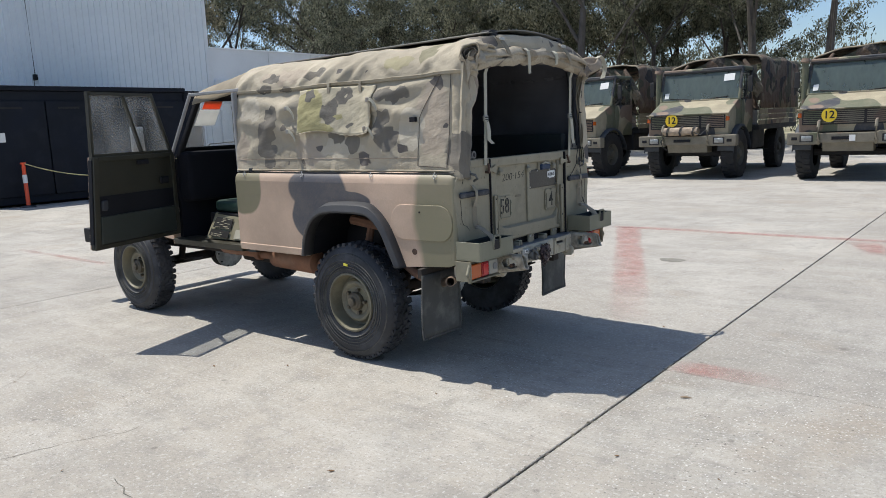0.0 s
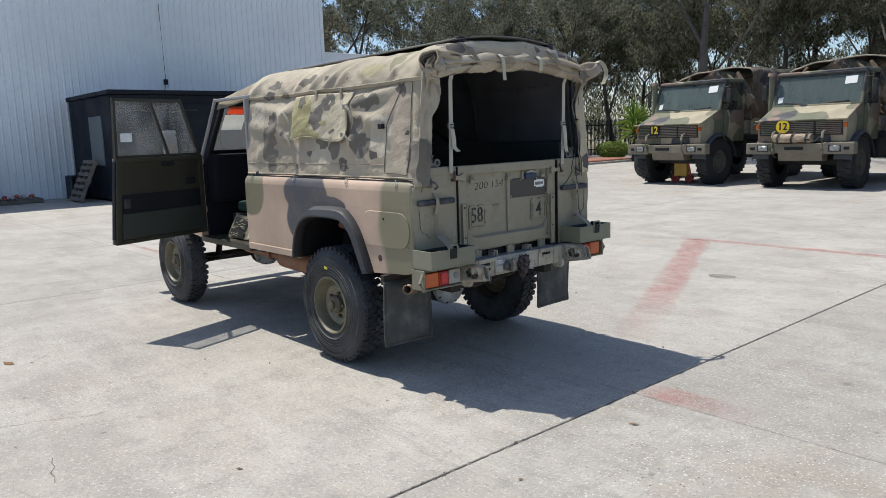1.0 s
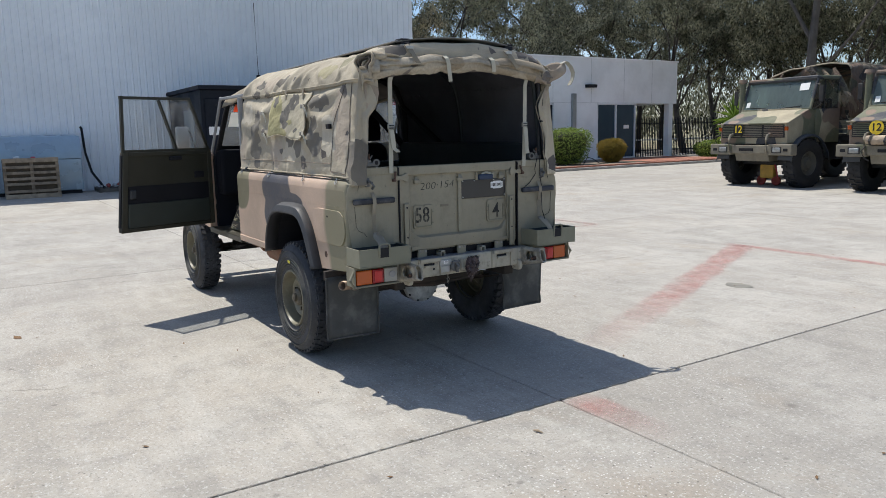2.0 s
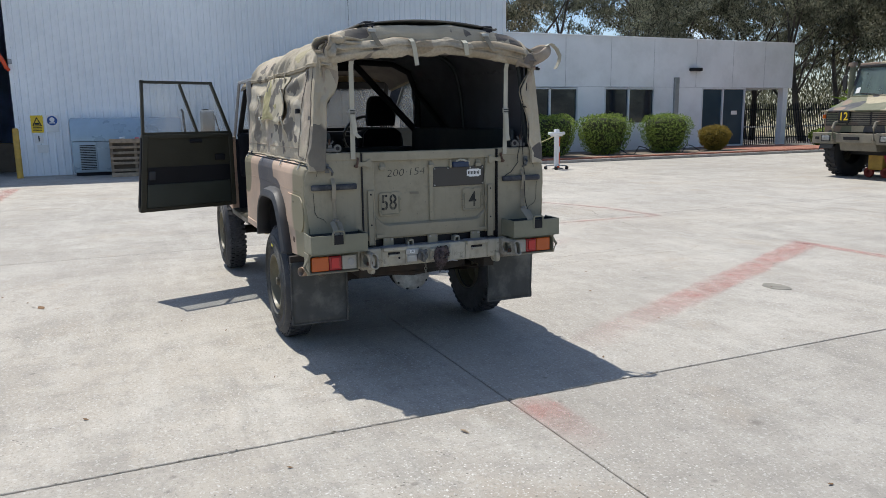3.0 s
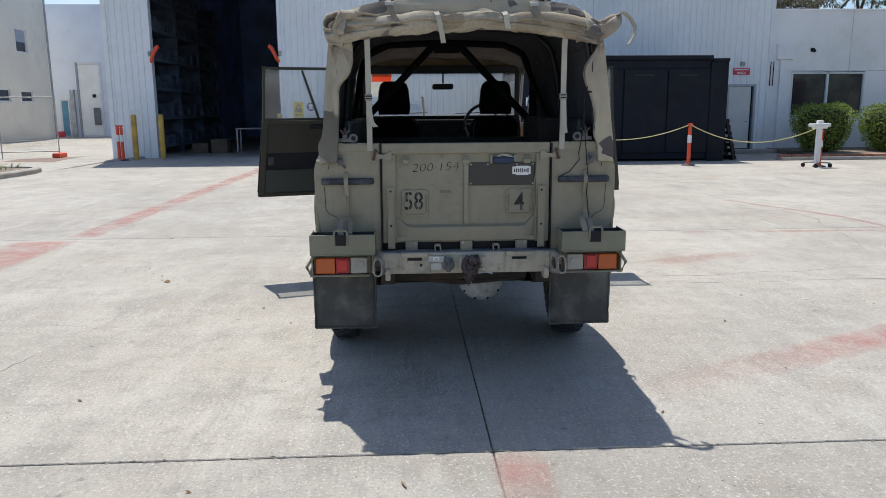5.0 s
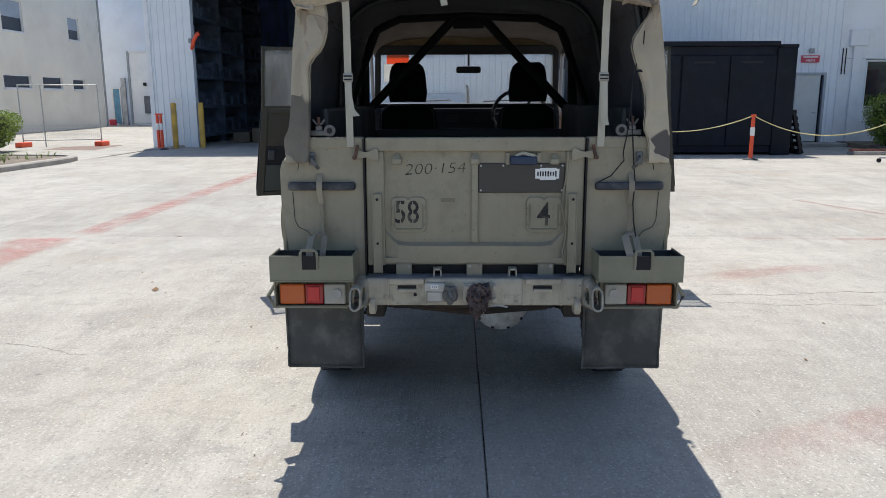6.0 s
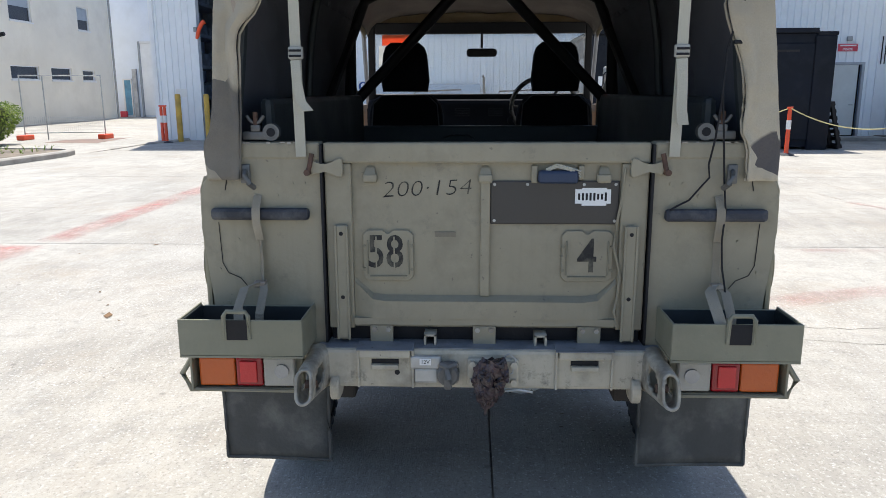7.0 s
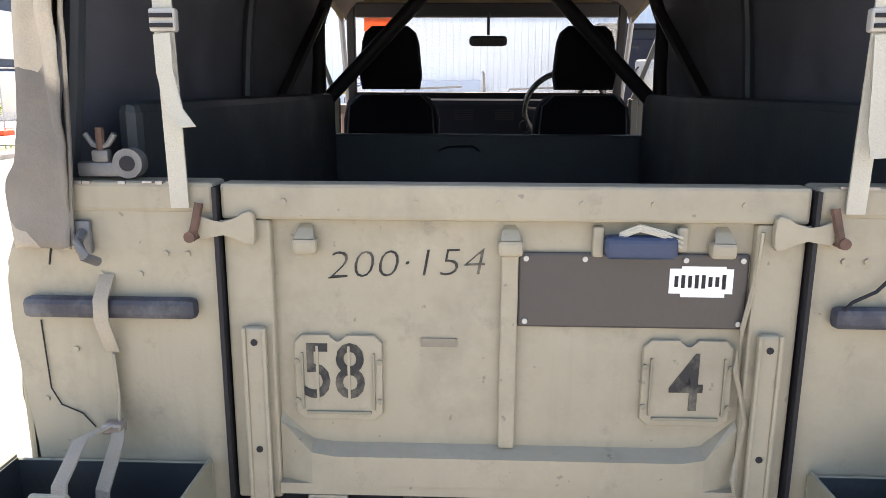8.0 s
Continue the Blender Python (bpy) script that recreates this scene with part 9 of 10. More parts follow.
box(bm, WALL + 0.03, WALL + 0.12, 11.06, 11.20, 2.92, 3.05, 0.01)
solid("door_light", bm, M_grey_steel, "small grey lamp above the door", "lamp")
sign("corner_notice", -9.35, -9.0, 1.35, 1.6, M_paper, "plain white paper notice on the wall")
bm = bmesh.new()
tube(bm, [(WALL + 0.08, 5.95, 6.0), (WALL + 0.08, 5.98, 3.6), (WALL + 0.10, 5.9, 3.2), (WALL + 0.1, 5.75, 3.02)], 0.011, 6)
box(bm, WALL + 0.03, WALL + 0.12, 5.92, 6.04, 3.45, 3.62, 0.01)
solid("wall_cable", bm, M_black_trim, "dark cable hanging on the warehouse wall", "cable")

# Orange flexible arms at the opening, yellow posts, traffic posts.
for y, s in ((-4.40, -1), (-8.6, 1)):
    bm = bmesh.new()
    tube(bm, [(WALL + 0.06, y + s * 0.04, 3.12), (WALL + 0.14, y + s * 0.10, 3.20), (WALL + 0.16, y + s * 0.16, 3.38), (WALL + 0.14, y + s * 0.26, 3.56), (WALL + 0.14, y + s * 0.34, 3.60)], [0.045, 0.06, 0.06, 0.065, 0.07], 10)
    hood = solid("orange_arm", bm, M_orange, "bent orange plastic arm at the roller door", "fitting", "orange arms", smooth=True)
    bm = bmesh.new()
    box(bm, WALL + 0.0, WALL + 0.08, y - 0.05, y + 0.05, 3.30, 3.45, 0.01)
    part("bracket", bm, M_grey_steel, hood)
for x, y in ((-20.5, -9.05), (-21.0, -8.35), (-20.4, -4.38)):
    bm = bmesh.new()
    tube(bm, [(x, y, 0.0), (x, y, 1.40), (x, y, 1.44)], [0.085, 0.085, 0.06], 16)
    solid("bollard", bm, M_yellow, "scuffed yellow steel bollard", "bollard", "yellow bollards", smooth=True)


def traffic_post(x, y, label, group):
    t = thing("traffic_post", label, "bollard", group, pose(x, y, 0))
    bm2 = bmesh.new()
    tube(bm2, [(0, 0, 0.045), (0, 0, 0.08), (0, 0, 1.02), (0, 0, 1.06)], [0.06, 0.05, 0.045, 0.03], 14)
    tube(bm2, [(0, -0.06, 1.09), (0, 0.06, 1.09)], 0.025, 8)
    tube(bm2, [(0, 0, 1.04), (0, 0, 1.09)], 0.03, 8)
    part("post", bm2, M_orange, t, "orange plastic post", smooth=True)
    bm2 = bmesh.new()
    lathe(bm2, [(0.052, 0.60), (0.054, 0.61), (0.054, 0.80), (0.05, 0.81)], (0, 0, 0), (0, 0, 1), 16)
    part("reflective_sleeve", bm2, M_white_plastic, t)
    bm2 = bmesh.new()
    lathe(bm2, [(0.0, 0.05), (0.06, 0.05), (0.17, 0.03), (0.2, 0.0), (0.0, 0.0)], (0, 0, 0), (0, 0, 1), 8)
    part("rubber_base", bm2, M_rubber, t)
    return t


traffic_post(-20.1, -9.32, "orange traffic post with a white band", "traffic posts")
traffic_post(-20.15, -9.45, "orange traffic post with a white band", "traffic posts")
traffic_post(-15.6, 7.29, "orange post holding a sagging yellow rope", "rope posts")
traffic_post(-17.0, 3.65, "orange post holding a sagging yellow rope", "rope posts")
short_post = traffic_post(-14.72, 10.42, "faded orange post behind the white stand", "rope posts")
short_post.scale = (0.9, 0.9, 0.84)
bm = bmesh.new()
rope = []
for p, q in (((-17.0, 3.65, 1.09), (-15.6, 7.29, 1.09)), ((-15.6, 7.29, 1.09), (-14.65, 10.25, 1.0))):
    for k in range(17):
        t = k / 16
        rope.append((p[0] + (q[0] - p[0]) * t, p[1] + (q[1] - p[1]) * t, p[2] + (q[2] - p[2]) * t - 0.42 * 4 * t * (1 - t)))
tube(bm, rope, 0.014, 6)
solid("barrier_rope", bm, M_rope, "sagging yellow barrier rope between posts", "rope", smooth=True)
stand = thing("white_stand", "white T-shaped stand on four castors", "stand", at=pose(-14.6, 10.28, 0, 0, 0, 12))
bm = bmesh.new()
box(bm, -0.05, 0.05, -0.06, 0.06, 0.10, 1.0, 0.01)
part("column", bm, M_white_plastic, stand)
bm = bmesh.new()
box(bm, -0.10, 0.10, -0.27, 0.27, 1.03, 1.11, 0.02)
box(bm, -0.05, 0.05, -0.08, 0.08, 1.11, 1.19, 0.02)
box(bm, -0.06, 0.06, -0.20, 0.20, 0.98, 1.03, 0.01)
part("head", bm, M_white_plastic, stand)
for x, y in ((-0.2, -0.24), (-0.2, 0.2), (0.2, -0.2), (0.2, 0.24)):
    bm = bmesh.new()
    tube(bm, [(0, 0, 0.13), (x, y, 0.11)], 0.02, 6)
    leg = part("leg", bm, M_grey_steel, stand)
    bm = bmesh.new()
    tube(bm, [(x, y - 0.025, 0.05), (x, y + 0.025, 0.05)], 0.05, 14)
    part("castor", bm, M_black_trim, leg)

# Things inside the warehouse.
# Dim bluish colours carry the warehouse's inner shade.
M_shelf = plain("dim_blue_grey_shelf", (0.12, 0.155, 0.22), 0.7, vary=0.3)
M_stock = plain("dim_stock", (0.10, 0.13, 0.185), 0.9, vary=0.5, scale=3.0)
rng = random.Random(9)
for k in range(3):
    r = thing("storage_rack", "dim steel storage rack inside the warehouse", "rack", "racks in the warehouse", pose(WALL - 2.6 - k * 3.0, -9.35, 0))
    for z in (0.25, 1.25, 2.25, 3.25, 4.25, 5.25):
        bm = bmesh.new()
        box(bm, -1.42, 1.42, -0.45, 0.45, z, z + 0.10)
        sh = part("shelf", bm, M_shelf, r)
        for x in (-1.0, -0.1, 0.8):
            bm = bmesh.new()
            box(bm, x - 0.3, x + 0.3, -0.38, 0.38, z + 0.101, z + 0.3 + 0.35 * rng.random(), 0.02)
            part("stored_box", bm, M_stock, sh)
    for x in (-1.46, 1.46):
        bm = bmesh.new()
        box(bm, x - 0.035, x + 0.035, -0.45, 0.45, 0.0, 6.0)
        part("upright", bm, M_stock, r)
bench = thing("work_bench", "dim metal bench inside the warehouse", "bench", at=pose(WALL - 3.5, -6.0, 0))
bm = bmesh.new()
box(bm, -0.35, 0.35, -0.7, 0.7, 0.85, 0.9, 0.01)
part("top", bm, M_grey_steel, bench)
for x, y in ((-0.3, -0.65), (0.3, -0.65), (-0.3, 0.65), (0.3, 0.65)):
    bm = bmesh.new()
    box(bm, x - 0.03, x + 0.03, y - 0.03, y + 0.03, 0, 0.85)
    part("leg", bm, M_grey_steel, bench)
# The boxes' dim brown has the indoor shade in it.
for y in (-7.9, -7.2, -5.0):
    bm = bmesh.new()
    box(bm, WALL - 3.2, WALL - 2.6, y - 0.3, y + 0.3, 0.0, 0.35 + 0.2 * (y + 8), 0.02)
    solid("cardboard_box", bm, plain("dim_cardboard", (0.14, 0.11, 0.08), 0.9), "cardboard box on the warehouse floor", "box", "boxes in the warehouse")

# Temporary fence by the lane.
fence = thing("temporary_fence", "wire fence panel on orange block feet", "fence")
P0, P1 = Vector((-21.4, -14.5, 0)), Vector((-22.1, -12.2, 0))
for k, (t0, t1) in enumerate(((0.0, 0.0), (1.0, 1.0), (0.28, 0.28))):
    bm = bmesh.new()
    p = P0.lerp(P1, t0)
    tube(bm, [p, p + Vector((0, 0, 2.05))], 0.02, 8)
    part("post", bm, M_zinc, fence)
for z in (0.22, 2.03):
    bm = bmesh.new()
    tube(bm, [P0 + Vector((0, 0, z)), P1 + Vector((0, 0, z))], 0.018, 8)
    part("rail", bm, M_zinc, fence)
bm = bmesh.new()
for k in range(40):
    p = P0.lerp(P1, k / 39)
    tube(bm, [p + Vector((0, 0, 0.22)), p + Vector((0, 0, 0.75))], 0.003, 4)
for z in (0.3, 0.4, 0.5, 0.6, 0.7):
    tube(bm, [P0 + Vector((0, 0, z)), P1 + Vector((0, 0, z))], 0.003, 4)
tagged(part("wire_mesh", bm, M_zinc, fence), kind="stuff")
for p in (P0, P1):
    bm = bmesh.new()
    box(bm, p.x - 0.3, p.x + 0.3, p.y - 0.13, p.y + 0.13, 0.0, 0.16, 0.03)
    part("block_foot", bm, M_orange, fence, "orange block foot")

# Black picket fence beside the office.
pf = tagged(thing("picket_fence", "tall black steel picket fence", "fence"), kind="structure")
bm = bmesh.new()
for z in (0.35, 1.75):
    box(bm, -23.52, -23.48, 24.7, 44.0, z, z + 0.05)
part("rail", bm, M_black_steel, pf)
bm = bmesh.new()
box(bm, -0.014, 0.014, -0.02, 0.02, 0.05, 2.0)
prism(bm, [(-0.02, 2.0), (0.02, 2.0), (0.0, 2.1)], "x", -0.014, 0.014)
picket = mesh_of("picket", bm, M_black_steel)
for k in range(150):
    ob = new("picket", picket)
    ob.parent = pf
    ob.location = (-23.46, 24.8 + k * 0.128, 0.0)
bm = bmesh.new()
tube(bm, [(-27.0, 26.0, 0.85), (-27.0, 46.0, 0.85)], 0.05, 6)
solid("white_rail", bm, M_white_plastic, "low white rail beyond the fence", "rail")


# ---- plants ----
def leaf_material(name, dark, light, glow=0.25):
    m, nt2, b2, at2 = start(name, 0.6, spec=0.25)
    isle = node(nt2, "ShaderNodeNewGeometry").outputs["Random Per Island"]
    col = mixc(nt2, isle, dark, light)
    nt2.links.new(col, b2.inputs["Base Color"])
    thin = node(nt2, "ShaderNodeBsdfTranslucent", {"Color": col}).outputs[0]
    nt2.links.new(node(nt2, "ShaderNodeMixShader", {0: glow, 1: b2.outputs[0], 2: thin}).outputs[0], nt2.nodes["Material Output"].inputs["Surface"])
    return m


M_gum_leaf = leaf_material("gum_leaves", (0.02, 0.028, 0.017), (0.29, 0.29, 0.20))
M_gum_brown = leaf_material("browning_gum_leaves", (0.035, 0.038, 0.022), (0.31, 0.27, 0.17))
M_hedge_leaf = leaf_material("hedge_leaves", (0.05, 0.10, 0.02), (0.38, 0.48, 0.10))
M_gold_leaf = leaf_material("golden_shrub_leaves", (0.16, 0.12, 0.02), (0.36, 0.26, 0.05))
M_yucca_leaf = leaf_material("yucca_blades", (0.10, 0.18, 0.03), (0.26, 0.36, 0.07))
M_pink = leaf_material("pink_flowers", (0.55, 0.02, 0.16), (0.8, 0.05, 0.3), 0.3)
M_bark = plain("grey_brown_bark", (0.055, 0.045, 0.038), 0.95, scale=2.0, grain=20.0, vary=0.5, bump=0.7)
M_bark_pale = plain("pale_gum_bark", (0.12, 0.105, 0.09), 0.9, scale=1.5, grain=14.0, vary=0.45, bump=0.5)


def leaf_mesh(name, spots, size, material, seed, droop=0.7, per=40, spread=0.7, slim=0.22):
    """Many small leaves in clusters round the given points."""
    rg = np.random.default_rng(seed)
    spots = np.array(spots)
    n = len(spots) * per
    centre = np.repeat(spots, per, 0) + rg.normal(0, 1, (n, 3)) * spread * np.array([0.5, 0.5, 0.42])
    axis = rg.normal(0, 1, (n, 3))
    axis /= np.linalg.norm(axis, axis=1)[:, None]
    axis = axis * (1 - droop) + np.array([0, 0, -1.0]) * droop
    axis /= np.linalg.norm(axis, axis=1)[:, None]
    side = np.cross(axis, rg.normal(0, 1, (n, 3)))
    side /= np.linalg.norm(side, axis=1)[:, None] + 1e-9
    ln = (size * (0.6 + 0.8 * rg.random(n)))[:, None]
    a, w = axis * ln / 2, side * ln * slim / 2
    verts = np.stack([centre - a, centre + w, centre + a, centre - w], 1).reshape(-1, 3)
    me = bpy.data.meshes.new(name)
    me.from_pydata(verts.tolist(), [], np.arange(4 * n).reshape(-1, 4).tolist())
    me.materials.append(material)
    return me


def gum_tree(seed, height=13.0, material=M_gum_leaf, bark=M_bark):
    """Trunk and limbs by repeated forking, leaf clusters at the outer twigs."""
    rg = random.Random(seed)
    bm2 = bmesh.new()
    tips = []

    def grow(p, way, length, r, depth):
        pts, rs = [p], [r]
        q, d = p, way
        for k in range(4):
            d = (d + Vector((rg.uniform(-1, 1), rg.uniform(-1, 1), rg.uniform(-0.4, 0.7))) * (0.16 if depth else 0.07)).normalized()
            q = q + d * length / 4
            pts.append(q)
            rs.append(r * (1 - 0.13 * (k + 1)))
            if depth >= 2:
                tips.append(tuple(q + Vector((rg.uniform(-0.3, 0.3), rg.uniform(-0.3, 0.3), rg.uniform(-0.3, 0.1)))))
        tube(bm2, pts, rs, 8 if depth == 0 else (6 if depth == 1 else 4), caps=False)
        if depth < 3:
            for k in range(rg.choice((3, 4)) if depth else rg.choice((4, 5))):
                a = rg.uniform(0, 6.283)
                lean = rg.uniform(0.45, 1.05)
                side2 = Vector((math.cos(a), math.sin(a), 0))
                nd = (d * math.cos(lean) + side2 * math.sin(lean)).normalized()
                start_at = pts[-1] if k < 2 else pts[rg.choice((2, 3))]
                grow(start_at, nd, length * rg.uniform(0.55, 0.8), rs[-1] * rg.uniform(0.5, 0.75), depth + 1)

    grow(Vector((0, 0, -0.1)), Vector((rg.uniform(-0.15, 0.15), rg.uniform(-0.15, 0.15), 1)).normalized(), height * 0.42, height * 0.017, 0)
    trunk = mesh_of("trunk", bm2, bark, True)
    crown = leaf_mesh("crown", tips, 0.16, material, seed, droop=0.5, per=max(10, int(21000 / len(tips))), spread=0.34, slim=0.32)
    return trunk, crown


kinds = [gum_tree(11), gum_tree(12, 14.0, M_gum_leaf, M_bark_pale), gum_tree(13, 12.0, M_gum_brown), gum_tree(14, 15.0), gum_tree(15, 11.0, M_gum_leaf, M_bark_pale)]
rng = random.Random(77)
spots = []
for k in range(13):
    spots.append((-33 - rng.uniform(0, 9) + (2 if k % 2 else 0), 10 + k * 2.7 + rng.uniform(-0.8, 0.8)))
for k in range(11):
    spots.append((-29 + k * 2.4 + rng.uniform(-0.8, 0.8), 31 + rng.uniform(-1.5, 6)))
for k in range(5):
    spots.append((-31 + k * 4.6 + rng.uniform(-1, 1), 41 + rng.uniform(0, 6)))
spots += [(3.5, 46), (10, 40), (18, 44), (-15.0, 34.0), (-24.5, 30.5), (-13.5, 26.0), (-13.2, 36.0), (-10.4, 39.0)]
for k, (x, y) in enumerate(spots):
    trunk, crown = kinds[rng.randrange(5)]
    t = thing("gum_tree", "tall grey-green gum tree with an open drooping crown", "tree", "gum trees behind the yard", pose(x, y, -0.03, 0, 0, rng.uniform(0, 360)))
    s = rng.uniform(0.85, 1.2) if y < 45 or x < 0 else 0.6
    t.scale = (s, s, s)
    new("trunk", trunk).parent = t
    new("crown", crown).parent = t

# Far belt of low bush along the horizon.
rg = np.random.default_rng(5)
ang = np.concatenate([rg.uniform(radians(85), radians(215), 2600), rg.uniform(radians(-145), radians(85), 2600)])
rad = rg.uniform(62, 82, 5200)
far = np.stack([rad * np.cos(ang), rad * np.sin(ang), rg.uniform(0.2, 1.0, 5200) ** 1.3 * 7.0], 1)
me = leaf_mesh("far_woods", far, 0.34, M_gum_leaf, 9, per=50, spread=1.3, slim=0.34)
tagged(new("far_woods", me), "dense grey-green bush along the horizon", "woods", kind="stuff")


def shrub(x, y, rx, ry, rz, material, seed, label, z0=0.13, per=1.0, square=3.8, leaf=0.062):
    """A clipped bush: a dark twiggy heart under a skin of many small leaves."""
    rg2 = np.random.default_rng(seed)
    n = int(4200 * per)
    d = rg2.normal(0, 1, (n, 3))
    d /= (np.abs(d) ** square).sum(1)[:, None] ** (1 / square)
    lump = np.array([1 + 0.10 * noise.noise(Vector(p) * 2.2 + Vector((seed, 0, 0))) for p in d])
    p = d * lump[:, None] * rg2.uniform(0.86, 1.03, n)[:, None] * np.array([rx, ry, rz])
    p = p[p[:, 2] > -rz * 0.93]
    p[:, :2] *= (0.88 + 0.22 * np.clip(p[:, 2:3] / rz, -1.0, 0.5))
    t = thing("shrub", label, "bush", "shrubs by the office", pose(x, y, z0 + rz))
    me2 = leaf_mesh("leaves", p, leaf, material, seed, droop=0.1, per=2, spread=0.05, slim=0.5)
    new("leaves", me2).parent = t
    bm2 = bmesh.new()
    bmesh.ops.create_icosphere(bm2, subdivisions=3, radius=1.0)
    for v in bm2.verts:
        q = v.co.copy()
        k = (abs(q.x) ** square + abs(q.y) ** square + abs(q.z) ** square) ** (-1 / square)
        v.co = Vector((q.x * rx * (0.84 + 0.2 * q.z), q.y * ry * (0.84 + 0.2 * q.z), q.z * rz)) * k * 0.84
    part("heart", bm2, plain("shrub_heart", (0.03, 0.035, 0.012), 0.95), t, smooth=True)
    bm2 = bmesh.new()
    for k in range(4):
        a = k * 1.57
        tube(bm2, [(0, 0, -rz - 0.05), (0.3 * rx * math.cos(a), 0.3 * ry * math.sin(a), -rz * 0.4)], 0.02, 6)
    part("stem", bm2, M_bark, t)
    return t


GREEN = "clipped bright green shrub in the office bed"
shrub(-18.8, 12.75, 0.75, 0.86, 0.74, M_hedge_leaf, 1, GREEN)
shrub(-18.8, 15.06, 0.85, 0.98, 0.74, M_hedge_leaf, 2, GREEN)
shrub(-18.8, 17.98, 0.85, 0.92, 0.73, M_hedge_leaf, 3, GREEN)
shrub(-18.7, 20.40, 0.55, 0.72, 0.50, M_gold_leaf, 4, "low golden-brown shrub in the office bed", square=2.2)
shrub(-19.2, 27.6, 0.8, 0.95, 0.45, M_hedge_leaf, 5, "low green shrub beside the picket fence", z0=0.0, square=2.2)
shrub(-17.9, -14.1, 2.2, 0.8, 0.58, M_hedge_leaf, 6, "clipped green hedge in the kerbed bed", z0=0.08, per=2.0)
shrub(-14.6, -11.6, 0.45, 0.4, 0.22, M_pink, 7, "low mound of bright pink flowers", z0=0.1, per=0.4, square=2.0, leaf=0.06)
bm = bmesh.new()
rng = random.Random(31)
for k in range(60):
    x, y = -15.4 + rng.uniform(-0.5, 3.5), -10.3 - rng.uniform(0, 1.6)
    for j in range(6):
        a = rng.uniform(0, 6.28)
        tip = Vector((x + 0.1 * math.cos(a), y + 0.1 * math.sin(a), 0.11 + rng.uniform(0.04, 0.14)))
        ribbon(bm, [(x, y, 0.10), (Vector((x, y, 0.10)) + tip) / 2 + Vector((0, 0, 0.03)), tip], (math.sin(a), -math.cos(a), 0), 0.012, 0.001)
solid("weeds", bm, M_yucca_leaf, "scattered low weeds in the kerbed bed", "weeds", kind="stuff")

yucca = thing("yucca", "spiky bright green yucca beside the fence", "plant", at=pose(-17.0, 26.2, 0.0))
bm = bmesh.new()
tube(bm, [(0, 0, -0.02), (0.03, 0, 0.9), (0.0, 0.04, 1.9)], [0.13, 0.10, 0.09], 10)
part("stem", bm, M_bark, yucca, smooth=True)
bm = bmesh.new()
for head, size in ((Vector((0, 0.04, 1.9)), 1.0), (Vector((0.1, -0.1, 1.3)), 0.85)):
    for k in range(110):
        a, e = rng.uniform(0, 6.283), rng.uniform(-0.4, 1.45)
        d = Vector((math.cos(a) * math.cos(e), math.sin(a) * math.cos(e), math.sin(e)))
        ln = rng.uniform(0.8, 1.15) * size
        base2 = head + d * 0.05
        mid = base2 + d * ln * 0.55
        tip = base2 + d * ln + Vector((0, 0, -0.12 * math.cos(e)))
        s = d.cross(Vector((0, 0, 1))).normalized() if abs(d.z) < 0.98 else Vector((1, 0, 0))
        vs = [bm.verts.new(base2 - s * 0.02), bm.verts.new(base2 + s * 0.02), bm.verts.new(mid + s * 0.028), bm.verts.new(tip), bm.verts.new(mid - s * 0.028)]
        bm.faces.new(vs)
tagged(part("blade_tuft", bm, M_yucca_leaf, yucca), kind="stuff")
for y in (15.4, 16.6, 18.9):
    bm = bmesh.new()
    tube(bm, [(-18.3, y - 0.5, 0.14), (-18.35, y - 0.25, 0.42), (-18.3, y, 0.36), (-18.2, y + 0.3, 0.16), (-18.0, y + 0.6, 0.15)], 0.018, 6)
    solid("irrigation_pipe", bm, M_black_trim, "loose black irrigation pipe between the shrubs", "pipe", "irrigation pipes", smooth=True)


# ---- paint, cracks and marks on the yard ----
def line_strip(name, pts, width, label, seed=0, lift=0.004, fade=(0.3, 0.3), paint=1.0):
    """A painted line with soft worn edges, rubbed out over the given lengths at its ends."""
    bm2 = bmesh.new()
    left2 = bm2.verts.layers.float.new("paint_left")
    rg2 = random.Random(seed)
    rows2 = []
    pts = [Vector((x, y, 0)) for x, y in pts]
    fine = []
    for p, q in zip(pts, pts[1:]):
        n = max(2, int((q - p).length / 0.12))
        fine += [p.lerp(q, k / n) for k in range(n)]
    fine.append(pts[-1])
    for i, p in enumerate(fine):
        d = (fine[min(i + 1, len(fine) - 1)] - fine[max(i - 1, 0)]).normalized()
        s = Vector((-d.y, d.x, 0))
        ends = min(1.0, ((p - fine[0]).length + 0.02) / fade[0], ((p - fine[-1]).length + 0.02) / fade[1])
        row = []
        for across, cover in ((-0.62, 0.0), (-0.42, 0.75), (-0.2, 1.0), (0.2, 1.0), (0.42, 0.75), (0.62, 0.0)):
            v = bm2.verts.new((*(p + s * width * across * rg2.uniform(0.92, 1.08)).xy, lift))
            v[left2] = paint * cover * ends * rg2.uniform(0.85, 1.0)
            row.append(v)
        rows2.append(row)
    quad_strip(bm2, rows2)
    return solid(name, bm2, red_paint, label, "road marking", "painted lines", "structure")


RED = "worn faded red painted line on the concrete"
line_strip("painted_line", [(-1.95, 5.8), (-1.0, 3.75), (0.35, 0.82)], 0.30, RED, 1, fade=(0.1, 2.2), paint=1.05)
line_strip("painted_line", [(-2.2, 5.72), (6.0, 5.72)], 0.17, RED, 2, paint=1.2)
line_strip("painted_line", [(0.95, 0.15), (1.35, 0.15), (1.7, 0.12)], 0.22, RED, 3, fade=(0.1, 0.6))
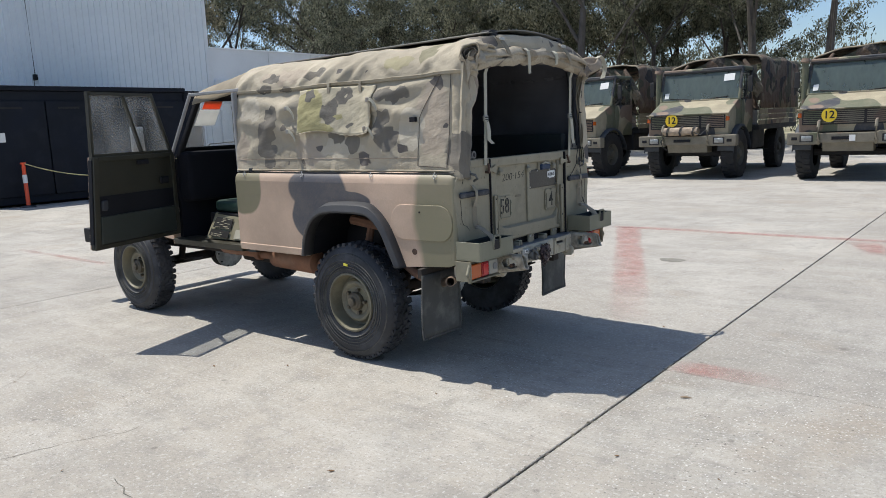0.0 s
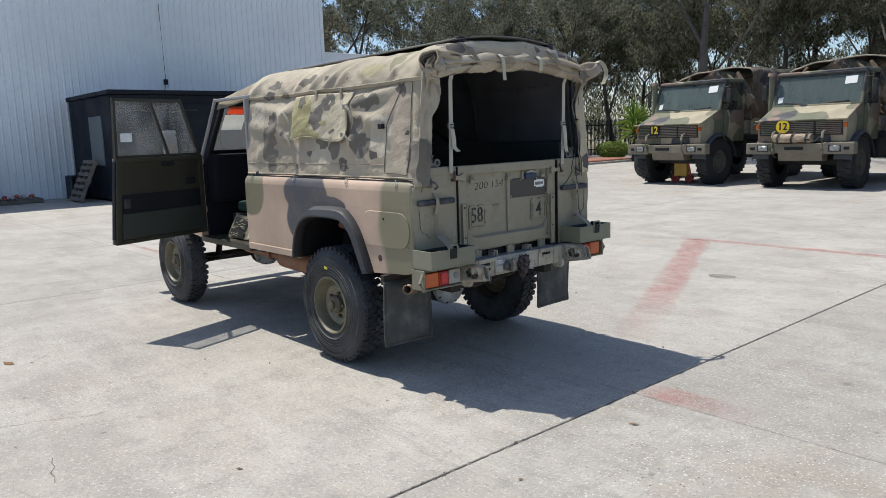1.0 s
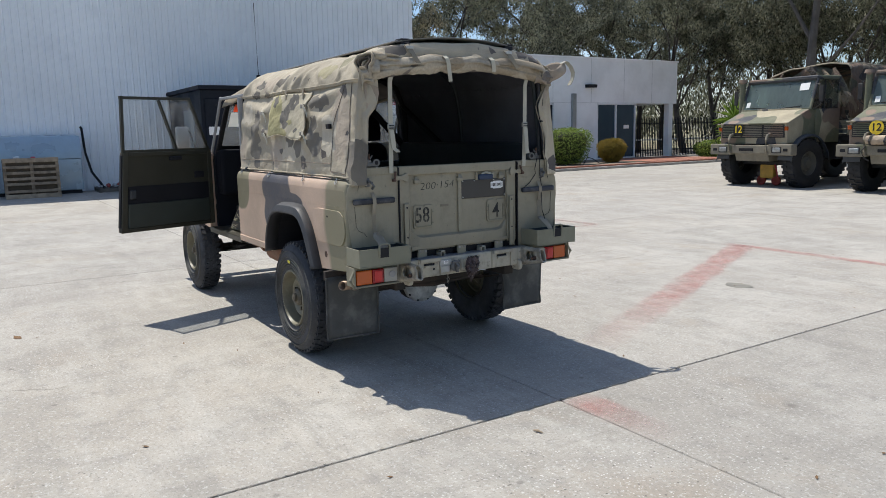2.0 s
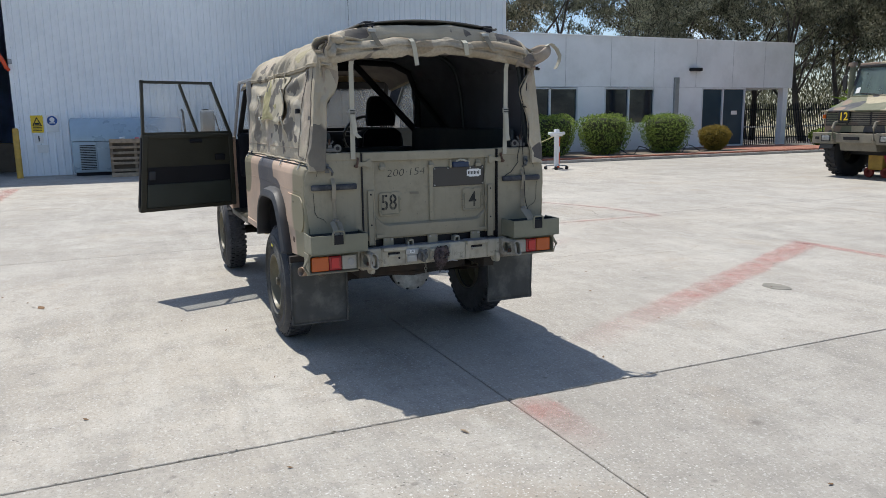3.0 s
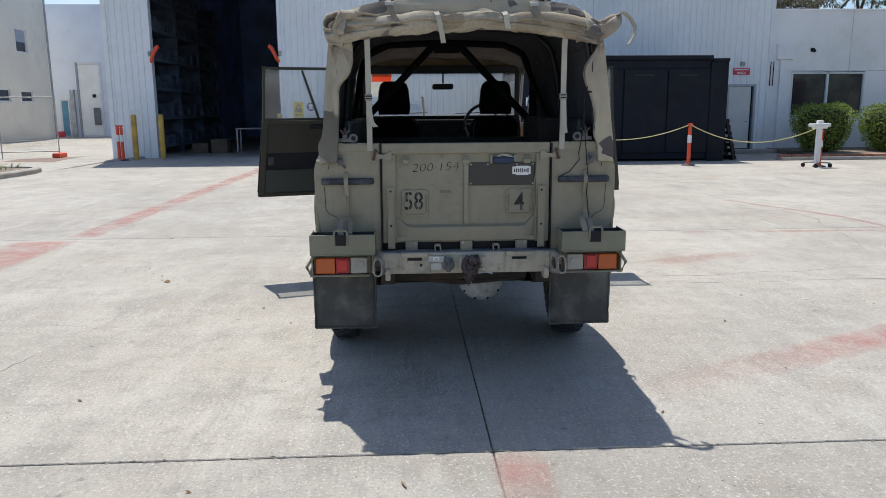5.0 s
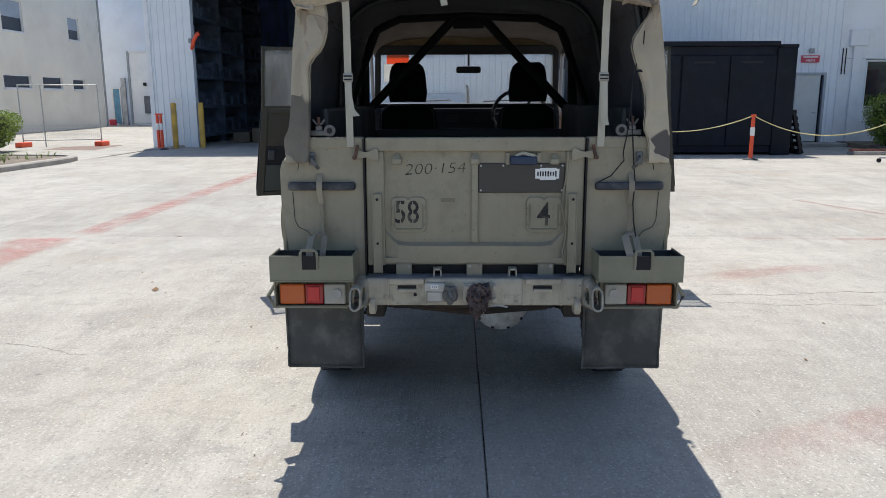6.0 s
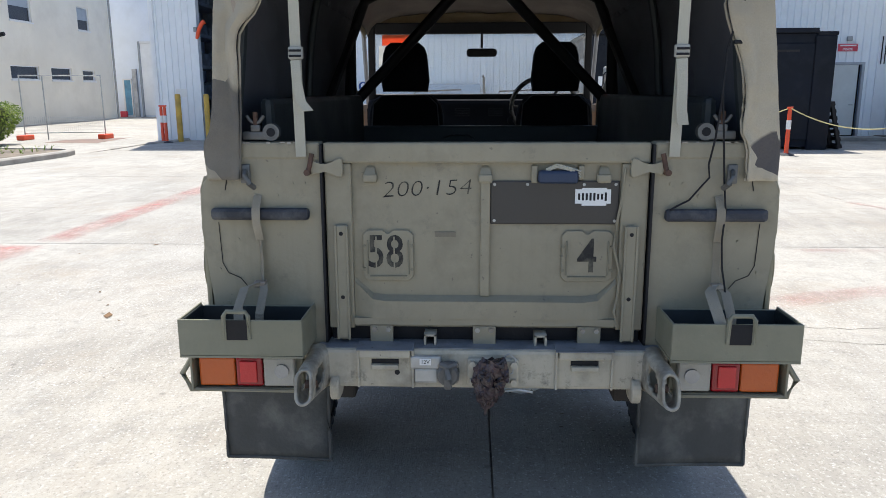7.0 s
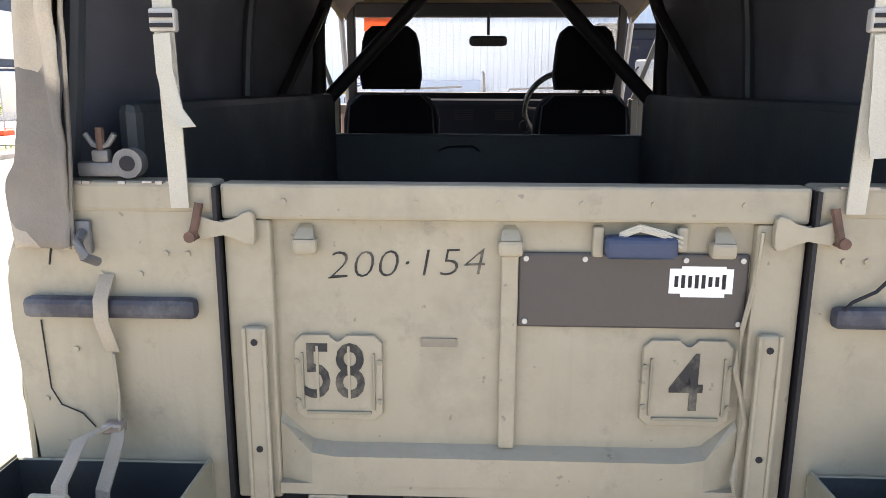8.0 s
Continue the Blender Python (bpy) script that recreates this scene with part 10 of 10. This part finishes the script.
line_strip("painted_line", [(-16.4, -4.15), (-10.0, -4.28), (-5.1, -4.36)], 0.34, RED, 4, paint=1.1)
line_strip("painted_line", [(-4.95, -4.62), (-3.6, -4.68), (-2.4, -4.75)], 0.66, RED, 5, fade=(0.1, 0.8), paint=1.2)
line_strip("painted_line", [(-2.9, 1.8), (-3.25, 2.5), (-3.55, 3.5)], 0.26, RED, 9, fade=(0.5, 0.6), paint=0.55)
line_strip("painted_line", [(1.1, 5.6), (1.3, 5.15), (1.5, 4.7)], 0.30, RED, 6)
line_strip("painted_line", [(-9.2, 0.29), (-6.5, 0.29)], 0.10, RED, 7)
line_strip("painted_line", [(-8.1, 5.0), (-6.0, 5.8), (-4.8, 5.9), (-4.9, 3.0)], 0.12, RED, 8)


def crack(pts, width, seed):
    bm2 = bmesh.new()
    rg2 = random.Random(seed)
    rows2 = []
    for (x0, y0), (x1, y1) in zip(pts, pts[1:]):
        n = max(3, int(math.hypot(x1 - x0, y1 - y0) / 0.05))
        for k in range(n):
            t = k / n
            x, y = x0 + (x1 - x0) * t, y0 + (y1 - y0) * t
            q = noise.noise(Vector((x * 3, y * 3, seed))) * 0.10 + noise.noise(Vector((x * 14, y * 14, seed))) * 0.03
            d = Vector((x1 - x0, y1 - y0)).normalized()
            s = Vector((-d.y, d.x))
            c2 = Vector((x, y)) + s * q
            w = width * rg2.uniform(0.3, 1.0)
            rows2.append([bm2.verts.new((*(c2 - s * w), 0.0015)), bm2.verts.new((*(c2 + s * w), 0.0015))])
    quad_strip(bm2, rows2)
    return solid("crack", bm2, M_joint, "fine dark crack in the concrete", "crack", "cracks in the yard", "structure")


crack([(-2.3, 1.5), (-2.25, 2.4), (-2.22, 3.6), (-2.4, 5.0)], 0.004, 1)
crack([(-1.29, -2.95), (-1.19, -2.63), (-1.10, -2.42), (-1.13, -2.28)], 0.003, 3)
crack([(-2.46, -2.55), (-2.61, -2.31), (-2.81, -2.03)], 0.003, 4)
crack([(-0.60, -2.72), (-0.42, -2.76), (-0.23, -2.78)], 0.003, 5)
crack([(-2.5, 1.4), (-2.55, 2.3), (-2.6, 3.4), (-2.8, 4.3)], 0.005, 9)
crack([(-9.0, 5.0), (-6.0, 5.4), (-3.6, 4.7)], 0.007, 6)
crack([(-7.6, 9.0), (-5.2, 8.3), (-3.0, 9.2)], 0.007, 7)
bm = bmesh.new()
rng = random.Random(23)
for k in range(300):
    if k % 6:
        x, y = 0.93 + rng.choice((-1, 1)) * rng.uniform(0.003, 0.014), rng.uniform(-7.5, 7.5)
    else:
        x, y = rng.uniform(-3.0, 4.5), 0.045 + rng.choice((-1, 1)) * rng.uniform(0.002, 0.009)
    r = rng.uniform(0.002, 0.010) if k % 6 else rng.uniform(0.001, 0.004)
    n = 6
    lean = rng.uniform(0, 3.14)
    vs = []
    for q in range(n):
        a = 6.283 * q / n
        u, v = r * rng.uniform(0.6, 1.2) * math.cos(a), r * rng.uniform(0.6, 2.2) * math.sin(a)
        if k % 6 == 0:
            u, v = v, u
        vs.append(bm.verts.new((x + u, y + v, 0.0007 + 0.0001 * (k % 7))))
    bm.faces.new(vs)
solid("chipped_joint_edges", bm, M_joint, "small dark chips broken from the slab edges", "chips", kind="stuff")
# Flat four-sided red-brown patch laid on the lane.
bm = bmesh.new()
prism(bm, [(-20.0, -13.1), (-21.4, -13.2), (-22.6, -11.6), (-19.9, -11.4)], "z", -0.004, 0.004)
solid("steel_plate", bm, plain("red_brown_patch", (0.22, 0.15, 0.12), 0.8, vary=0.3), "flat red-brown patch on the lane", "plate")
bm = bmesh.new()
pts = [(-0.41 + 0.14 * math.cos(a) * (1 + 0.1 * math.sin(3 * a)), 3.56 + 0.10 * math.sin(a)) for a in (2 * math.pi * k / 28 for k in range(28))]
prism(bm, pts, "z", -0.004, 0.003)
solid("drain_cover", bm, plain("stained_cover", (0.22, 0.21, 0.18), 0.85, vary=0.3, scale=9.0), "small round stained drain cover", "drain cover")
bm = bmesh.new()
tube(bm, [(1.19, -0.37, 0.008), (1.215, -0.36, 0.010), (1.245, -0.35, 0.007)], [0.003, 0.007, 0.002], 6)
solid("wood_chip", bm, M_wood, "pale splinter of wood lying on the concrete", "wood")
rng = random.Random(41)
bm = bmesh.new()
for x, y, s in [(-2.64, -2.52, 0.07), (-5.0, -3.2, 0.04), (1.9, 2.0, 0.02), (0.2, -2.1, 0.02), (1.4, -3.2, 0.025), (-1.2, 4.4, 0.025)] + [(rng.uniform(-6, 3.0), rng.uniform(-5, 9), rng.uniform(0.008, 0.02)) for _ in range(110)]:
    a = rng.uniform(0, 6.28)
    d = Vector((math.cos(a), math.sin(a), 0)) * s
    e = Vector((-math.sin(a), math.cos(a), 0)) * s * 0.45
    c2 = Vector((x, y, 0.003))
    vs = [bm.verts.new(c2 - d), bm.verts.new(c2 - e * 0.9 + Vector((0, 0, 0.004))), bm.verts.new(c2 + d + Vector((0, 0, 0.006))), bm.verts.new(c2 + e + Vector((0, 0, 0.002)))]
    bm.faces.new(vs)
solid("dry_leaves", bm, plain("dry_leaf_litter", (0.17, 0.10, 0.05), 0.9, vary=0.4, scale=9.0, world_space=True), "scattered dry leaves and grit on the concrete", "litter", kind="stuff")

# Brick edging along the raised walk.
bm = bmesh.new()
box(bm, -0.11, 0.11, -0.052, 0.052, 0.0, 0.16, 0.006, 1)
brick = mesh_of("brick", bm, M_brick_red)
for k in range(140):
    ob = new("brick", brick)
    ob.parent = office
    ob.location = (-17.22, 10.66 + k * 0.1135, 0.004 * math.sin(k * 1.7))
bm = bmesh.new()
for i in range(15):
    for j in range(45):
        x, y = -17.455 - i * 0.232, 21.45 + j * 0.1135
        box(bm, x - 0.112, x + 0.112, y - 0.053, y + 0.053, 0.156, 0.166)
tagged(part("brick_paving", bm, M_brick_red, office, "red brick paving"), kind="stuff")

# ---- yard slabs ----
GX = [0.93 + 5.98 * k for k in range(-8, 6)]
GY = [0.045 + 5.65 * k for k in range(-5, 7)]
slab_meshes = {}
for i in range(len(GX) - 1):
    for j in range(len(GY) - 1):
        x0, x1 = GX[i], GX[i + 1]
        y0, y1 = GY[j], GY[j + 1]
        wx, wy = x1 - x0 - 0.013, y1 - y0 - 0.0072
        key = (round(wx, 3), round(wy, 3))
        if key not in slab_meshes:
            bm = bmesh.new()
            box(bm, -wx / 2, wx / 2, -wy / 2, wy / 2, -0.0138, 0.0, 0.004, 1)
            slab_meshes[key] = mesh_of("slab", bm, concrete)
        ob = new("slab", slab_meshes[key])
        ob.parent = yard
        ob.location = ((x0 + x1) / 2, (y0 + y1) / 2, 0.0)
